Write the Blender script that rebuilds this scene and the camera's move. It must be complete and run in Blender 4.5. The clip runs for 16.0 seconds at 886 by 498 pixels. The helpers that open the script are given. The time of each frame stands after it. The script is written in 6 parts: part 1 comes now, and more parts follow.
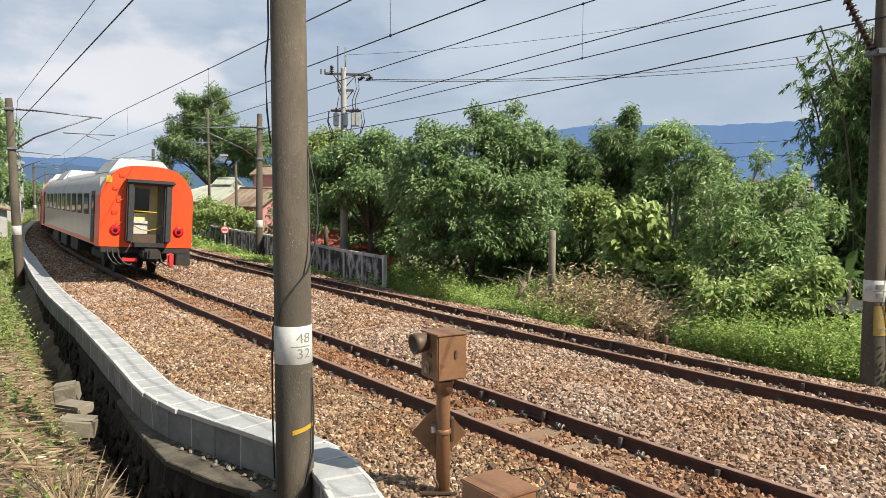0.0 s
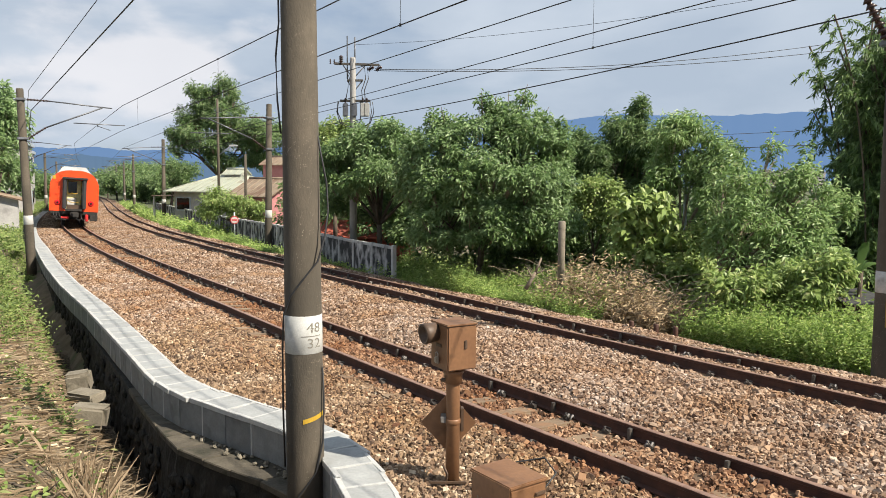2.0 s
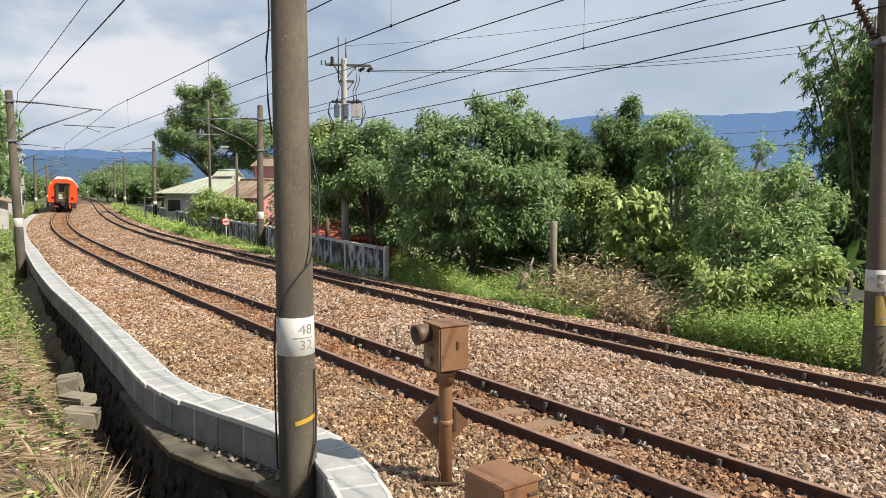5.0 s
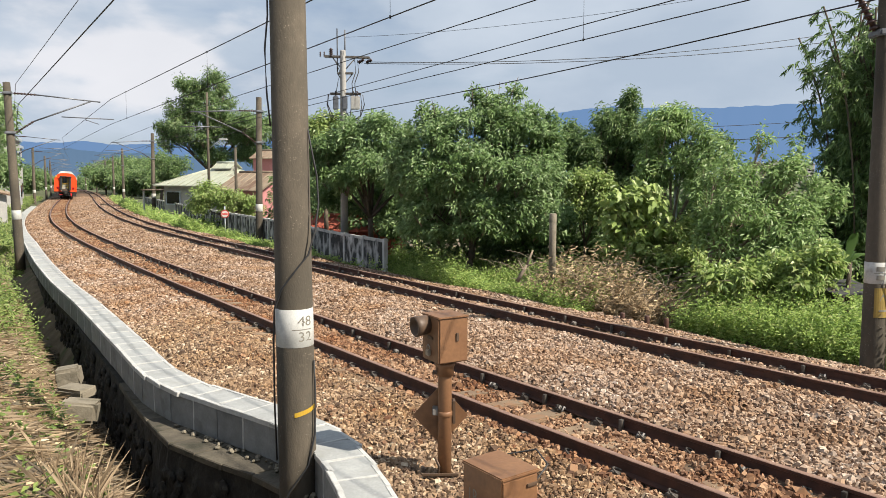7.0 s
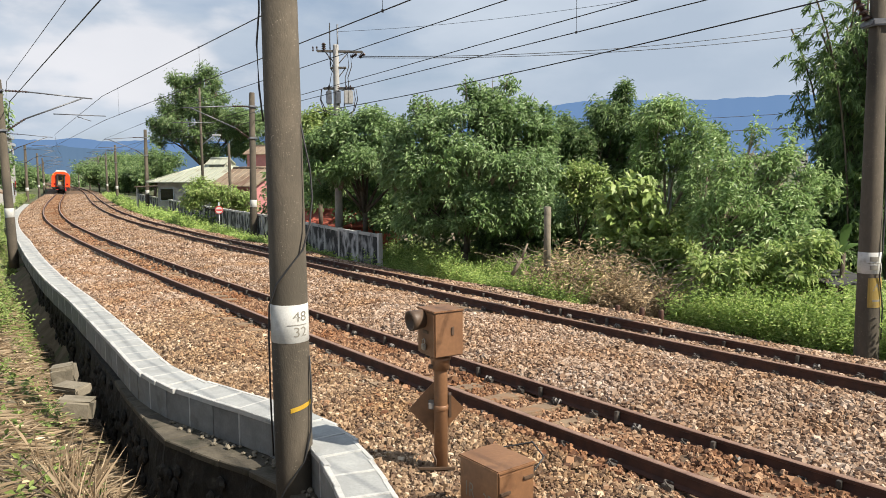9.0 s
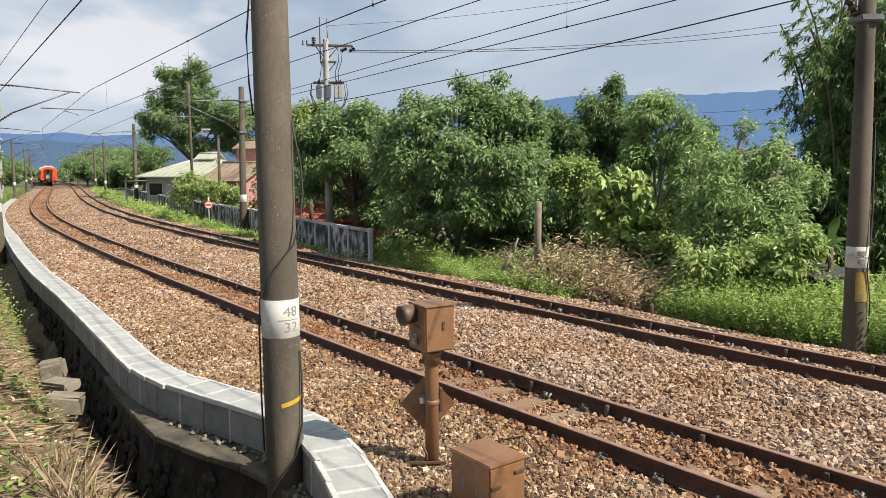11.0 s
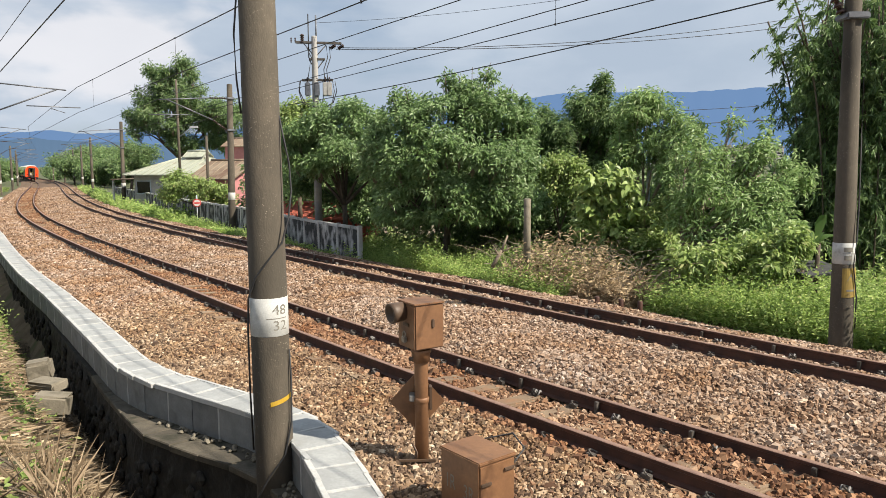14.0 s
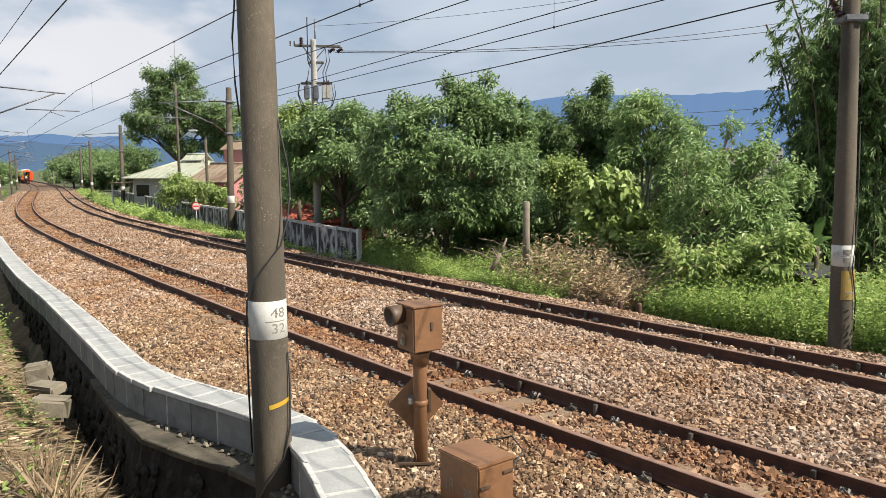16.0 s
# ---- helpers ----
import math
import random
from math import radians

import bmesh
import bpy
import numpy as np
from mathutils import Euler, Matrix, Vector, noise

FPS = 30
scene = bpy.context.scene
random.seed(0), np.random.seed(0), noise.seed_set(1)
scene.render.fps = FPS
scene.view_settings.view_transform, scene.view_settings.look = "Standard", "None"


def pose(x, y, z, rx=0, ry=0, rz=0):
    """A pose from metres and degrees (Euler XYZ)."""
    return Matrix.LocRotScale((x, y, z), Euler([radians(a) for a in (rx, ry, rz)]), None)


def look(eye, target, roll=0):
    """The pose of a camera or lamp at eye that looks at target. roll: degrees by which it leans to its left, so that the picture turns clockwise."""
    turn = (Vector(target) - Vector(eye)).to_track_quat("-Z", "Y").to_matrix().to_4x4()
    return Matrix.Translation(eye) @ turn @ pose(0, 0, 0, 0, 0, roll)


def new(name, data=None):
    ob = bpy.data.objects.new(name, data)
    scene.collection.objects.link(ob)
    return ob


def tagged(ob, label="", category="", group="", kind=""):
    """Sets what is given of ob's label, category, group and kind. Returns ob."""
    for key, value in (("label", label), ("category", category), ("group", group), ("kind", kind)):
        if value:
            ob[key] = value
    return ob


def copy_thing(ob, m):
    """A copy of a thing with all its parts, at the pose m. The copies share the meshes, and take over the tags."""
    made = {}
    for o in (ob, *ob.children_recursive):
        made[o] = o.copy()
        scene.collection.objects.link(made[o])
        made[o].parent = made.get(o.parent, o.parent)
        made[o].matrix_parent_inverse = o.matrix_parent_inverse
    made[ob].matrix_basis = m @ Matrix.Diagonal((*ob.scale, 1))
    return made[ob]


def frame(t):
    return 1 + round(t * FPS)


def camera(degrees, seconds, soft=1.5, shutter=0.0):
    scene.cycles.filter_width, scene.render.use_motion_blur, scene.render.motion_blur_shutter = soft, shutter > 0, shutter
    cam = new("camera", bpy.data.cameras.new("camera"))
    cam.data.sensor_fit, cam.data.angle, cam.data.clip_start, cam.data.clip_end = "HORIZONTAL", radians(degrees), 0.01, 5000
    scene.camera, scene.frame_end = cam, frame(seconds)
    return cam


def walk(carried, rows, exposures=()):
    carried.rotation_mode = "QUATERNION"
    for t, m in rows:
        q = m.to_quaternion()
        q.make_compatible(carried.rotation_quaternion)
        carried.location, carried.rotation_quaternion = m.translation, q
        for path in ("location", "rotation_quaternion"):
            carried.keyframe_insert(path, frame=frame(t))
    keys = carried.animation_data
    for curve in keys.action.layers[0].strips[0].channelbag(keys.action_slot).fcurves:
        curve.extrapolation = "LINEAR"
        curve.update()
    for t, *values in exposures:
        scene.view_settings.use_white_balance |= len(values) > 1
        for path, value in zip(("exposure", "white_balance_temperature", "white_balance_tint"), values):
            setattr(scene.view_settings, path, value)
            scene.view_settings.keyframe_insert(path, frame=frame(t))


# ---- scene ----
# camera: hand-held, standing on the bank, panning a little
cam = camera(61.15, 16.0, 0.5)
walk(cam, [
    (0.0, pose(0.008, -0.008, 2.662, 85.678, -0.342, 0.007)),
    (0.5, pose(-0.002, -0.006, 2.656, 85.528, -0.544, 0.287)),
    (1.0, pose(-0.006, -0.005, 2.656, 85.345, -0.545, 0.533)),
    (1.5, pose(-0.004, 0.001, 2.653, 85.139, -0.523, 0.648)),
    (2.0, pose(-0.004, -0.004, 2.657, 84.956, -0.402, 0.684)),
    (2.5, pose(-0.001, 0.002, 2.654, 84.943, -0.265, 0.591)),
    (3.0, pose(0.001, -0.005, 2.658, 85.036, -0.133, 0.440)),
    (3.5, pose(0.001, 0.002, 2.654, 85.163, -0.078, 0.254)),
    (4.0, pose(0.002, -0.005, 2.660, 85.160, -0.111, 0.125)),
    (6.5, pose(-0.002, 0.001, 2.653, 84.562, -0.190, 0.049)),
    (7.0, pose(0.000, 0.004, 2.650, 84.443, -0.195, 0.009)),
    (7.5, pose(-0.002, 0.001, 2.652, 84.304, -0.133, -0.097)),
    (8.0, pose(-0.001, 0.009, 2.649, 84.170, 0.026, -0.235)),
    (8.5, pose(0.006, 0.007, 2.650, 84.048, 0.188, -0.316)),
    (9.0, pose(0.005, 0.007, 2.649, 83.994, 0.299, -0.418)),
    (11.5, pose(0.001, 0.009, 2.649, 83.493, 0.246, -1.326)),
    (12.0, pose(0.005, 0.014, 2.647, 83.436, 0.251, -1.460)),
    (12.5, pose(0.007, 0.006, 2.646, 83.425, 0.273, -1.542)),
    (13.0, pose(0.007, 0.009, 2.648, 83.400, 0.297, -1.615)),
    (13.5, pose(0.004, 0.006, 2.650, 83.399, 0.320, -1.733)),
    (14.0, pose(0.006, 0.015, 2.648, 83.399, 0.364, -1.948)),
    (14.5, pose(0.012, 0.013, 2.643, 83.416, 0.461, -2.101)),
    (15.0, pose(0.017, 0.015, 2.647, 83.454, 0.472, -2.140)),
    (15.5, pose(0.012, 0.012, 2.645, 83.547, 0.443, -2.095)),
    (16.0, pose(0.013, 0.015, 2.645, 83.628, 0.437, -2.001)),
])

# ---- light ----
SUN_DIR = Vector((0.84, -0.41, 0.93)).normalized()
elev = math.asin(SUN_DIR.z)
sun = new("sun", bpy.data.lights.new("sun", "SUN"))
sun.data.energy, sun.data.angle, sun.data.color = 5.0, radians(0.6), (1.0, 0.91, 0.77)
sun.matrix_basis = look((40, -22, 60), Vector((40, -22, 60)) - SUN_DIR)
scene.view_settings.exposure = 0.86


def make_world():
    w = bpy.data.worlds.new("sky")
    scene.world = w
    w.use_nodes = True
    nt = w.node_tree
    n, l = nt.nodes, nt.links
    n.clear()
    out = n.new("ShaderNodeOutputWorld")
    sky = n.new("ShaderNodeTexSky")
    sky.sky_type, sky.sun_disc = "NISHITA", False
    sky.sun_elevation, sky.sun_rotation = elev, math.atan2(SUN_DIR.x, SUN_DIR.y)
    sky.air_density, sky.dust_density = 1.0, 1.5
    tint = n.new("ShaderNodeVectorMath")
    tint.operation = "MULTIPLY"
    tint.inputs[1].default_value = (0.072, 0.078, 0.088)
    l.new(sky.outputs[0], tint.inputs[0])
    geo = n.new("ShaderNodeTexCoord")
    mp = n.new("ShaderNodeMapping")
    mp.inputs["Scale"].default_value = (1.0, 1.0, 2.9)
    mp.inputs["Location"].default_value = (0.35, 0.1, 0.2)
    l.new(geo.outputs["Generated"], mp.inputs[0])
    a = n.new("ShaderNodeTexNoise")
    a.inputs["Scale"].default_value, a.inputs["Detail"].default_value = 2.6, 9
    a.inputs["Roughness"].default_value, a.inputs["Distortion"].default_value = 0.52, 0.25
    l.new(mp.outputs[0], a.inputs[0])
    cover = n.new("ShaderNodeMapRange")
    cover.inputs["From Min"].default_value, cover.inputs["From Max"].default_value = 0.18, 0.44
    l.new(a.outputs["Fac"], cover.inputs["Value"])
    mp2 = n.new("ShaderNodeMapping")
    mp2.inputs["Scale"].default_value = (1.0, 1.0, 2.2)
    mp2.inputs["Location"].default_value = (2.3, 0.4, 0.9)
    l.new(geo.outputs["Generated"], mp2.inputs[0])
    b = n.new("ShaderNodeTexNoise")
    b.inputs["Scale"].default_value, b.inputs["Detail"].default_value = 3.3, 8
    l.new(mp2.outputs[0], b.inputs[0])
    ramp = n.new("ShaderNodeValToRGB")
    ramp.color_ramp.elements[0].position, ramp.color_ramp.elements[0].color = 0.40, (0.375, 0.445, 0.540, 1)
    ramp.color_ramp.elements[1].position, ramp.color_ramp.elements[1].color = 0.68, (0.51, 0.57, 0.65, 1)
    l.new(b.outputs["Fac"], ramp.inputs[0])
    mix = n.new("ShaderNodeMix")
    mix.data_type = "RGBA"
    l.new(cover.outputs[0], mix.inputs[0])
    l.new(tint.outputs[0], mix.inputs[6])
    l.new(ramp.outputs[0], mix.inputs[7])
    # a bank of white cumulus low over the line
    aim = n.new("ShaderNodeVectorMath")
    aim.operation = "DISTANCE"
    squash = n.new("ShaderNodeMapping")
    squash.inputs["Scale"].default_value = (1.0, 1.0, 2.3)
    aim.inputs[1].default_value = (-0.383, 0.914, 0.312)
    l.new(geo.outputs["Generated"], squash.inputs[0])
    l.new(squash.outputs[0], aim.inputs[0])
    puff = n.new("ShaderNodeTexNoise")
    puff.inputs["Scale"].default_value, puff.inputs["Detail"].default_value = 9.0, 8
    l.new(squash.outputs[0], puff.inputs[0])
    edge = n.new("ShaderNodeMath")
    edge.operation, edge.inputs[1].default_value = "MULTIPLY_ADD", -0.42
    l.new(puff.outputs["Fac"], edge.inputs[0])
    l.new(aim.outputs["Value"], edge.inputs[2])
    body = n.new("ShaderNodeMapRange")
    body.interpolation_type = "SMOOTHSTEP"
    for key, value in (("From Min", -0.02), ("From Max", -0.15), ("To Min", 0.0), ("To Max", 0.62)):
        body.inputs[key].default_value = value
    l.new(edge.outputs[0], body.inputs["Value"])
    white = n.new("ShaderNodeMix")
    white.data_type = "RGBA"
    white.inputs[7].default_value = (0.80, 0.775, 0.785, 1)
    l.new(body.outputs[0], white.inputs[0])
    l.new(mix.outputs[2], white.inputs[6])
    bg = n.new("ShaderNodeBackground")
    bg.inputs["Strength"].default_value = 0.68
    l.new(white.outputs[2], bg.inputs[0])
    l.new(bg.outputs[0], out.inputs[0])


make_world()


# ---- materials ----
def mat(name, c1, c2=None, scale=6.0, rough=0.8, metal=0.0, bump=0.25, bscale=40.0, c3=None, sscale=1.2, spot=0.55, vary=0.0, island=False, stretch=(1, 1, 1)):
    """Two-scale noise colour, a stain colour c3 on top, fine bump; vary: random brightness from piece to piece."""
    m = bpy.data.materials.new(name)
    m.use_nodes = True
    n, l = m.node_tree.nodes, m.node_tree.links
    p = n["Principled BSDF"]
    p.inputs["Roughness"].default_value, p.inputs["Metallic"].default_value = rough, metal
    co = n.new("ShaderNodeTexCoord")
    mp = n.new("ShaderNodeMapping")
    mp.inputs["Scale"].default_value = stretch
    l.new(co.outputs["Object"], mp.inputs[0])
    # each object shows another stretch of the pattern
    shift = n.new("ShaderNodeVectorMath")
    shift.operation = "SCALE"
    shift.inputs[0].default_value = (37.0, 23.0, 11.0)
    l.new(n.new("ShaderNodeObjectInfo").outputs["Random"], shift.inputs["Scale"])
    l.new(shift.outputs[0], mp.inputs["Location"])

    def nz(s, detail=5):
        t = n.new("ShaderNodeTexNoise")
        t.inputs["Scale"].default_value, t.inputs["Detail"].default_value = s, detail
        l.new(mp.outputs[0], t.inputs[0])
        return t.outputs["Fac"]

    def span(v, a, b, lo=0.0, hi=1.0):
        r = n.new("ShaderNodeMapRange")
        for k, x in zip(("From Min", "From Max", "To Min", "To Max"), (a, b, lo, hi)):
            r.inputs[k].default_value = x
        l.new(v, r.inputs["Value"])
        return r.outputs[0]

    def blend(f, a, b, kind="MIX"):
        x = n.new("ShaderNodeMix")
        x.data_type, x.blend_type = "RGBA", kind
        if isinstance(f, float):
            x.inputs[0].default_value = f
        else:
            l.new(f, x.inputs[0])
        for sock, v in ((x.inputs[6], a), (x.inputs[7], b)):
            if isinstance(v, tuple):
                sock.default_value = (*v, 1)
            else:
                l.new(v, sock)
        return x.outputs[2]

    c2 = c2 or tuple(v * 0.8 for v in c1)
    col = blend(span(nz(scale), 0.35, 0.65), c1, c2)
    col = blend(span(nz(scale * 9, 3), 0.3, 0.7, 0.0, 0.35), col, tuple(v * 0.62 for v in c2))
    if c3:
        col = blend(span(nz(sscale, 7), spot, spot + 0.16), col, c3)
    if vary:
        if island:
            rnd = n.new("ShaderNodeNewGeometry").outputs["Random Per Island"]
        else:
            rnd = n.new("ShaderNodeObjectInfo").outputs["Random"]
        g = n.new("ShaderNodeCombineColor")
        f = span(rnd, 0, 1, 1 - vary, 1 + vary)
        for k in range(3):
            l.new(f, g.inputs[k])
        col = blend(1.0, col, g.outputs[0], "MULTIPLY")
    l.new(col, p.inputs["Base Color"])
    if bump:
        bp = n.new("ShaderNodeBump")
        bp.inputs["Strength"].default_value, bp.inputs["Distance"].default_value = bump, 0.4 / bscale
        l.new(nz(bscale, 4), bp.inputs["Height"])
        l.new(bp.outputs[0], p.inputs["Normal"])
    return m


def island_ramp(name, stops, rough=0.85, rust=None, bump=0.0, translucent=0.0):
    """Colour picked at random for each loose piece of the mesh."""
    m = bpy.data.materials.new(name)
    m.use_nodes = True
    n, l = m.node_tree.nodes, m.node_tree.links
    p = n["Principled BSDF"]
    p.inputs["Roughness"].default_value = rough
    geo = n.new("ShaderNodeNewGeometry")
    r = n.new("ShaderNodeValToRGB")
    e = r.color_ramp.elements
    while len(e) < len(stops):
        e.new(0.5)
    for k, (pos, c) in enumerate(stops):
        e[k].position, e[k].color = pos, (*c, 1)
    l.new(geo.outputs["Random Per Island"], r.inputs[0])
    out = r.outputs[0]
    co = n.new("ShaderNodeTexCoord")
    t = n.new("ShaderNodeTexNoise")
    t.inputs["Scale"].default_value, t.inputs["Detail"].default_value = 0.8 if rust else 0.55, 5
    l.new(co.outputs["Object"], t.inputs[0])
    x = n.new("ShaderNodeMix")
    x.data_type, x.blend_type = "RGBA", "MULTIPLY"
    q = n.new("ShaderNodeMapRange")
    q.inputs["From Min"].default_value, q.inputs["From Max"].default_value = 0.38, 0.66
    l.new(t.outputs["Fac"], q.inputs["Value"])
    l.new(q.outputs[0], x.inputs[0])
    l.new(out, x.inputs[6])
    x.inputs[7].default_value = (*(rust or (0.72, 0.78, 0.62)), 1)
    out = x.outputs[2]
    l.new(out, p.inputs["Base Color"])
    if translucent:
        tr = n.new("ShaderNodeBsdfTranslucent")
        ms = n.new("ShaderNodeMixShader")
        ms.inputs[0].default_value = translucent
        l.new(out, tr.inputs[0])
        l.new(p.outputs[0], ms.inputs[1])
        l.new(tr.outputs[0], ms.inputs[2])
        l.new(ms.outputs[0], n["Material Output"].inputs[0])
    return m


def speckled(name, c1, c2, c3):
    """Weathered concrete: streaks down the height, pale aggregate specks, dark pits."""
    m = mat(name, c1, c2, 2.5, 0.92, 0, 0.6, 70, tuple(v * 0.62 for v in c2), 1.4, 0.52, stretch=(1, 1, 0.45))
    n, l = m.node_tree.nodes, m.node_tree.links
    p = n["Principled BSDF"]
    old = p.inputs["Base Color"].links[0].from_socket
    co = n.new("ShaderNodeTexCoord")
    v = n.new("ShaderNodeTexVoronoi")
    v.inputs["Scale"].default_value = 42
    l.new(co.outputs["Object"], v.inputs["Vector"])
    dot = n.new("ShaderNodeMath")
    dot.operation, dot.inputs[1].default_value = "LESS_THAN", 0.17
    l.new(v.outputs["Distance"], dot.inputs[0])
    mask = n.new("ShaderNodeTexNoise")
    mask.inputs["Scale"].default_value = 5
    l.new(co.outputs["Object"], mask.inputs[0])
    cut = n.new("ShaderNodeMapRange")
    cut.inputs["From Min"].default_value, cut.inputs["From Max"].default_value = 0.45, 0.62
    l.new(mask.outputs["Fac"], cut.inputs["Value"])
    both = n.new("ShaderNodeMath")
    both.operation = "MULTIPLY"
    l.new(dot.outputs[0], both.inputs[0])
    l.new(cut.outputs[0], both.inputs[1])
    x = n.new("ShaderNodeMix")
    x.data_type = "RGBA"
    l.new(both.outputs[0], x.inputs[0])
    l.new(old, x.inputs[6])
    x.inputs[7].default_value = (*c3, 1)
    l.new(x.outputs[2], p.inputs["Base Color"])
    return m


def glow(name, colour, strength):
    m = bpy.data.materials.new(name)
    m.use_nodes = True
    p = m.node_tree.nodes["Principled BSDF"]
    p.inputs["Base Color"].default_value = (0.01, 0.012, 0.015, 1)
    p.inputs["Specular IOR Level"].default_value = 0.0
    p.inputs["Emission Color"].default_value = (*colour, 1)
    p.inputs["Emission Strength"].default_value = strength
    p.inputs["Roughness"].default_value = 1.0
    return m


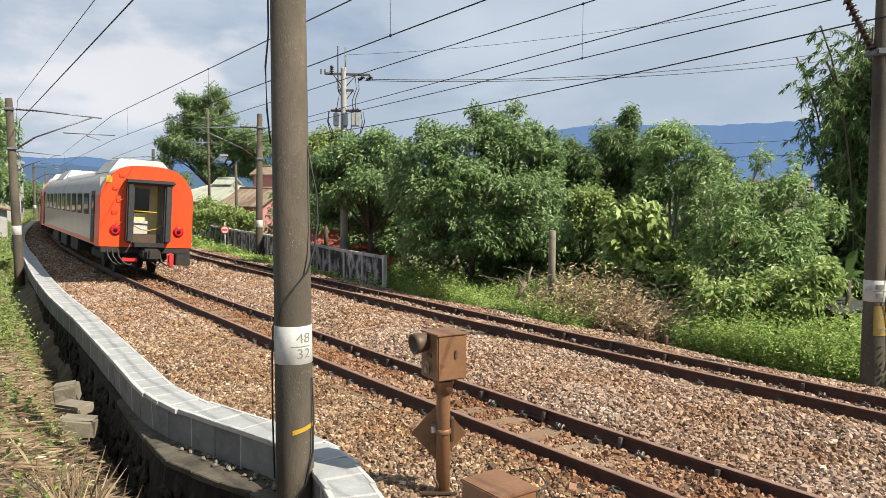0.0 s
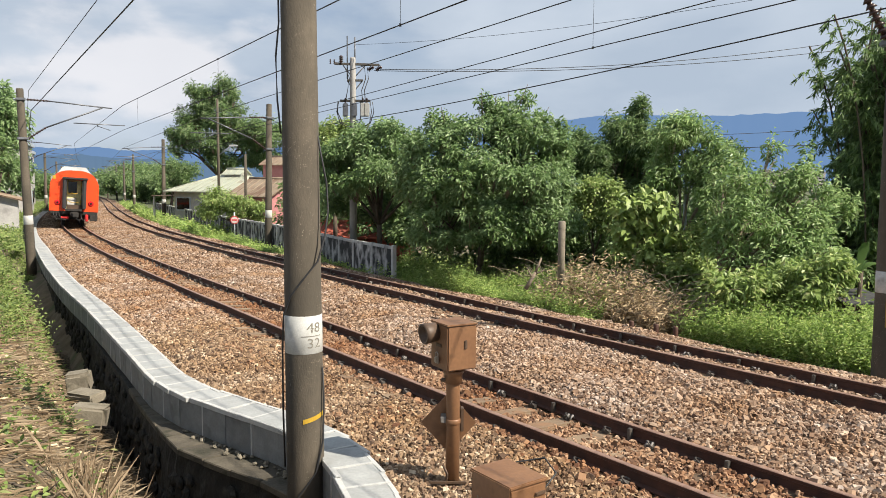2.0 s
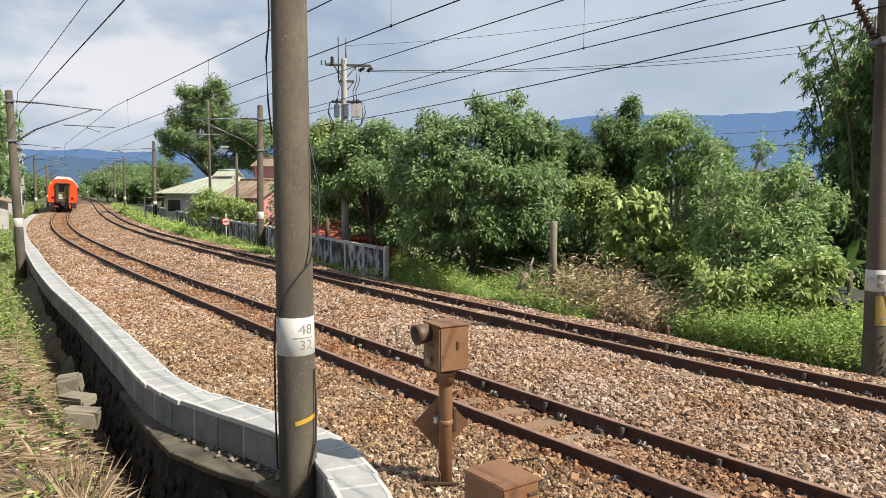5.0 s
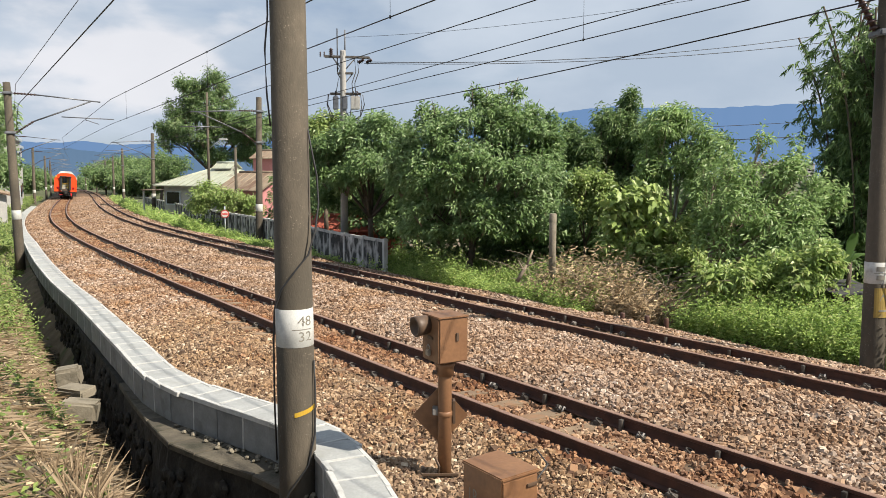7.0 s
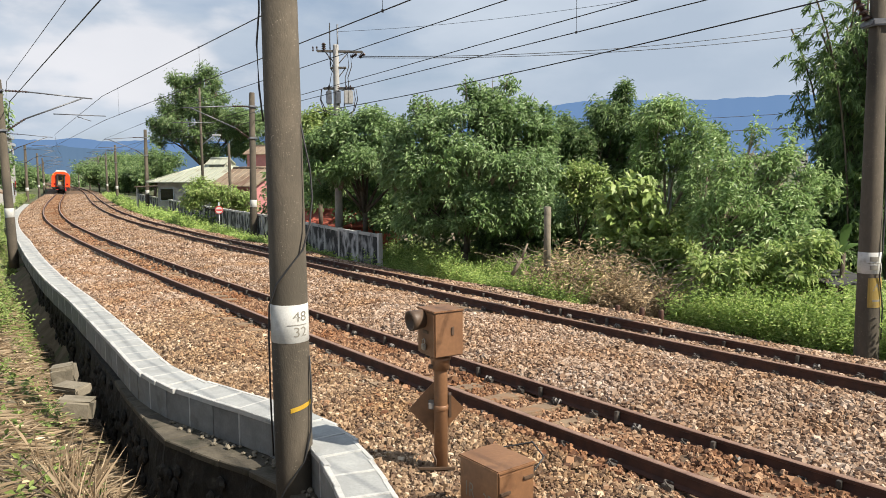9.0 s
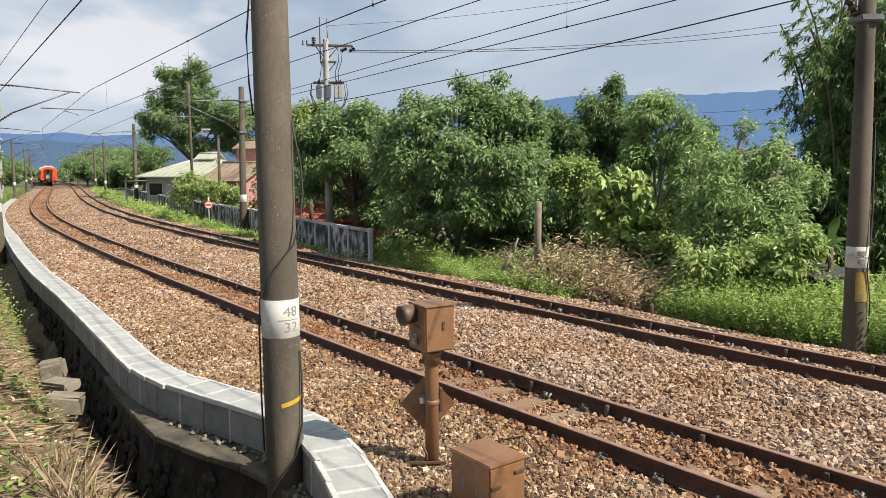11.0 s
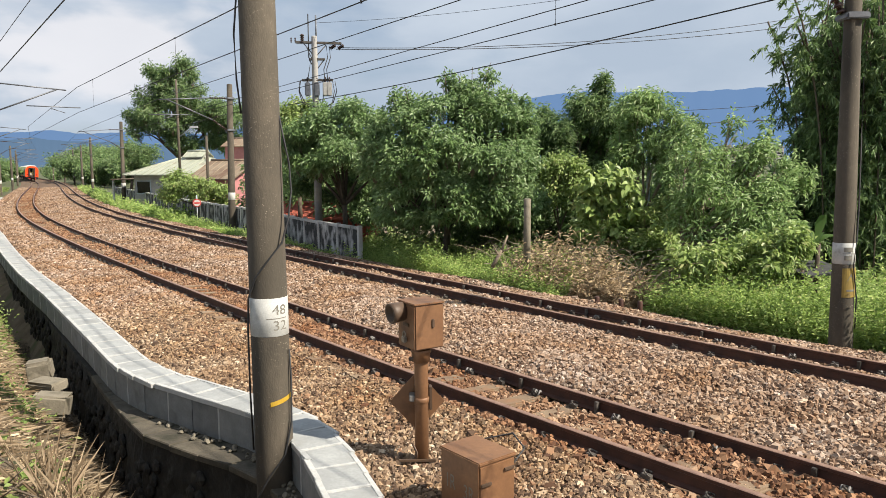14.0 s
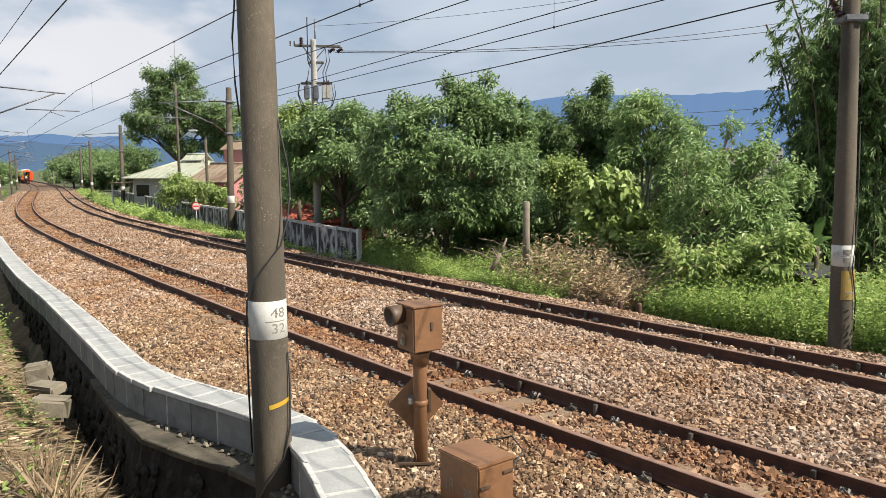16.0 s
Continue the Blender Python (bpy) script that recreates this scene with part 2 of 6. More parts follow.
M = dict(
    concrete_pole=speckled("concrete_pole", (0.102, 0.084, 0.062), (0.065, 0.055, 0.041), (0.238, 0.206, 0.158)),
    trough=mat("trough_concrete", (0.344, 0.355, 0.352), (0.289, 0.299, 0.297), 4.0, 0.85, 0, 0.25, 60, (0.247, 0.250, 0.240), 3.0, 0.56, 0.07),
    # Same concrete as the lids, darker: the shade of the sides is painted in.
    trough_shaded=mat("trough_shaded_concrete", (0.230, 0.237, 0.237), (0.173, 0.179, 0.179), 5.0, 0.85, 0, 0.3, 60, (0.109, 0.109, 0.102), 3.0, 0.58, 0.14),
    mortar=mat("mortar", (0.491, 0.491, 0.477), None, 12, 0.9, 0, 0.5, 50),
    # Mossy stone with the shade of the deep ditch put into its colour.
    mossy=mat("shaded_mossy_stone", (0.026, 0.023, 0.018), (0.011, 0.010, 0.008), 6, 0.95, 0, 0.9, 18, (0.050, 0.046, 0.037), 5.0, 0.60),
    old_concrete=mat("old_concrete", (0.097, 0.083, 0.061), (0.058, 0.050, 0.037), 5, 0.95, 0, 0.7, 30, (0.029, 0.028, 0.017), 4, 0.53, 0.15),
    fence=mat("fence_concrete", (0.56, 0.55, 0.52), (0.42, 0.41, 0.39), 2.5, 0.9, 0, 0.4, 30, (0.10, 0.10, 0.095), 1.7, 0.54, 0.12, stretch=(1.5, 1.5, 0.7)),
    fence_dark=mat("fence_panel_concrete", (0.46, 0.45, 0.43), (0.26, 0.255, 0.245), 2.2, 0.9, 0, 0.4, 30, (0.026, 0.026, 0.025), 2.4, 0.38, 0.2, stretch=(1.3, 1.3, 0.8)),
    # Rust, darkened for the shaded rail sides and lightened for the sunlit head.
    rail_side=mat("rail_shaded_rust", (0.084, 0.032, 0.019), (0.044, 0.018, 0.012), 8, 0.7, 0.0, 0.4, 60),
    rail_top=mat("rail_lit_head", (0.30, 0.190, 0.140), (0.20, 0.120, 0.090), 12, 0.5, 0.1, 0.15, 60),
    clip=mat("clip_steel", (0.055, 0.048, 0.042), (0.10, 0.09, 0.08), 20, 0.6, 0.3, 0.2, 60, None, 1, 0.5, 0.5),
    pale_clip=mat("pale_clip", (0.24, 0.225, 0.21), None, 20, 0.6, 0.2, 0.2, 60),
    sleeper=mat("sleeper_concrete", (0.238, 0.172, 0.110), (0.158, 0.106, 0.069), 5, 0.95, 0, 0.5, 40, (0.220, 0.123, 0.066), 3, 0.55, 0.15),
    # Bed colour is darkened to paint the shadow in gaps between the stones.
    ballast_bed=mat("ballast_bed", (0.150, 0.098, 0.060), (0.085, 0.054, 0.033), 14, 0.95, 0, 1.0, 16, (0.184, 0.091, 0.043), 0.7, 0.55),
    soil=mat("soil", (0.198, 0.153, 0.104), (0.113, 0.086, 0.056), 3, 0.97, 0, 0.9, 14, (0.068, 0.086, 0.032), 1.0, 0.54),
    ground=mat("field_ground", (0.055, 0.085, 0.025), (0.09, 0.085, 0.045), 0.6, 0.97, 0, 0.8, 5, (0.035, 0.05, 0.018), 0.3, 0.55),
    wire=mat("wire_metal", (0.035, 0.035, 0.037), None, 10, 0.6, 0.3, 0),
    arm=mat("galvanised_arm", (0.20, 0.21, 0.23), (0.13, 0.135, 0.15), 8, 0.5, 0.5, 0.1, 40),
    insulator=mat("insulator_brown", (0.045, 0.022, 0.018), None, 8, 0.35, 0, 0),
    black=mat("black_rubber", (0.020, 0.020, 0.021), (0.032, 0.032, 0.034), 6, 0.65, 0, 0.2, 30),
    under=mat("underframe", (0.018, 0.018, 0.018), (0.035, 0.030, 0.026), 6, 0.8, 0.1, 0.2, 30),
    orange=mat("coach_orange", (0.78, 0.075, 0.012), (0.72, 0.065, 0.012), 1.2, 0.38, 0, 0.04, 8),
    # Brown tone of the silver is the ground's reflection, put into the colour.
    silver=mat("coach_side", (0.37, 0.31, 0.265), (0.31, 0.26, 0.22), 1.0, 0.30, 0.5, 0.05, 8),
    roof=mat("coach_roof", (0.416, 0.416, 0.408), (0.336, 0.336, 0.328), 2.0, 0.6, 0.1, 0.1, 10, (0.240, 0.232, 0.224), 1.5, 0.6),
    dark_glass=mat("tinted_glass", (0.014, 0.013, 0.012), None, 3, 0.08, 0, 0),
    interior=mat("coach_inner", (0.36, 0.36, 0.33), (0.30, 0.30, 0.28), 2, 0.6, 0, 0),
    yellow=mat("yellow_paint", (0.518, 0.340, 0.035), (0.446, 0.272, 0.021), 8, 0.6, 0, 0.1, 30),
    pale_yellow=mat("pale_yellow_panel", (0.70, 0.62, 0.30), None, 6, 0.6, 0, 0),
    red=mat("red_lens", (0.55, 0.014, 0.022), None, 6, 0.2, 0, 0),
    red_paint=mat("red_paint", (0.62, 0.03, 0.03), None, 6, 0.5, 0, 0),
    white=mat("white_paint", (0.535, 0.535, 0.513), (0.444, 0.444, 0.421), 8, 0.7, 0, 0.1, 40, (0.275, 0.267, 0.245), 6, 0.60),
    text=mat("stencil_paint", (0.230, 0.216, 0.182), None, 10, 0.8, 0, 0),
    box=mat("brown_box_paint", (0.250, 0.130, 0.064), (0.200, 0.102, 0.052), 4, 0.45, 0.15, 0.12, 40, (0.117, 0.059, 0.032), 5, 0.58),
    box_dark=mat("dark_hood_paint", (0.104, 0.065, 0.041), (0.077, 0.049, 0.032), 6, 0.55, 0.1, 0.1, 40),
    brass=mat("padlock_metal", (0.36, 0.34, 0.30), None, 10, 0.4, 0.7, 0),
    bark=mat("bark", (0.127, 0.097, 0.070), (0.077, 0.061, 0.046), 9, 0.95, 0, 0.7, 30, None, 1, 0.5, 0.1),
    pale_bark=mat("pale_bark", (0.26, 0.21, 0.16), (0.18, 0.14, 0.10), 9, 0.95, 0, 0.7, 30),
    tin_roof=mat("pale_green_tin_roof", (0.420, 0.432, 0.344), (0.353, 0.373, 0.294), 1.5, 0.6, 0.1, 0.2, 6, (0.235, 0.199, 0.143), 0.8, 0.60),
    rust_roof=mat("rusty_tin_roof", (0.30, 0.24, 0.17), (0.22, 0.16, 0.11), 1.5, 0.7, 0.1, 0.2, 6, (0.15, 0.09, 0.06), 0.8, 0.5),
    plaster=mat("plaster_wall", (0.44, 0.43, 0.41), (0.33, 0.32, 0.31), 1.5, 0.9, 0, 0.2, 12, (0.16, 0.155, 0.15), 0.9, 0.58),
    pink_wall=mat("pink_wall", (0.46, 0.20, 0.20), (0.36, 0.15, 0.15), 1.5, 0.9, 0, 0.2, 12),
    brick_red=mat("red_brick_wall", (0.36, 0.085, 0.05), (0.27, 0.065, 0.04), 5, 0.9, 0, 0.3, 20),
    lamp_post=mat("lamp_post_grey", (0.46, 0.50, 0.55), (0.38, 0.42, 0.47), 6, 0.5, 0.2, 0.1, 30),
    stone=mat("grey_stone", (0.229, 0.201, 0.154), (0.155, 0.136, 0.101), 5, 0.95, 0, 0.6, 25, (0.081, 0.075, 0.051), 5, 0.56),
    # Ridges glow flat blue: the haze of distance is put into their emission.
    ridge_far=glow("far_ridge_haze", (0.082, 0.147, 0.267), 1.0),
    ridge_near=glow("near_ridge_haze", (0.066, 0.114, 0.182), 1.0),
    stones=island_ramp("ballast_stones", [(0.0, (0.078, 0.047, 0.032)), (0.2, (0.179, 0.108, 0.068)), (0.4, (0.253, 0.188, 0.145)), (0.6, (0.302, 0.197, 0.125)), (0.78, (0.358, 0.277, 0.217)), (0.94, (0.437, 0.338, 0.263)), (1.0, (0.524, 0.430, 0.367))], 0.9, (0.80, 0.66, 0.50)),
    brown_stones=island_ramp("brown_ballast_stones", [(0.0, (0.072, 0.045, 0.030)), (0.25, (0.144, 0.090, 0.055)), (0.5, (0.222, 0.152, 0.098)), (0.75, (0.288, 0.194, 0.115)), (0.93, (0.396, 0.300, 0.206)), (1.0, (0.528, 0.438, 0.331))], 0.9, (0.86, 0.74, 0.60)),
    rust_stones=island_ramp("rusty_ballast_stones", [(0.0, (0.085, 0.045, 0.027)), (0.35, (0.190, 0.102, 0.056)), (0.7, (0.290, 0.175, 0.102)), (1.0, (0.400, 0.285, 0.195))], 0.92, (0.70, 0.52, 0.38)),
    leaf_dark=island_ramp("leaf_dark", [(0.00, (0.126, 0.198, 0.079)), (0.50, (0.198, 0.303, 0.117)), (0.90, (0.275, 0.389, 0.172)), (1.00, (0.395, 0.482, 0.266))], 0.45, None, 0, 0.34),
    leaf_mid=island_ramp("leaf_mid", [(0.00, (0.174, 0.248, 0.073)), (0.50, (0.287, 0.387, 0.120)), (0.90, (0.400, 0.484, 0.176)), (1.00, (0.534, 0.532, 0.257))], 0.45, None, 0, 0.36),
    leaf_light=island_ramp("leaf_light", [(0.0, (0.165, 0.249, 0.070)), (0.5, (0.317, 0.442, 0.119)), (0.92, (0.488, 0.596, 0.190)), (1.0, (0.598, 0.590, 0.287))], 0.6, None, 0, 0.40),
    leaf_bank=island_ramp("leaf_bank", [(0.0, (0.105, 0.155, 0.044)), (0.5, (0.201, 0.275, 0.075)), (0.92, (0.309, 0.371, 0.120)), (1.0, (0.379, 0.367, 0.180))], 0.6, None, 0, 0.32),
    leaf_bamboo=island_ramp("leaf_bamboo", [(0.00, (0.077, 0.131, 0.049)), (0.50, (0.150, 0.235, 0.087)), (0.90, (0.237, 0.338, 0.134)), (1.00, (0.350, 0.425, 0.205))], 0.45, None, 0, 0.34),
    dry=island_ramp("dry_grass", [(0.0, (0.163, 0.119, 0.075)), (0.5, (0.277, 0.216, 0.145)), (1.0, (0.421, 0.344, 0.246))], 0.9, (1.000, 0.888, 0.759), 0, 0.12),
    litter=island_ramp("dead_twigs", [(0.0, (0.204, 0.144, 0.084)), (0.5, (0.432, 0.328, 0.207)), (1.0, (0.696, 0.552, 0.370))], 0.9, (0.800, 0.800, 0.739), 0, 0.15),
    leaf_pale=island_ramp("leaf_pale", [(0.00, (0.158, 0.247, 0.087)), (0.50, (0.262, 0.385, 0.143)), (0.90, (0.368, 0.484, 0.207)), (1.00, (0.493, 0.550, 0.307))], 0.45, None, 0, 0.36),
    ochre=mat("faded_ochre_plate", (0.34, 0.235, 0.050), (0.26, 0.18, 0.045), 8, 0.7, 0, 0.1, 30, (0.16, 0.12, 0.06), 6, 0.58),
    tarp=mat("dark_sheet_roof", (0.05, 0.052, 0.055), (0.03, 0.03, 0.032), 4, 0.7, 0, 0.3, 12),
    banana=island_ramp("banana_leaf", [(0.0, (0.065, 0.120, 0.030)), (1.0, (0.110, 0.190, 0.055))], 0.55, None, 0, 0.45),
)


# ---- the line of the railway: s metres along the near track, d metres to its right ----
KNOT_S = (-30, -8, 5, 15, 30, 45, 60, 80, 100, 125, 160, 215, 1200)
KNOT_H = (42.33, 38.80, 35.26, 33.83, 31.93, 28.74, 26.84, 25.91, 25.58, 25.92, 27.02, 28.96, 28.96)
X0, Y0 = -0.036, 9.953
DS = 0.5
LINE_S = np.arange(-30, 700, DS)
LINE_H = np.radians(np.interp(LINE_S, KNOT_S, KNOT_H))
LINE_X = np.cumsum(-np.sin(LINE_H) * DS)
LINE_Y = np.cumsum(np.cos(LINE_H) * DS)
LINE_X += X0 - LINE_X[60]
LINE_Y += Y0 - LINE_Y[60]


def grade(s):
    return -0.006 * np.maximum(0.0, np.asarray(s, float) - 7.0)


def heading(s):
    return np.interp(s, LINE_S, LINE_H)


def P(s, d, z=0.0):
    """World place at s along the line, d to its right, z above the low rails."""
    h = heading(s)
    x = np.interp(s, LINE_S, LINE_X) + np.cos(h) * d
    y = np.interp(s, LINE_S, LINE_Y) + np.sin(h) * d
    return Vector((float(x), float(y), float(z + grade(s))))


def PA(s, d, z):
    """The same for arrays."""
    h = heading(s)
    return np.stack([np.interp(s, LINE_S, LINE_X) + np.cos(h) * d, np.interp(s, LINE_S, LINE_Y) + np.sin(h) * d, z + grade(s)], -1)


def placed(s, d, z=0.0, turn=0.0, rx=0.0, ry=0.0):
    """A pose standing at (s, d): its y axis points along the line."""
    p = P(s, d, z)
    return pose(p.x, p.y, p.z, rx, ry, math.degrees(float(heading(s))) + turn)


BALLAST_D = (-3.2, -2.5, -1.4, -0.75, -0.62, -0.5, -0.2, 0.5, 0.75, 1.0, 1.5, 2.2, 2.9, 3.4, 3.6, 4.6, 5.1, 5.6, 6.2, 6.6, 8.0)
BALLAST_Z = (-0.20, -0.13, -0.08, -0.08, -0.085, -0.105, -0.135, -0.147, -0.15, -0.12, -0.075, -0.04, -0.04, -0.07, -0.10, -0.165, -0.165, -0.19, -0.32, -0.45, -0.55)


def ballast_z(s, d):
    s, d = np.asarray(s, float), np.asarray(d, float)
    return np.interp(d, BALLAST_D, BALLAST_Z) + 0.025 * np.sin(s * 1.3 + d * 2.1) + 0.02 * np.sin(s * 0.5 - d * 3.3)


def ditch_depth(s):
    return np.interp(s, (-12, 4, 12, 19, 25, 29), (1.45, 1.45, 1.4, 1.25, 0.8, 0.0))


def bank_z(s, d):
    """The ground to the left of the cable trough: a ditch, then the bank."""
    s, d = np.asarray(s, float), np.asarray(d, float)
    low = -0.10 - ditch_depth(s)
    top = np.interp(s, (-12, 2, 12, 24, 40), (1.05, 0.75, 0.45, 0.15, -0.05))
    f = np.clip((-d - 3.62) / np.interp(s, (5, 10), (2.3, 0.9)), 0, 1)
    f = np.where(f < 0.45, f * 1.35, 0.6075 + (f - 0.45) * 0.714)
    z = low + (top - low) * f + 0.06 * np.sin(s * 2.1 + d * 1.7) * f + 0.05 * np.sin(s * 4.7 - d * 3.9) * f
    return z


# ---- mesh helpers ----
def link_mesh(name, verts, faces, materials, parent=None, smooth=False, label=""):
    me = bpy.data.meshes.new(name)
    if isinstance(verts, np.ndarray):
        verts = verts.reshape(-1, 3).tolist()
    me.from_pydata(verts, [], faces if isinstance(faces, list) else faces.tolist())
    for m in materials if isinstance(materials, (list, tuple)) else [materials]:
        me.materials.append(m)
    if smooth:
        me.polygons.foreach_set("use_smooth", [True] * len(me.polygons))
    ob = new(name, me)
    ob.parent = parent
    if label:
        ob["label"] = label
    return ob


def part(name, bm, material, parent, label=""):
    me = bpy.data.meshes.new(name)
    bm.to_mesh(me)
    bm.free()
    me.materials.append(material)
    ob = new(name, me)
    ob.parent = parent
    if label:
        ob["label"] = label
    return ob


def share(name, src, parent, m):
    """Another object on the same mesh."""
    ob = new(name, src.data)
    ob.parent = parent
    ob.matrix_basis = m
    return ob


def empty(name, m=None):
    ob = new(name)
    ob.empty_display_size = 0.3
    if m is not None:
        ob.matrix_basis = m
    return ob


def add_box(bm, x0, x1, y0, y1, z0, z1, bevel=0.0, m=None):
    r = bmesh.ops.create_cube(bm, size=1.0)
    vs = r["verts"]
    for v in vs:
        v.co = Vector(((x0 + x1) / 2 + v.co.x * (x1 - x0), (y0 + y1) / 2 + v.co.y * (y1 - y0), (z0 + z1) / 2 + v.co.z * (z1 - z0)))
    if bevel:
        es = list({e for v in vs for e in v.link_edges})
        out = bmesh.ops.bevel(bm, geom=es, offset=bevel, segments=2, affect="EDGES")
        vs = list({v for f in out["faces"] for v in f.verts} | {v for v in vs if v.is_valid})
    if m is not None:
        bmesh.ops.transform(bm, matrix=m, verts=vs)
    return vs


def box_mesh(x0, x1, y0, y1, z0, z1, bevel=0.0, m=None):
    bm = bmesh.new()
    add_box(bm, x0, x1, y0, y1, z0, z1, bevel, m)
    return bm


def add_rod(bm, a, b, r0, r1=None, n=8, caps=True):
    a, b = Vector(a), Vector(b)
    r1 = r0 if r1 is None else r1
    q = (b - a).to_track_quat("Z", "Y").to_matrix()
    rings = []
    for c, r in ((a, r0), (b, r1)):
        rings.append([bm.verts.new(c + q @ Vector((math.cos(k * 2 * math.pi / n) * r, math.sin(k * 2 * math.pi / n) * r, 0))) for k in range(n)])
    for k in range(n):
        f = bm.faces.new((rings[0][k], rings[0][(k + 1) % n], rings[1][(k + 1) % n], rings[1][k]))
        f.smooth = True
    if caps:
        bm.faces.new(rings[0][::-1])
        bm.faces.new(rings[1])


def rod_mesh(a, b, r0, r1=None, n=8):
    bm = bmesh.new()
    add_rod(bm, a, b, r0, r1, n)
    return bm


def lathe(profile, n=16):
    """Turns (radius, z) pairs about the z axis."""
    bm = bmesh.new()
    rings = [[bm.verts.new((r * math.cos(k * 2 * math.pi / n), r * math.sin(k * 2 * math.pi / n), z)) for k in range(n)] for r, z in profile]
    for a, b in zip(rings[:-1], rings[1:]):
        for k in range(n):
            f = bm.faces.new((a[k], a[(k + 1) % n], b[(k + 1) % n], b[k]))
            f.smooth = True
    bm.faces.new(rings[0][::-1])
    bm.faces.new(rings[-1])
    return bm


def insulator_mesh(a, b, r=0.05, sheds=7):
    bm = bmesh.new()
    a, b = Vector(a), Vector(b)
    add_rod(bm, a, b, r * 0.45)
    for k in range(sheds):
        c = a.lerp(b, (k + 0.5) / sheds)
        u = (b - a).normalized() * (b - a).length / sheds * 0.3
        add_rod(bm, c - u, c + u, r, r * 0.55, 10)
    return bm


def sweep(points, r, n=5, close=False):
    """A thin tube along points."""
    bm = bmesh.new()
    rings = []
    pts = [Vector(p) for p in points]
    for i, p in enumerate(pts):
        t = (pts[min(i + 1, len(pts) - 1)] - pts[max(i - 1, 0)]).normalized()
        side = t.cross(Vector((0, 0, 1)))
        side = side.normalized() if side.length > 1e-3 else Vector((1, 0, 0))
        up = side.cross(t)
        rings.append([bm.verts.new(p + (side * math.cos(k * 2 * math.pi / n) + up * math.sin(k * 2 * math.pi / n)) * r) for k in range(n)])
    for a, b in zip(rings[:-1], rings[1:]):
        for k in range(n):
            f = bm.faces.new((a[k], a[(k + 1) % n], b[(k + 1) % n], b[k]))
            f.smooth = True
    bm.faces.new(rings[0][::-1])
    bm.faces.new(rings[-1])
    return bm


def letters(body, size):
    """Flat mesh of a text in Blender's own font: verts (n, 3) and faces."""
    cu = bpy.data.curves.new("letters", "FONT")
    cu.body, cu.size, cu.align_x, cu.align_y = body, size, "CENTER", "CENTER"
    ob = new("letters", cu)
    bpy.context.view_layer.update()
    me = bpy.data.meshes.new_from_object(ob.evaluated_get(bpy.context.evaluated_depsgraph_get()))
    v = np.array([tuple(q.co) for q in me.vertices])
    f = [list(q.vertices) for q in me.polygons]
    bpy.data.objects.remove(ob)
    bpy.data.meshes.remove(me)
    return v, f


# ---- ground ----
def trough_d(s):
    return np.interp(s, (-6, -4.2, -2.9, -2.2, -1.6, -1.0, -0.4, 0.1, 0.9, 1.5, 2.4, 4, 6, 9, 13, 18, 26, 40, 400),
                     (-4.0, -3.45, -2.90, -2.66, -2.50, -2.47, -2.53, -2.68, -2.88, -3.04, -3.09, -3.00, -2.92, -2.82, -2.79, -2.66, -2.40, -2.3, -2.3))


def to_line(x, y):
    """s and d of places on the ground."""
    keep = slice(0, None, 2)
    lx, ly, ls, lh = LINE_X[keep], LINE_Y[keep], LINE_S[keep], LINE_H[keep]
    s, d = np.empty(len(x)), np.empty(len(x))
    for a in range(0, len(x), 4000):
        xx, yy = x[a:a + 4000, None], y[a:a + 4000, None]
        i = np.argmin((lx - xx) ** 2 + (ly - yy) ** 2, 1)
        dx, dy = xx[:, 0] - lx[i], yy[:, 0] - ly[i]
        s[a:a + 4000] = ls[i] - dx * np.sin(lh[i]) + dy * np.cos(lh[i])
        d[a:a + 4000] = dx * np.cos(lh[i]) + dy * np.sin(lh[i])
    return s, d


def ground_z(x, y):
    s, d = to_line(x, y)
    right = np.interp(d, (5.5, 6.6, 9, 16, 40, 200), (-0.55, -0.48, -0.55, -0.9, -2.0, -5.0))
    z = np.where(d > 5.5, right, -0.7)
    f = np.clip((-d - 2.75) / 0.4, 0, 1)
    low = np.where(-d > 3.15, bank_z(s, d), -0.7 + (bank_z(s, np.full_like(d, -3.2)) + 0.7) * f)
    z = np.where(d < -2.75, low, z)
    return z + grade(s) * np.clip(1.6 - np.hypot(x, y) / 500, 0, 1)


def build_ground():
    radii = np.concatenate([np.arange(0.3, 30, 0.3), np.geomspace(30.5, 4200, 70)])
    n = 300
    ang = np.arange(n) * 2 * math.pi / n
    x = np.concatenate([[0], np.outer(radii, np.sin(ang)).ravel()])
    y = np.concatenate([[0], np.outer(radii, np.cos(ang)).ravel()])
    v = np.stack([x, y, ground_z(x, y)], -1)
    k = np.arange(n)
    k2 = (k + 1) % n
    faces = [[0, 1 + int(b), 1 + int(a)] for a, b in zip(k, k2)]
    for r in range(len(radii) - 1):
        a = 1 + r * n
        faces += np.stack([a + k, a + k2, a + n + k2, a + n + k], -1).tolist()
    ob = link_mesh("ground", v, faces, [M["soil"], M["ground"]], None, True)
    r = np.hypot(x, y)
    far = [1 if r[f[0]] > 45 else 0 for f in faces]
    ob.data.polygons.foreach_set("material_index", far)
    tagged(ob, "earth bank with ditch and grassy fields beyond", "ground", kind="structure")


build_ground()


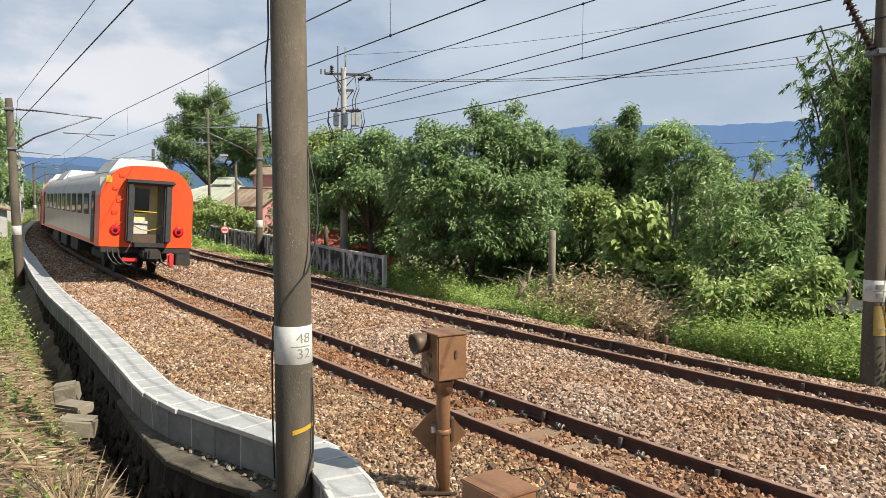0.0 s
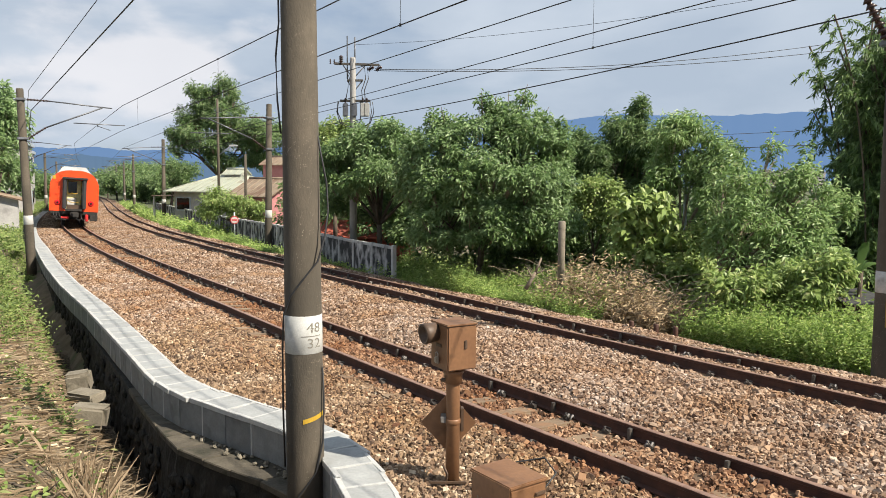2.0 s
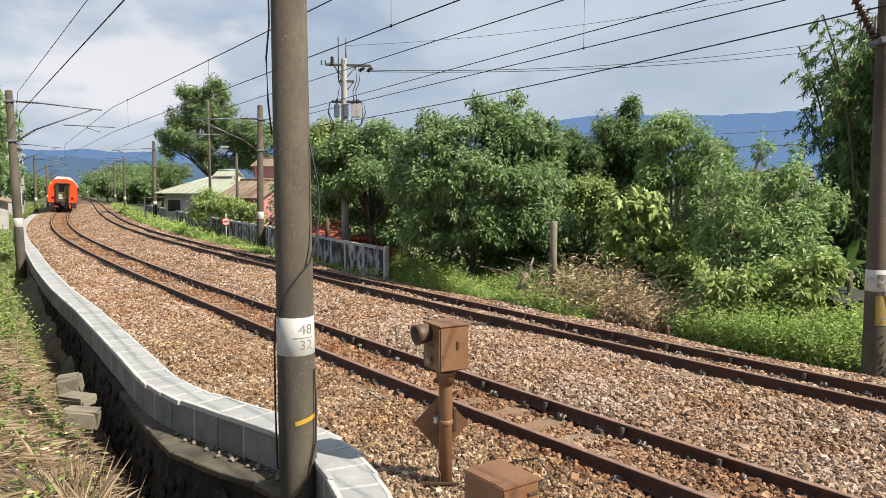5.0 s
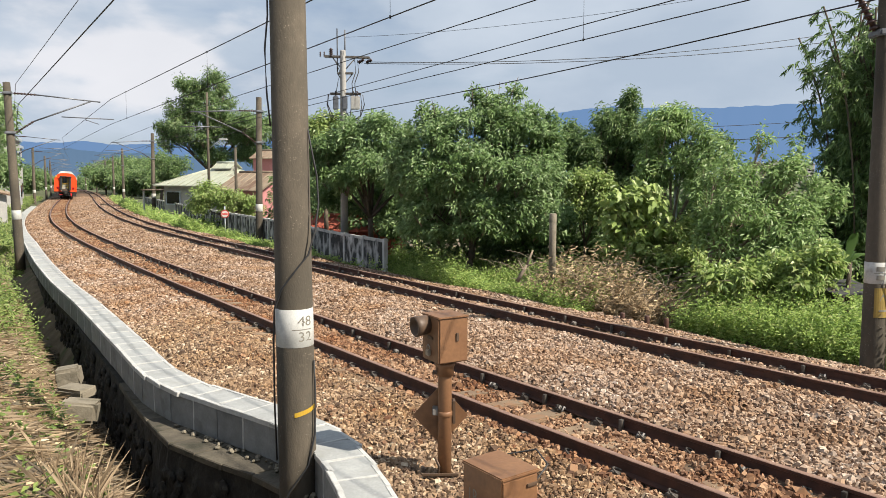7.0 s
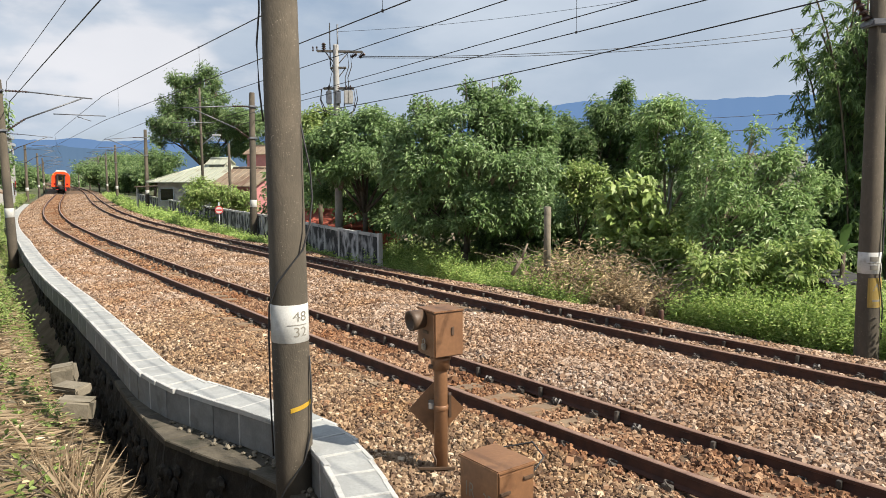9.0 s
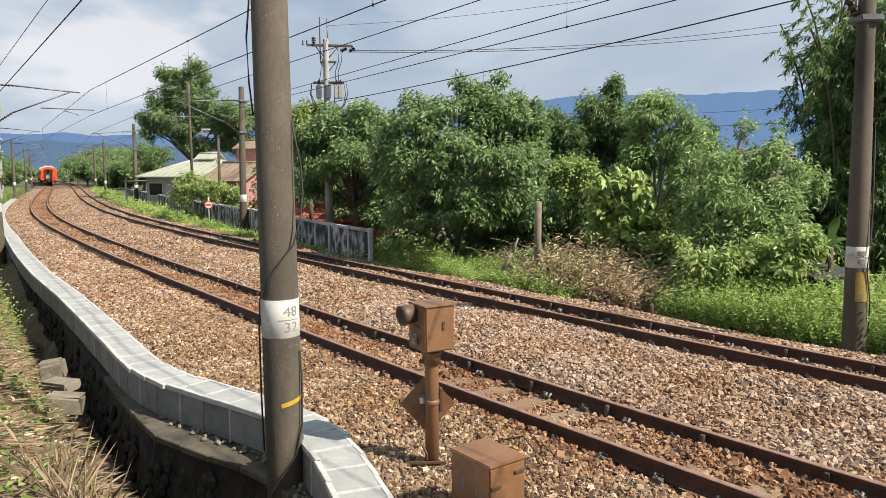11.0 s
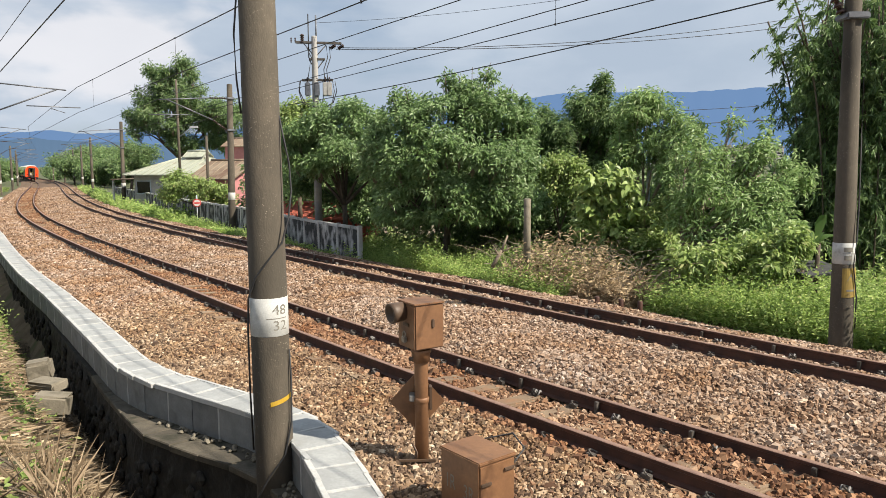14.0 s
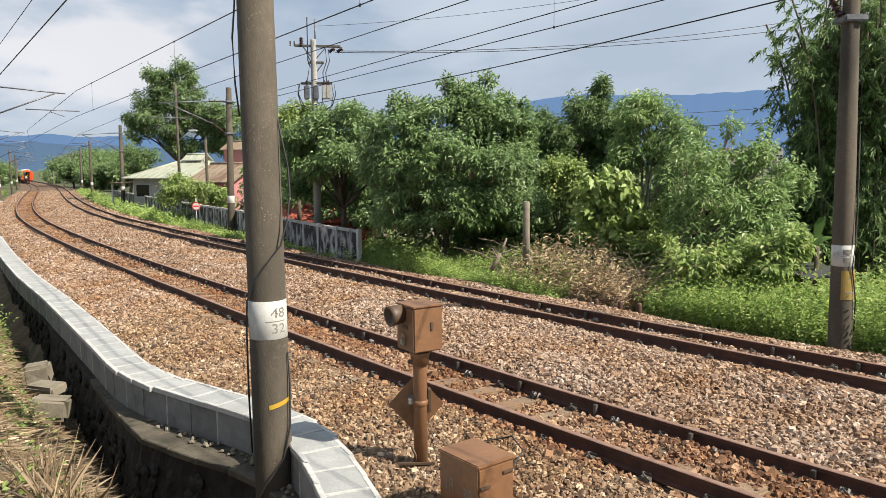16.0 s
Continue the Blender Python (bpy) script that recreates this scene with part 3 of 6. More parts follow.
def strip(name, s_vals, d_fun, zs, material, label, category, smooth=True):
    """A sheet along the line: d_fun gives the offsets at each s, zs the heights."""
    rows = []
    for s in s_vals:
        d = d_fun(s)
        rows.append(PA(np.full(len(d), s), d, zs(np.full(len(d), s), d)))
    m = len(rows[0])
    v = np.concatenate(rows)
    i = np.arange(len(rows) - 1)[:, None] * m + np.arange(m - 1)[None]
    i = i.ravel()
    f = np.stack([i, i + 1, i + 1 + m, i + m], -1)
    return tagged(link_mesh(name, v, f, material, None, smooth), label, category, kind="structure")


strip("ballast_bed", np.concatenate([np.arange(-14, 40, 0.3), np.arange(40, 420, 2.0)]), lambda s: np.linspace(float(trough_d(s)), 6.5, 48),
      lambda s, d: ballast_z(s, d) - 0.025, M["ballast_bed"], "brown crushed-stone ballast bed under two tracks", "ballast")


def stones(name, label, s0, s1, d0, d1, per_m2, size, material, follow=False, seed=1, skip=None):
    rng = np.random.default_rng(seed)
    n = int((s1 - s0) * (d1 - d0) * per_m2)
    s, d = rng.uniform(s0, s1, n), rng.uniform(d0, d1, n)
    keep = np.ones(n, bool)
    if follow:
        keep &= d > trough_d(s) + 0.24
    for r in (-0.566, 0.566, 3.434, 4.566):
        keep &= np.abs(d - r) > 0.085
    if skip:
        keep &= skip(s, d)
    s, d = s[keep], d[keep]
    n = len(s)
    c = PA(s, d, ballast_z(s, d) + rng.uniform(-0.02, 0.012, n))
    # five-sided broken lumps, wider below than above
    turn = np.arange(5) * 2 * math.pi / 5 + rng.uniform(-0.35, 0.35, (n, 5))
    low = np.stack([np.cos(turn), np.sin(turn), np.full((n, 5), -0.62)], -1)
    high = np.stack([np.cos(turn + 0.25), np.sin(turn + 0.25), np.full((n, 5), 0.55)], -1)
    low[..., :2] *= rng.uniform(0.50, 0.76, (n, 5, 1))
    high[..., :2] *= rng.uniform(0.22, 0.58, (n, 5, 1))
    high[..., 2] += rng.uniform(-0.32, 0.22, (n, 5))
    v = np.concatenate([low, high], 1)
    v *= (size * rng.lognormal(0, 0.30, (n, 1)) * np.array([[1.25, 0.95, 0.72]]))[:, None, :]
    a, b = rng.uniform(0, 2 * math.pi, n), rng.normal(0, 0.5, n)
    ca, sa, cb, sb = np.cos(a), np.sin(a), np.cos(b), np.sin(b)
    y, z = v[..., 1] * cb[:, None] - v[..., 2] * sb[:, None], v[..., 1] * sb[:, None] + v[..., 2] * cb[:, None]
    x = v[..., 0]
    v = np.stack([x * ca[:, None] - y * sa[:, None], x * sa[:, None] + y * ca[:, None], z], -1) + c[:, None]
    q = np.array([(k, (k + 1) % 5, 5 + (k + 1) % 5, 5 + k) for k in range(5)])
    off = np.arange(n)[:, None, None] * 10
    f = (q[None] + off).reshape(-1, 4).tolist() + (np.arange(5, 10)[None] + off[:, :, 0]).tolist()
    return tagged(link_mesh(name, v, f, material), label, "ballast stones", kind="stuff")


rusty = lambda s, d: (np.abs(d + 0.05 * np.sin(s * 2.0)) > 0.78)
stones("ballast_stones", "dark brown crushed ballast stones beside the near rail", -8, 7, -3.0, -0.62, 1350, 0.034, M["brown_stones"], True, 1, rusty)
stones("ballast_stones", "grey and beige crushed ballast stones between the tracks", -8, 6, 0.62, 6.4, 950, 0.041, M["stones"], False, 9, rusty)
stones("ballast_stones", "brown and grey crushed ballast stones further along", 6, 18, -2.8, 6.2, 480, 0.045, M["stones"], True, 2, rusty)
stones("ballast_stones", "brown crushed ballast stones in the distance", 18, 50, -2.4, 6.0, 150, 0.050, M["stones"], True, 3, rusty)
stones("ballast_stones", "brown ballast stones far along the line", 50, 120, -2.4, 6.0, 45, 0.060, M["stones"], True, 8, rusty)
stones("rusty_ballast_stones", "rust-stained ballast stones between the near rails", -8, 12, -0.80, 0.80, 640, 0.040, M["rust_stones"], False, 4)
stones("rusty_ballast_stones", "rust-stained ballast stones scattered beside the rail", -8, 16, -2.0, -0.6, 60, 0.045, M["rust_stones"], True, 5)
stones("rusty_ballast_stones", "rust-stained ballast stones between the rails further along", 12, 118, -0.80, 0.80, 110, 0.055, M["rust_stones"], False, 6)


# ---- tracks ----
RAIL = [(-0.062, 0.0), (-0.062, 0.012), (-0.012, 0.028), (-0.009, 0.105), (-0.033, 0.118), (-0.033, 0.147), (-0.024, 0.153),
        (0.024, 0.153), (0.033, 0.147), (0.033, 0.118), (0.009, 0.105), (0.012, 0.028), (0.062, 0.012), (0.062, 0.0)]


def rail(d, z_top, parent):
    s_vals = np.concatenate([np.arange(-16, 60, 0.8), np.arange(60, 420, 3.0)])
    m = len(RAIL)
    v = np.concatenate([PA(np.full(m, s), d + np.array([p[0] for p in RAIL]), z_top - 0.153 + np.array([p[1] for p in RAIL])) for s in s_vals])
    i = np.arange(len(s_vals) - 1)[:, None] * m
    k = np.arange(m)[None]
    f = np.stack([i + k, i + (k + 1) % m, i + m + (k + 1) % m, i + m + k], -1)
    ob = link_mesh("rail", v, f.reshape(-1, 4), [M["rail_side"], M["rail_top"]], parent)
    idx = np.zeros((len(s_vals) - 1, m), int)
    idx[:, 5:8] = 1
    ob.data.polygons.foreach_set("material_index", idx.ravel().tolist())
    return ob


def build_track(centre, cant, label):
    t = tagged(empty("railway_track"), label, "railway track", "tracks", "structure")
    rail(centre - 0.566, cant, t)
    rail(centre + 0.566, 0.0, t)
    roll = math.degrees(math.atan2(cant, 1.132))
    bm = bmesh.new()
    add_box(bm, -1.0, 1.0, -0.12, 0.12, -0.16, -0.018, 0.02)
    first = part("sleeper", bm, M["sleeper"], t)
    first.matrix_basis = placed(-11.4, centre, cant / 2 - 0.157, 0, 0, roll)
    rng = random.Random(3)
    for k in range(1, 130):
        share("sleeper", first, t, placed(-11.4 + 0.6 * k, centre, cant / 2 - 0.157 + rng.uniform(-0.008, 0.008), rng.uniform(-1.5, 1.5), 0, roll))
    # spring clips and shoulders on both sides of a rail foot
    bm = bmesh.new()
    for side in (-1, 1):
        add_box(bm, side * 0.115 - 0.03, side * 0.115 + 0.03, -0.05, 0.05, -0.01, 0.035, 0.006)
        loop = [(side * 0.13, -0.05, 0.02), (side * 0.15, -0.02, 0.05), (side * 0.13, 0.02, 0.065), (side * 0.075, 0.045, 0.05), (side * 0.055, 0.01, 0.04), (side * 0.07, -0.03, 0.045)]
        for a, b in zip(loop[:-1], loop[1:]):
            add_rod(bm, a, b, 0.0095, None, 5)
    clip = part("rail_clip", bm, M["clip"], t)
    clip.matrix_basis = placed(-11.4, centre - 0.566, cant - 0.15)
    pale = None
    for k in range(0, 75):
        for off, z in ((-0.566, cant), (0.566, 0.0)):
            if k or off > 0:
                share("rail_clip", clip, t, placed(-11.4 + 0.6 * k, centre + off, z - 0.15, rng.uniform(-4, 4)))
    # upright rail anchors against the inner web
    bm = bmesh.new()
    add_box(bm, -0.085, -0.035, -0.022, 0.022, -0.12, 0.02, 0.005)
    anchor = part("rail_anchor", bm, M["clip"], t)
    anchor.matrix_basis = placed(-11.1, centre + 0.566, -0.05)
    for k in range(1, 28):
        share("rail_anchor", anchor, t, placed(-11.1 + 1.2 * k, centre + 0.566, -0.05, rng.uniform(-6, 6)))
    bm = bmesh.new()
    for x in (-0.03, 0.03):
        add_rod(bm, (-0.15, x, -0.02), (-0.10, x, 0.03), 0.011, None, 6)
        add_rod(bm, (-0.10, x, 0.03), (-0.075, x, -0.01), 0.011, None, 6)
    pale = part("pale_clip", bm, M["pale_clip"], t, "pale worn spring clip")
    pale.matrix_basis = placed(-10.2, centre + 0.566, -0.12)
    for k in range(1, 40 if centre > 1 else 14):
        share("pale_clip", pale, t, placed(-10.2 + 1.2 * k + rng.uniform(-0.05, 0.05), centre + 0.566, -0.12, rng.uniform(-15, 15)))
    return t


build_track(0.0, 0.07, "narrow-gauge track with rusty rails on concrete sleepers, nearer line")
build_track(4.0, 0.10, "narrow-gauge track with rusty rails on concrete sleepers, farther line")


# ---- cable trough and its retaining wall ----
def trough_places(step=0.49):
    s_vals = np.arange(-5.6, 75, 0.05)
    pts = PA(s_vals, trough_d(s_vals), np.zeros(len(s_vals)))
    lens = np.concatenate([[0], np.cumsum(np.linalg.norm(np.diff(pts, axis=0), axis=1))])
    at = np.arange(0, lens[-1] - step, step)
    s_at = np.interp(at, lens, s_vals)
    out = []
    for a, b in zip(s_at[:-1], s_at[1:]):
        p, q = P(a, float(trough_d(a))), P(b, float(trough_d(b)))
        out.append((p, q))
    return out


def build_trough():
    t = tagged(empty("cable_trough"), "winding pale grey concrete cable trough with mortared lids", "cable trough", kind="structure")
    bm = bmesh.new()
    add_box(bm, -0.190, 0.235, -0.25, 0.25, -0.43, -0.045, 0.01)
    body = part("trough_block", bm, M["trough_shaded"], t)
    bm = bmesh.new()
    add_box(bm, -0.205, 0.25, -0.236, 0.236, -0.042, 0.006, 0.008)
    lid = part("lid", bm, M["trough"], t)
    bm = bmesh.new()
    add_box(bm, -0.202, 0.247, -0.022, 0.022, -0.05, 0.0095, 0.006)
    add_box(bm, -0.209, -0.155, -0.25, 0.25, -0.05, 0.0085, 0.004)
    add_box(bm, 0.205, 0.252, -0.25, 0.25, -0.05, 0.0085, 0.004)
    joint = part("mortar_joint", bm, M["mortar"], t, "whitish mortar joint")
    bm = bmesh.new()
    add_box(bm, -0.196, -0.16, -0.013, 0.013, -0.42, -0.02, 0.004)
    seam = part("mortar_seam", bm, M["mortar"], t, "whitish mortar seam")
    rng = random.Random(7)
    first = True
    for i, (p, q) in enumerate(trough_places()):
        c = (p + q) / 2
        h = math.degrees(math.atan2(-(q - p).x, (q - p).y))
        m = pose(c.x, c.y, c.z + rng.uniform(-0.006, 0.006), 0, rng.uniform(-0.6, 0.6), h)
        ends = pose(p.x, p.y, p.z, 0, 0, h)
        if first:
            body.matrix_basis, lid.matrix_basis, joint.matrix_basis, seam.matrix_basis = m, m, ends, ends
            first = False
            continue
        share("trough_block", body, t, m)
        share("lid", lid, t, m)
        share("mortar_joint", joint, t, ends)
        if i % 2 == 0:
            share("mortar_seam", seam, t, ends)


build_trough()


def ledge_d(s):
    return np.interp(s, (-6, -2.2, -1.1, -0.2, 0.6, 1.5, 2.6, 4, 9, 26), (-3.9, -2.95, -2.90, -3.20, -3.42, -3.40, -3.34, -3.24, -3.0, -2.5))


def build_retaining_wall():
    w = tagged(empty("retaining_wall"), "mossy stone retaining wall, darkened for the shade of the ditch", "retaining wall", kind="structure")
    s_vals = np.arange(-5.5, 24, 0.15)
    rng = np.random.default_rng(5)
    zs = np.array([-0.47, -0.62, -0.78, -0.95, -1.1, -1.3, -1.5, -1.8])
    rows = []
    for s in s_vals:
        jit = rng.normal(0, 0.014, len(zs))
        jit[0] = 0
        rows.append(PA(np.full(len(zs), s), float(ledge_d(s)) + jit + np.linspace(0, -0.06, len(zs)), zs))
    m = len(zs)
    v = np.concatenate(rows)
    back = np.concatenate([PA(np.array([s]), np.array([float(ledge_d(s)) + 0.42]), np.array([-0.47])) for s in s_vals])
    i = (np.arange(len(s_vals) - 1)[:, None] * m + np.arange(m - 1)[None]).ravel()
    f = np.stack([i, i + 1, i + 1 + m, i + m], -1).tolist()
    o = len(v)
    for k in range(len(s_vals) - 1):
        f.append([k * m, (k + 1) * m, o + k + 1, o + k])
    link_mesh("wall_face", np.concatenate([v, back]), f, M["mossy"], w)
    # flat coping stones
    s = -4.6
    while s < 3.4:
        e = s + rng.uniform(0.44, 0.52)
        z = -0.42 + rng.normal(0, 0.003)
        v = []
        for dz, inset in ((-0.07, 0.0), (-0.012, 0.0), (0.0, 0.010)):
            for u, off in ((s + inset, -0.03 + inset), (e - 0.008 - inset, -0.03 + inset), (e - 0.008 - inset, 0.40), (s + inset, 0.40)):
                v.append(tuple(P(u, float(ledge_d(u)) + off, z + dz)))
        f = [[0, 3, 2, 1], [8, 9, 10, 11]] + [[4 * r + k, 4 * r + (k + 1) % 4, 4 * r + 4 + (k + 1) % 4, 4 * r + 4 + k] for r in (0, 1) for k in range(4)]
        link_mesh("coping_stone", v, f, M["old_concrete"], w, label="weathered coping slab")
        s = e
    # rubble stones bedded in the face
    bm = bmesh.new()
    bmesh.ops.create_icosphere(bm, subdivisions=1, radius=0.1)
    for q in bm.verts:
        q.co = Vector((q.co.x * 0.45, q.co.y * rng.uniform(0.9, 1.3), q.co.z * rng.uniform(0.7, 1.0)))
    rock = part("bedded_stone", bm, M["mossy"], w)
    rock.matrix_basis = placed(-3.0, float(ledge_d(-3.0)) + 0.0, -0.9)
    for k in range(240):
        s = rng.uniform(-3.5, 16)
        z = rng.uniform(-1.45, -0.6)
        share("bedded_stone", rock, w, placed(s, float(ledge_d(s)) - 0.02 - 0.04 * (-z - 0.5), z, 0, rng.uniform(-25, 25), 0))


build_retaining_wall()


# ---- poles and overhead line ----
def build_pole(name, place, lean, r0, r1, height, label, group, band_z=None, base=-1.0):
    p = tagged(empty(name, place @ pose(0, 0, 0, *lean)), label, "pole", group)
    part("shaft", lathe([(r0, base), (r0, 0), (r1, height - 0.02), (r1 * 0.8, height)], 28), M["concrete_pole"], p)
    if band_z is not None:
        ra, rb = (r0 + (r1 - r0) * z / height + 0.003 for z in band_z)
        part("painted_band", lathe([(ra - 0.002, band_z[0]), (ra, band_z[0] + 0.002), (rb, band_z[1] - 0.002), (rb - 0.002, band_z[1])], 28), M["white"], p, "white painted number band")
    return p


def on_pole(name, v, f, r, z, facing, parent, material, label=""):
    """Bends a flat mesh round a pole; facing: degrees, 0 is -y."""
    a = radians(facing) + v[:, 0] / r
    w = np.stack([np.sin(a) * r, -np.cos(a) * r, z + v[:, 1]], -1)
    return link_mesh(name, w, f, material, parent, label=label)


def bar(w, h, n=8):
    x = np.linspace(-w / 2, w / 2, n + 1)
    v = np.concatenate([np.stack([x, np.full(n + 1, -h / 2), 0 * x], -1), np.stack([x, np.full(n + 1, h / 2), 0 * x], -1)])
    return v, [[k, k + 1, n + 2 + k, n + 1 + k] for k in range(n)]


def cantilever(pole, side, near_z, reach):
    """Arm set on a pole; side +1 reaches along the pole's +x."""
    x = lambda v: v * side
    top, mid = near_z + 1.42, near_z
    part("top_tube", rod_mesh((x(0.95), 0, top), (x(reach), 0, top - 0.2), 0.025), M["arm"], pole)
    part("top_insulator", insulator_mesh((x(0.2), 0, top + 0.03), (x(0.95), 0, top)), M["insulator"], pole, "ribbed dark insulator")
    part("stay_tube", rod_mesh((x(0.80), 0, mid + 0.43), (x(reach - 0.35), 0, top - 0.19), 0.028), M["arm"], pole)
    part("stay_insulator", insulator_mesh((x(0.17), 0, mid), (x(0.80), 0, mid + 0.43)), M["insulator"], pole, "ribbed dark insulator")
    part("registration_tube", rod_mesh((x(1.75), 0, mid + 0.62), (x(reach + 0.45), 0, mid + 0.56), 0.02), M["arm"], pole)
    part("steady_arm", rod_mesh((x(2.6), 0, mid + 0.52), (x(reach - 0.1), 0, mid + 0.36), 0.014), M["arm"], pole)
    part("drop_bracket", rod_mesh((x(2.6), 0, mid + 0.62), (x(2.6), 0, mid + 0.48), 0.014), M["arm"], pole)
    part("clamp", box_mesh(x(0) - 0.19, x(0) + 0.19, -0.19, 0.19, mid - 0.05, mid + 0.05, 0.02), M["arm"], pole)
    part("clamp", box_mesh(x(0) - 0.17, x(0) + 0.17, -0.17, 0.17, top - 0.02, top + 0.08, 0.02), M["arm"], pole)


def catenary_pole(s, d, arm, label, height=6.5, lean=(0, 0, 0)):
    m = placed(s, d, -0.2)
    p = build_pole("catenary_pole", m, lean, 0.172, 0.125, height, label, "catenary poles", (1.28, 1.62))
    if arm:
        cantilever(p, arm, 4.5, 3.15)
    return p


# the near pole, with its number band, cable and yellow stripe
def near_pole():
    p = build_pole("catenary_pole", pose(-1.402, 7.05, -0.2), (0, -0.36, 0), 0.181, 0.150, 8.0, "weathered concrete catenary pole with white number band and black cable", "catenary poles", (1.245, 1.605), -1.6)
    r = 0.181 - 0.031 * 1.46 / 8 + 0.005
    for body, z in (("48", 1.49), ("32", 1.342)):
        v, f = letters(body, 0.132)
        v[:, 0] *= 1.15
        on_pole("number", v, f, r, z, 44, p, M["text"], "stencilled dark number")
    on_pole("number_line", *bar(0.21, 0.008), r, 1.415, 36, p, M["text"])
    x = np.linspace(-0.13, 0.13, 13)
    v = np.concatenate([np.stack([x, 0.03 * x / 0.13 - 0.022, 0 * x], -1), np.stack([x, 0.03 * x / 0.13 + 0.022, 0 * x], -1)])
    on_pole("yellow_stripe", v, [[k, k + 1, 14 + k, 13 + k] for k in range(12)], 0.183, 0.63, 46, p, M["yellow"], "hand-painted yellow stripe")
    cable = [(-0.13, -0.06, 7.0), (-0.17, -0.07, 5.0), (-0.165, -0.09, 4.3), (-0.20, -0.08, 4.0), (-0.19, -0.09, 3.6), (-0.165, -0.08, 3.3)]
    part("cable", sweep(cable, 0.009, 6), M["black"], p, "black cable")
    arc = [(0.165, -0.02, 3.28), (0.20, -0.05, 3.1), (0.25, -0.08, 2.85), (0.265, -0.09, 2.6), (0.235, -0.11, 2.35), (0.17, -0.14, 2.12), (0.06, -0.19, 1.98), (-0.08, -0.18, 1.8),
           (-0.165, -0.11, 1.6), (-0.19, -0.06, 1.3), (-0.20, -0.04, 0.7), (-0.20, 0, 0.1)]
    part("cable", sweep(arc, 0.009, 6), M["black"], p, "loose dark cable")
    low = [(0.185, -0.05, 1.1), (0.195, -0.06, 0.8), (0.19, -0.09, 0.4), (0.13, -0.15, 0.1), (-0.02, -0.21, -0.1), (-0.16, -0.17, -0.35), (-0.2, -0.1, -0.6)]
    part("cable", sweep(low, 0.009, 6), M["black"], p, "loose dark cable")
    return p


near_pole()
# the pole beyond the farther track, with band and warning plate
rp = build_pole("catenary_pole", pose(6.72, 11.5, -0.3), (0, -1.0, 0), 0.178, 0.092, 8.0, "weathered concrete catenary pole with yellow warning plate", "catenary poles", (1.33, 1.66))
on_pole("warning_plate", *bar(0.26, 0.46), 0.178, 1.04, 8, rp, M["ochre"], "faded yellow warning plate")
bmv = np.array([(-0.06, -0.02, 0), (0.06, -0.02, 0), (0, 0.10, 0)], float)
on_pole("warning_mark", bmv, [[0, 1, 2]], 0.182, 1.09, 8, rp, M["text"])
on_pole("warning_line", *bar(0.13, 0.03), 0.182, 0.92, 8, rp, M["text"])
for z, w in ((1.56, 0.13), (1.43, 0.12)):
    on_pole("number_bar", *bar(w, 0.07), 0.178, z, -8, rp, M["text"])
on_pole("number_line", *bar(0.24, 0.008), 0.178, 1.497, 0, rp, M["text"])
part("stay_insulator", insulator_mesh((-0.16, 0.02, 5.15), (-0.52, 0.1, 5.95), 0.085, 9), M["insulator"], rp, "large ribbed brown insulator")
part("stay_tube", rod_mesh((-0.52, 0.1, 5.95), (-1.3, 0.3, 7.6), 0.03), M["arm"], rp)
part("clamp", box_mesh(-0.18, 0.18, -0.18, 0.18, 5.05, 5.15, 0.02), M["arm"], rp)
part("cable", sweep([(0.17, -0.06, 4.2), (0.18, -0.05, 3.2), (0.13, -0.14, 2.2), (0.10, -0.17, 1.7), (0.05, -0.19, 1.3), (0.14, -0.15, 0.8), (0.15, -0.12, 0.3)], 0.011, 6), M["black"], rp, "dark cable")

for s, lean in ((24.0, (0, -1.3, 0)), (55, (0, 0, 0)), (88, (0, 0.4, 0)), (120, (0, 0, 0)), (150, (0, 0, 0)), (185, (0, 0, 0)), (225, (0, 0, 0))):
    catenary_pole(s, -2.9 if s < 50 else -2.8, 1, "weathered concrete catenary pole with arm over the track", 6.35, lean)
for s, lean in ((26.2, (0, 1.0, 0)), (58, (0, 0.6, 0)), (92, (0, 0, 0)), (122, (0, 0, 0)), (152, (0, 0, 0)), (187, (0, 0, 0)), (228, (0, 0, 0))):
    catenary_pole(s, 7.15 if s < 30 else 7.1 if s < 60 else 6.7, -1, "weathered concrete catenary pole with arm over the farther track", 6.6, lean)


def wire(name, label, keys, r=0.009, sag=0.0, step=2.0):
    """keys: (s, d, z) at the supports; sag in each span."""
    pts = []
    for k0, k1 in zip(keys[:-1], keys[1:]):
        p0, p1 = P(*k0), P(*k1)
        n = max(2, int((p1 - p0).length / step))
        pts += [p0.lerp(p1, k / n) - Vector((0, 0, sag * 4 * (k / n) * (1 - k / n))) for k in range(n)]
    pts.append(P(*keys[-1]))
    return tagged(part(name, sweep(pts, r, 5), M["wire"], None), label, "wire", "overhead wires")


LEFT = [24.0, 55, 88, 120, 150, 185, 225]
RIGHT = [26.2, 58, 92, 122, 152, 187, 228]
NEAR_M = [(-16, -0.2, 5.8), (-1.9, -0.5, 5.5)] + [(s, 0.5, 5.72) for s in LEFT]
NEAR_C = [(-16, -0.2, 4.85), (-1.9, -0.5, 4.8)] + [(s, 0.5 - 0.25 * (k % 2), 4.76) for k, s in enumerate(LEFT)]
FAR_M = [(-16, 3.7, 6.0), (-3.4, 3.5, 5.95)] + [(s, 4.1, 5.6) for s in RIGHT]
FAR_C = [(-16, 3.7, 5.0), (-3.4, 3.5, 5.05)] + [(s, 4.1, 4.6) for s in RIGHT]
wire("messenger_wire", "dark messenger wire over the near track", NEAR_M, 0.011, 0.0)
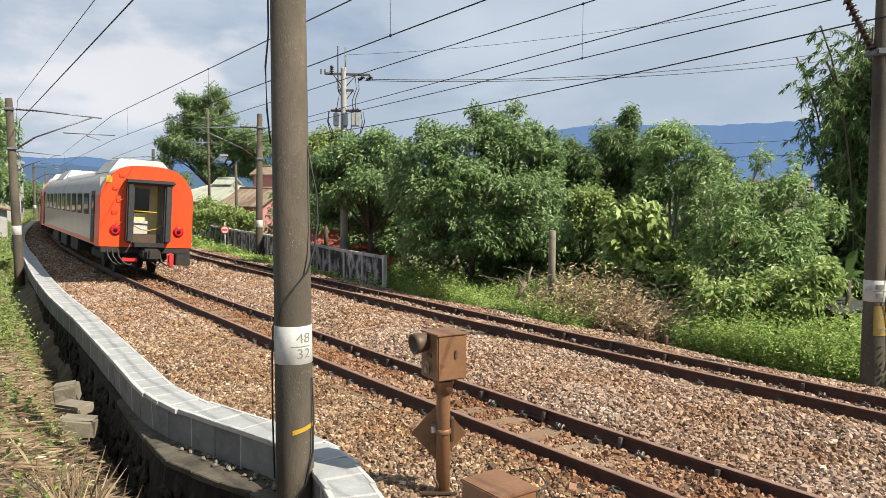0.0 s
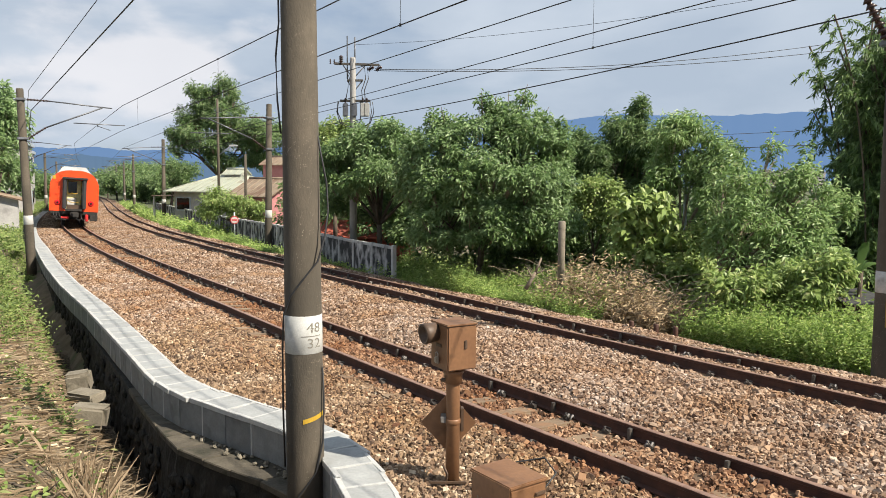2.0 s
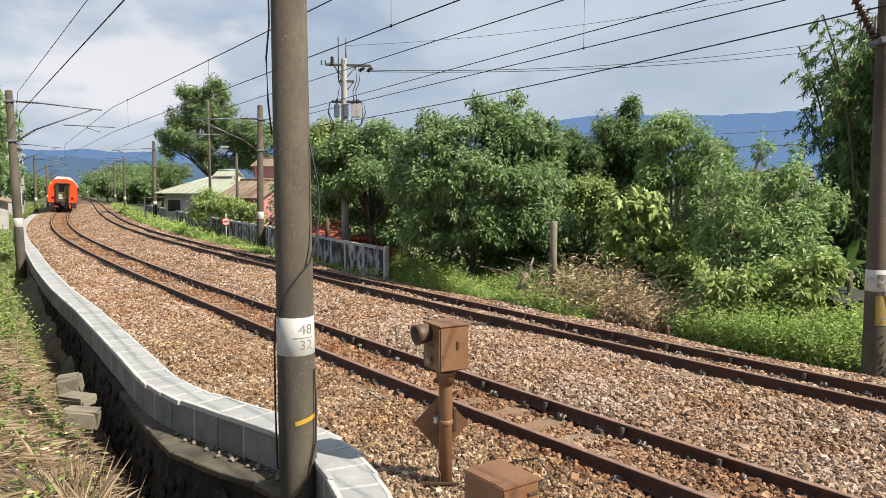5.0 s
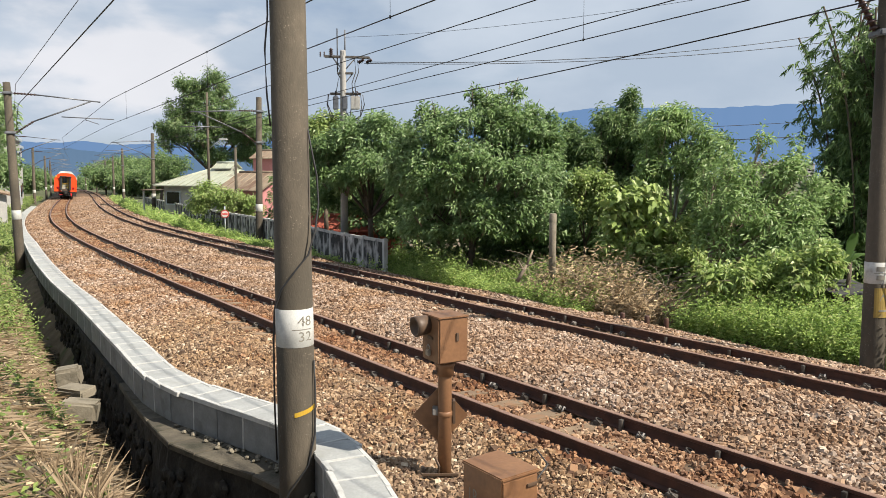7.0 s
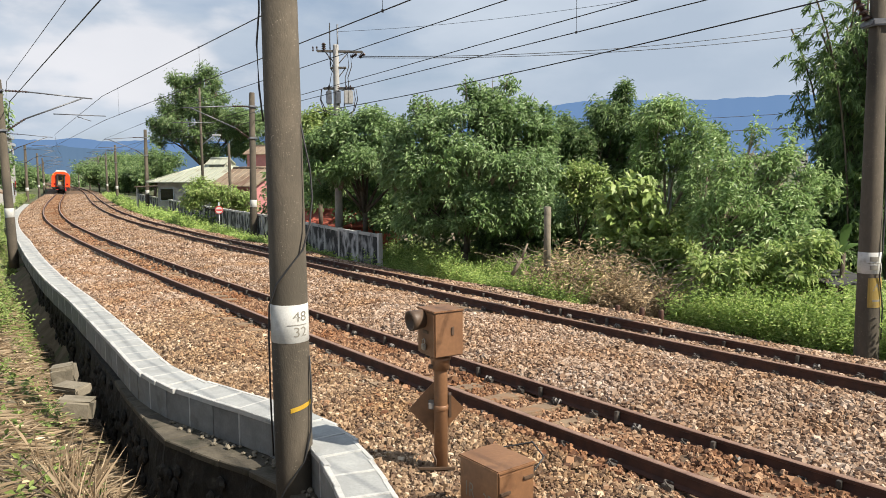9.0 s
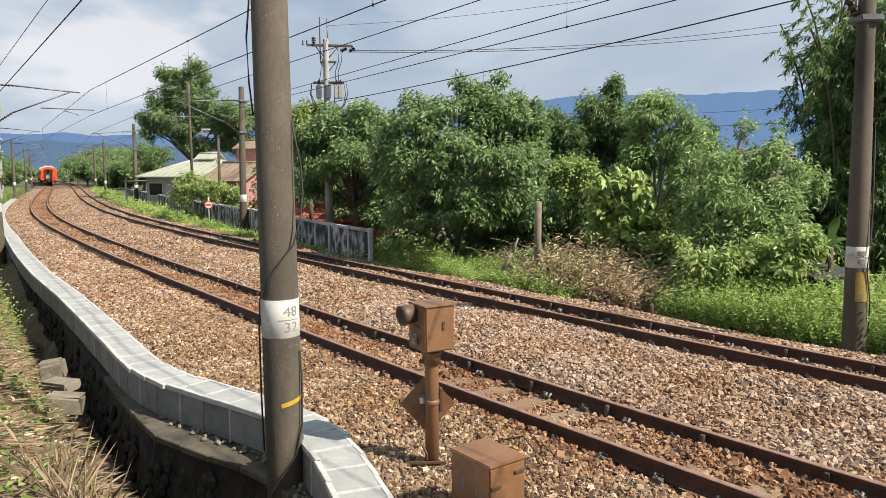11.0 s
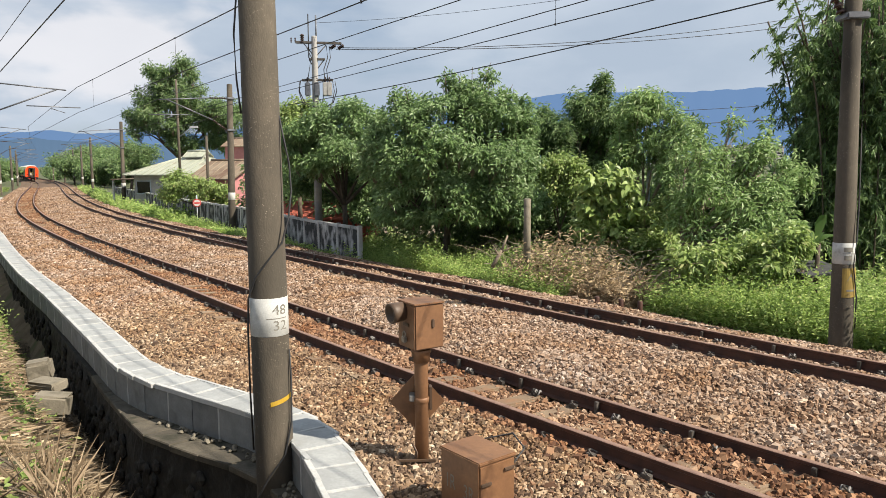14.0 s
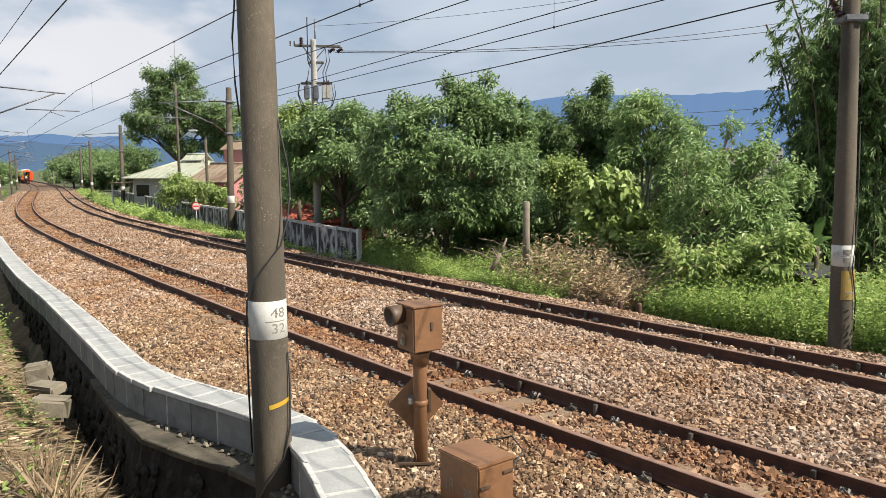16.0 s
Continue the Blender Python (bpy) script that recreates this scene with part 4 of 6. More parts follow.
wire("contact_wire", "dark contact wire over the near track", NEAR_C, 0.009)
wire("messenger_wire", "dark messenger wire over the farther track", FAR_M, 0.011, 0.0)
wire("contact_wire", "dark contact wire over the farther track", FAR_C, 0.009)
wire("auxiliary_wire", "dark auxiliary wire beside the contact wire", [(-16, 3.7, 5.7), (-3.4, 3.5, 5.33), (26.2, 4.1, 4.68)], 0.009)
wire("feeder_wire", "thick dark feeder wire along the poles", [(-16, 6.6, 5.5), (-2.85, 6.1, 5.3), (26.2, 7.3, 5.1), (58, 6.8, 5.3), (92, 6.8, 5.3)], 0.013, 0.22)
wire("feeder_wire", "dark feeder wire along the near poles", [(-14, -2.85, 6.1), (-1.5, -2.79, 5.95), (24, -2.7, 5.35), (55, -2.6, 5.4)], 0.014, 0.0)
wire("earth_wire", "thin dark earth wire along the near poles", [(-14, -2.85, 6.9), (-1.5, -2.72, 6.8), (24, -2.75, 6.1), (55, -2.7, 6.0)], 0.009, 0.0)


def dropper(lower, upper, u):
    """A thin hanger between contact and messenger wire, u of the way along the first span."""
    (a0, a1), (b0, b1) = ((P(*k[1]), P(*k[2])) for k in (lower, upper))
    lo, hi = a0.lerp(a1, u), b0.lerp(b1, u)
    bm = rod_mesh(lo, hi, 0.0035, None, 5)
    add_box(bm, lo.x - 0.014, lo.x + 0.014, lo.y - 0.014, lo.y + 0.014, lo.z - 0.02, lo.z + 0.02)
    add_box(bm, hi.x - 0.014, hi.x + 0.014, hi.y - 0.014, hi.y + 0.014, hi.z - 0.02, hi.z + 0.02)
    tagged(part("dropper", bm, M["wire"], None), "thin hanger between two overhead wires", "wire", "droppers")


for u in (0.103, 0.455, 0.87):
    dropper(NEAR_C, NEAR_M, u)
dropper(FAR_C, FAR_M, 0.15)


# ---- the train ----
def roof_z(x):
    return 2.62 + 1.0 * (1 - abs(x / 1.45) ** 3.2) ** 0.62 if abs(x) < 1.45 else 2.62


def section():
    xs = [1.45 * math.sin(a) for a in np.linspace(-math.pi / 2, math.pi / 2, 25)]
    return [(-1.45, 1.0)] + [(x, roof_z(x)) for x in xs] + [(1.45, 1.0)]


def slab(points, y0, y1):
    """A prism from an outline in x, z."""
    bm = bmesh.new()
    a = [bm.verts.new((x, y0, z)) for x, z in points]
    b = [bm.verts.new((x, y1, z)) for x, z in points]
    bm.faces.new(a[::-1])
    bm.faces.new(b)
    for k in range(len(a)):
        j = (k + 1) % len(a)
        bm.faces.new((a[j], a[k], b[k], b[j]))
    bmesh.ops.recalc_face_normals(bm, faces=bm.faces)
    return bm


def tube_shell(points, y0, y1, smooth=True):
    bm = bmesh.new()
    a = [bm.verts.new((x, y0, z)) for x, z in points]
    b = [bm.verts.new((x, y1, z)) for x, z in points]
    for k in range(len(a) - 1):
        f = bm.faces.new((a[k + 1], a[k], b[k], b[k + 1]))
        f.smooth = smooth
    return bm


def build_coach():
    """One coach 20 m long: y ahead, its rear face at y = -10, rails at z = 0."""
    c = tagged(empty("passenger_coach"), "orange-ended silver passenger coach rolling away on rails", "train coach", "coaches of the train")
    sec = section()
    part("side_wall", tube_shell([(-1.45, 1.0), (-1.45, 2.62)], -9.0, 9.0), M["silver"], c, "pale silver side with painted-in brownish sheen")
    part("side_wall", tube_shell([(1.45, 2.62), (1.45, 1.0)], -9.0, 9.0), M["silver"], c)
    part("roof", tube_shell(sec[1:-1], -9.96, 9.96), M["roof"], c, "pale grey curved roof")
    for y0, y1 in ((-9.95, -9.0), (9.0, 9.95)):
        part("side_end", tube_shell([(-1.452, 0.98), (-1.452, 2.63)], y0, y1), M["orange"], c, "orange side end")
        part("side_end", tube_shell([(1.452, 2.63), (1.452, 0.98)], y0, y1), M["orange"], c, "orange side end")
    for y0, y1 in ((-10.0, -9.93), (9.93, 10.0)):
        out = [p for p in sec if p[0] <= -0.52] + [(-0.52, roof_z(-0.52)), (-0.52, 1.0)]
        part("end_panel", slab(out, y0, y1), M["orange"], c, "glossy orange end panel")
        part("end_panel", slab([(-x, z) for x, z in out][::-1], y0, y1), M["orange"], c, "glossy orange end panel")
        mid = [(-0.52, 3.0)] + [(x, roof_z(x)) for x in np.linspace(-0.52, 0.52, 9)] + [(0.52, 3.0)]
        part("end_header", slab(mid, y0, y1), M["orange"], c, "glossy orange end panel")
    part("floor", box_mesh(-1.44, 1.44, -9.9, 9.9, 0.98, 1.12), M["under"], c)
    # vestibule seen through the open gangway
    part("inner_wall", box_mesh(-1.40, 1.40, -9.42, -9.34, 1.12, 3.2), M["interior"], c)
    part("inner_door", box_mesh(-0.45, 0.42, -9.48, -9.425, 1.14, 3.0, 0.01), M["pale_yellow"], c, "pale inner door")
    part("door_window", box_mesh(-0.36, 0.14, -9.52, -9.485, 2.1, 2.9, 0.01), M["dark_glass"], c, "dark door window")
    part("inner_side", box_mesh(-0.60, -0.55, -9.9, -9.44, 1.12, 3.1), M["interior"], c)
    part("inner_side", box_mesh(0.55, 0.60, -9.9, -9.44, 1.12, 3.1), M["interior"], c)
    part("kick_plate", box_mesh(-0.44, 0.40, -9.96, -9.9, 1.14, 1.42, 0.01), M["box_dark"], c)
    part("lower_panel", box_mesh(-0.40, 0.12, -9.60, -9.5, 1.42, 1.85), M["white"], c, "pale equipment panel")
    part("barrier_bar", rod_mesh((-0.46, -9.93, 2.16), (0.5, -9.93, 2.13), 0.02), M["yellow"], c, "yellow barrier bar")
    part("barrier_chain", sweep([(-0.46, -9.93, 1.72), (-0.2, -9.95, 1.58), (0.05, -9.95, 1.54), (0.3, -9.95, 1.6), (0.5, -9.93, 1.72)], 0.02, 6), M["yellow"], c, "yellow chain")
    part("grab_pole", rod_mesh((0.40, -9.6, 1.14), (0.40, -9.6, 3.0), 0.02), M["yellow"], c)
    # rubber gangway frame
    for y0, y1 in ((-10.30, -10.0), (10.0, 10.30)):
        part("gangway_post", box_mesh(-0.70, -0.47, y0, y1, 1.15, 3.05, 0.05), M["black"], c, "black rubber gangway cushion")
        part("gangway_post", box_mesh(0.47, 0.70, y0, y1, 1.15, 3.05, 0.05), M["black"], c, "black rubber gangway cushion")
        part("gangway_head", box_mesh(-0.76, 0.80, y0 - 0.06, y1, 3.02, 3.17, 0.05), M["black"], c, "black rubber gangway hood")
        part("gangway_plate", box_mesh(-0.46, 0.46, y0 - 0.1, y1, 1.02, 1.15, 0.01), M["under"], c)
    # tail lamps, steps, sign, hooks
    for x in (-0.98, 1.0):
        bm = lathe([(0.17, 0), (0.17, 0.03), (0.13, 0.06), (0.12, 0.07)], 20)
        bmesh.ops.transform(bm, matrix=pose(x, -9.995, 1.53, 90, 0, 0), verts=bm.verts)
        lamp = part("tail_lamp", bm, M["red"], c, "red tail lamp")
        bm = lathe([(0.062, 0.0), (0.062, 0.015), (0.03, 0.03)], 16)
        bmesh.ops.transform(bm, matrix=pose(x, -10.065, 1.53, 90, 0, 0), verts=bm.verts)
        part("lens", bm, M["dark_glass"], lamp, "dark lens")
    part("end_sign", box_mesh(-1.30, -1.12, -10.015, -9.995, 3.02, 3.24, 0.004), M["yellow"], c, "small yellow sign")
    for x, z in ((-0.80, 3.32), (-0.99, 2.9), (-0.86, 2.52), (-1.0, 2.14), (-0.86, 1.78)):
        bm = bmesh.new()
        add_rod(bm, (x - 0.10, -9.99, z + 0.03), (x - 0.07, -10.07, z - 0.02), 0.012, None, 6)
        add_rod(bm, (x - 0.07, -10.07, z - 0.02), (x + 0.07, -10.07, z - 0.02), 0.012, None, 6)
        add_rod(bm, (x + 0.07, -10.07, z - 0.02), (x + 0.10, -9.99, z + 0.03), 0.012, None, 6)
        part("step_rung", bm, M["orange"], c, "orange climbing rung")
    part("headstock", box_mesh(-1.40, 1.40, -10.0, -9.8, 0.80, 1.0, 0.02), M["under"], c)
    part("coupler", box_mesh(-0.22, 0.22, -10.62, -9.9, 0.66, 0.98, 0.06), M["under"], c, "black knuckle coupler")
    part("coupler_knuckle", box_mesh(-0.12, 0.28, -10.78, -10.6, 0.62, 1.0, 0.06), M["under"], c)
    part("red_handle", box_mesh(-0.78, -0.28, -10.12, -10.02, 0.52, 0.66, 0.03), M["red_paint"], c, "red coupler lever")
    part("red_cock", box_mesh(0.66, 0.86, -10.14, -10.02, 0.36, 0.84, 0.05), M["red_paint"], c, "red brake cock")
    part("step_box", box_mesh(0.95, 1.42, -10.02, -9.7, 0.42, 0.80, 0.02), M["under"], c)
    for x in (-1.2, -1.05, -0.88):
        part("jumper_hose", sweep([(x, -9.98, 0.92), (x + 0.02, -10.12, 0.70), (x + 0.16, -10.14, 0.50), (x + 0.34, -10.08, 0.42), (x + 0.5, -10.02, 0.5)], 0.028, 6), M["black"], c, "black brake hose")
    for x in (0.1, 0.42):
        part("jumper_hose", sweep([(x, -9.98, 0.9), (x + 0.02, -10.2, 0.55), (x + 0.2, -10.2, 0.42), (x + 0.4, -10.06, 0.6)], 0.028, 6), M["black"], c, "black brake hose")
    # air-conditioners
    for y in (-7.4, 5.6):
        bm = bmesh.new()
        lo = [(-1.05, -1.6), (1.05, -1.6), (1.05, 1.6), (-1.05, 1.6)]
        a = [bm.verts.new((x, y + yy, 3.40)) for x, yy in lo]
        b = [bm.verts.new((x * 0.66, y + yy * 0.82, 3.88)) for x, yy in lo]
        bm.faces.new(b)
        for k in range(4):
            bm.faces.new((a[k], a[(k + 1) % 4], b[(k + 1) % 4], b[k]))
        bmesh.ops.bevel(bm, geom=bm.edges[:], offset=0.04, segments=2, affect="EDGES")
        ac = part("air_conditioner", bm, M["roof"], c, "pale grey roof air-conditioner housing")
        for x in (-0.4, 0.0, 0.4):
            part("grille", box_mesh(x - 0.15, x + 0.15, y - 0.9, y + 0.9, 3.875, 3.893), M["roof"], ac)
    # windows and doors of both sides
    for x in (-1.456, 1.456):
        for k in range(9):
            y = -7.0 + k * 1.7
            w = part("window", box_mesh(x - 0.008, x + 0.008, y - 0.55, y + 0.55, 1.95, 2.68, 0.006), M["black"], c)
            part("pane", box_mesh(x - 0.012, x + 0.012, y - 0.50, y + 0.50, 2.0, 2.63, 0.004), M["dark_glass"], w, "dark tinted pane")
        for y in (-8.55, 8.55):
            d = part("side_door", box_mesh(x - 0.01, x + 0.01, y - 0.36, y + 0.36, 1.05, 2.75, 0.008), M["black"], c, "dark recessed side door")
            part("door_pane", box_mesh(x - 0.014, x + 0.014, y - 0.22, y + 0.22, 1.95, 2.6, 0.004), M["dark_glass"], d)
        part("stripe", box_mesh(x - 0.006, x + 0.006, -9.0, 9.0, 1.02, 1.14), M["orange"], c, "orange sill stripe")
    # trim the body to the loading gauge of the line
    for o in c.children_recursive:
        o.data.transform(Matrix.Diagonal((0.925, 1, 0.945, 1)))
    # bogies
    for y in (-7.0, 7.0):
        b = part("bogie", box_mesh(-0.95, 0.95, y - 1.5, y + 1.5, 0.40, 0.72, 0.06), M["under"], c, "dark bogie frame")
        for dy in (-1.05, 1.05):
            for x in (-0.566, 0.566):
                bm = lathe([(0.43, -0.06), (0.43, 0.06), (0.46, 0.075), (0.46, 0.09), (0.1, 0.09)], 24)
                bmesh.ops.transform(bm, matrix=pose(x, y + dy, 0.43, 0, -90 if x > 0 else 90, 0), verts=bm.verts)
                part("wheel", bm, M["under"], b, "dark steel wheel")
    for y in (-3.2, 0.3, 3.4):
        part("equipment_box", box_mesh(-1.25, 1.25, y - 1.1, y + 1.1, 0.45, 0.98, 0.04), M["under"], c)
    return c


TRAIN_T = [0.5 * k for k in range(33)]


def rear_s(t):
    """Where the rear face of the train stands along the line."""
    return float(np.interp(t, (0, 2, 4.2, 7, 9, 11, 14, 16), (15.8, 42.3, 70, 103.5, 127.5, 152, 191, 219)))


def coach_pose(s_rear, n):
    mid = s_rear + 10 + 20.6 * n
    a, b = P(mid - 7, 0.0, 0.035), P(mid + 7, 0.0, 0.035)
    c, t = (a + b) / 2, b - a
    return pose(c.x, c.y, c.z, math.degrees(math.atan2(t.z, math.hypot(t.x, t.y))), 3.4, math.degrees(math.atan2(-t.x, t.y)))


coaches = [build_coach()]
coaches += [copy_thing(coaches[0], Matrix()) for k in range(2)]


# ---- signal post and relay box ----
def signal_post():
    p = tagged(empty("trackside_signal_post", pose(0.022, 6.8, -0.15)), "brown metal signal post with padlocked box and diamond plate", "signal post")
    part("post", lathe([(0.064, -0.3), (0.064, 1.0), (0.062, 1.06)], 20), M["box"], p)
    turn = pose(0, 0, 0, 0, 0, 30)
    b = part("box", box_mesh(-0.152, 0.152, -0.158, 0.158, 1.115, 1.528, 0.012, turn), M["box"], p, "brown painted steel box")
    part("box_lid", box_mesh(-0.160, 0.160, -0.166, 0.166, 1.524, 1.542, 0.006, turn), M["box"], b)
    part("collar", lathe([(0.085, 0.97), (0.085, 1.05), (0.095, 1.06), (0.095, 1.09)], 20), M["box"], p)
    part("collar_bolt", rod_mesh((-0.11, -0.03, 1.0), (-0.04, -0.03, 1.0), 0.02), M["box_dark"], p)
    bm = lathe([(0.085, 0), (0.092, 0.10), (0.095, 0.14), (0.075, 0.14), (0.07, 0.05)], 20)
    bmesh.ops.transform(bm, matrix=pose(0, 0, 0, 0, 0, 30) @ pose(-0.147, 0.06, 1.45, 0, -96, 0), verts=bm.verts)
    part("hood", bm, M["box_dark"], p, "dark round lamp hood")
    part("hasp", box_mesh(0.02, 0.05, -0.170, -0.156, 1.31, 1.39, 0.005, turn), M["box_dark"], b)
    part("latch", box_mesh(-0.160, -0.151, -0.05, 0.05, 1.32, 1.35, 0.003, turn), M["box_dark"], b)
    part("padlock", box_mesh(-0.192, -0.162, -0.03, 0.03, 1.17, 1.23, 0.008, turn), M["brass"], b, "dull metal padlock")
    bm = sweep([(-0.176, -0.02, 1.22), (-0.176, -0.02, 1.26), (-0.176, 0, 1.275), (-0.176, 0.02, 1.26), (-0.176, 0.02, 1.22)], 0.006, 6)
    bmesh.ops.transform(bm, matrix=turn, verts=bm.verts)
    part("shackle", bm, M["brass"], b)
    # diamond plate on brackets
    bm = slab([(-0.04, 0.27), (0.22, 0.56), (-0.04, 0.85), (-0.30, 0.56)], 0.085, 0.091)
    part("diamond_plate", bm, M["box"], p, "brown diamond-shaped plate")
    part("clamp_band", lathe([(0.066, 0.58), (0.072, 0.585), (0.072, 0.625), (0.066, 0.63)], 20), M["box"], p)
    part("bracket", box_mesh(-0.115, -0.06, -0.03, 0.09, 0.59, 0.65, 0.006), M["pale_clip"], p)
    part("bracket", box_mesh(0.07, 0.10, 0.0, 0.09, 0.5, 0.72, 0.006), M["box_dark"], p)
    part("conduit", sweep([(-0.09, -0.04, 0.2), (-0.05, -0.07, 0.12), (-0.055, -0.07, -0.2)], 0.012, 6), M["box_dark"], p)
    part("base_bracket", box_mesh(-0.21, 0.13, -0.09, -0.065, 0.03, 0.055, 0.004), M["box_dark"], p, "dark steel bracket at the foot")
    part("foot_flange", box_mesh(-0.16, 0.16, -0.16, 0.16, -0.06, -0.045, 0.004), M["box_dark"], p)


signal_post()


def relay_box():
    b = tagged(empty("relay_box", pose(0.458, 5.729, -0.15, 0, 0, -53.5) @ Matrix.Scale(1.05, 4)), "brown metal relay cabinet with stencilled letters", "relay box")
    part("cabinet", box_mesh(-0.223, 0.223, -0.176, 0.176, 0.02, 0.50, 0.008), M["box"], b)
    part("lid", box_mesh(-0.235, 0.235, -0.188, 0.188, 0.485, 0.515, 0.008), M["box"], b, "brown sloping lid")
    part("door_edge", box_mesh(0.221, 0.229, -0.168, 0.168, 0.03, 0.475, 0.003), M["box"], b)
    for z in (0.34, 0.41):
        y = -0.118 if z < 0.4 else 0.108
        h = part("latch", box_mesh(0.226, 0.245, y - 0.05, y + 0.05, z - 0.012, z + 0.012, 0.004), M["box_dark"], b, "dark hasp")
    for body, x in (("1R", -0.106), ("3R", 0.106)):
        v, f = letters(body, 0.14)
        w = np.stack([v[:, 0] * 0.8 + x, np.full(len(v), -0.1788), v[:, 1] * 1.15 + 0.27 - 0.03 * (x > 0)], -1)
        link_mesh("stencil", w, f, M["text"], b, label="dark stencilled letters")
    for x in (-0.175, 0.175):
        part("leg", box_mesh(x - 0.02, x + 0.02, -0.148, 0.148, -0.10, 0.02), M["box_dark"], b)
    c = part("cable", sweep([(-0.16, 0.16, 0.1), (-0.25, 0.3, 0.45), (-0.05, 0.42, 0.52), (0.1, 0.4, 0.45), (0.18, 0.2, 0.40)], 0.008, 6), M["black"], b, "thin black cable loop")


relay_box()


# ---- plants ----
def unit(v):
    return v / np.maximum(np.linalg.norm(v, axis=-1, keepdims=True), 1e-9)


def leaf_mesh(name, base, way, length, width, material, parent=None, rng=None, fold=0.25, label="", broad=False):
    """Many folded leaves: base places, directions, lengths and widths."""
    n = len(base)
    way = unit(way)
    # blades turn their upper side to the light
    side = unit(np.cross(way, unit(rng.normal(0, 0.42, (n, 3)) + np.array(SUN_DIR) * 0.9 + (0, -0.25, 0.35))))
    up = np.cross(side, way)
    length, width = np.broadcast_to(length, n)[:, None], np.broadcast_to(width, n)[:, None]
    mid = base + way * length * 0.45
    v = np.stack([base, mid - side * width / 2 + up * width * fold, base + way * length - np.array((0, 0, 1)) * length * 0.12, mid + side * width / 2 + up * width * fold], 1)
    f = (np.array([(0, 1, 2), (0, 2, 3)])[None] + np.arange(n)[:, None, None] * 4).reshape(-1, 3)
    if broad:
        edge = side * width / 2
        lift = up * width * fold
        tip = base + way * length - np.array((0, 0, 1)) * length * 0.15
        v = np.stack([base, base + way * length * 0.08 - edge * 0.8 + lift, base + way * length * 0.45 - edge + lift, tip, base + way * length * 0.45 + edge + lift, base + way * length * 0.08 + edge * 0.8 + lift, mid], 1)
        f = (np.array([(0, 1, 2), (0, 2, 6), (6, 2, 3), (6, 3, 4), (0, 6, 4), (0, 4, 5)])[None] + np.arange(n)[:, None, None] * 7).reshape(-1, 3)
    return link_mesh(name, v, f, material, parent, label=label)


def foliage(rng, centres, radii, clumps, per, spread, droop):
    """Leaf bases and directions in clumps over ellipsoid lobes. A clump is a spray of leaves round a twig end."""
    centres, radii = np.array(centres, float), np.array(radii, float)
    weight = (radii[:, 0] * radii[:, 2]) / (radii[:, 0] * radii[:, 2]).sum()
    lobe = rng.choice(len(centres), clumps, p=weight)
    u = unit(rng.normal(0, 1, (clumps, 3)))
    rad = np.where((rng.random((clumps, 1)) < 0.45) & (u[:, 2:] > 0.7), rng.uniform(1.0, 1.75, (clumps, 1)), rng.uniform(0.50, 1.04, (clumps, 1)) ** 0.6)
    tip = centres[lobe] + u * radii[lobe] * rad
    out = unit(u * (0.8, 0.8, 0.6) + (0, 0, 0.55) + rng.normal(0, 0.25, (clumps, 3)))
    n = clumps * per
    c = np.repeat(tip, per, 0)
    o = np.repeat(out, per, 0)
    # whorls of leaves along a short shoot, drooping outwards
    along = rng.uniform(-0.8, 1.0, (n, 1)) * spread * 0.9
    ring = rng.normal(0, 1, (n, 3))
    ring = unit(ring - o * (ring * o).sum(1, keepdims=True) * 0.8)
    base = c + o * along + ring * spread * rng.uniform(0.03, 0.30, (n, 1))
    way = unit(ring * 0.95 + o * 0.45 - np.array((0, 0, 1)) * droop * rng.uniform(0.4, 1.2, (n, 1)))
    return base, way, tip - out * spread, centres[lobe]


def limbs(name, root, targets, r0, material, parent, rng, bend=0.15):
    """Trunk and boughs: tapered tubes from the root to the lobes."""
    bm = bmesh.new()
    root = Vector(root)
    top = sum((Vector(t) for t in targets), Vector()) / len(targets)
    fork = root.lerp(top, 0.45)
    fork.x, fork.y = root.x + (fork.x - root.x) * 0.6, root.y + (fork.y - root.y) * 0.6
    add_rod(bm, root - Vector((0, 0, 0.3)), root.lerp(fork, 0.5) + Vector((rng.normal(0, bend * 0.3), rng.normal(0, bend * 0.3), 0)), r0, r0 * 0.8)
    add_rod(bm, root.lerp(fork, 0.5), fork, r0 * 0.8, r0 * 0.66)
    for t in targets:
        t = Vector(t)
        m = fork.lerp(t, 0.55) + Vector(rng.normal(0, bend, 3))
        add_rod(bm, fork, m, r0 * 0.5, r0 * 0.32, 6)
        add_rod(bm, m, t, r0 * 0.32, r0 * 0.12, 6)
        for k in range(4):
            e = t + Vector(rng.normal(0, 1, 3)).normalized() * bend * 5
            add_rod(bm, m.lerp(t, rng.uniform(0.2, 0.9)), e, r0 * 0.16, r0 * 0.05, 5)
    return part(name, bm, material, parent)


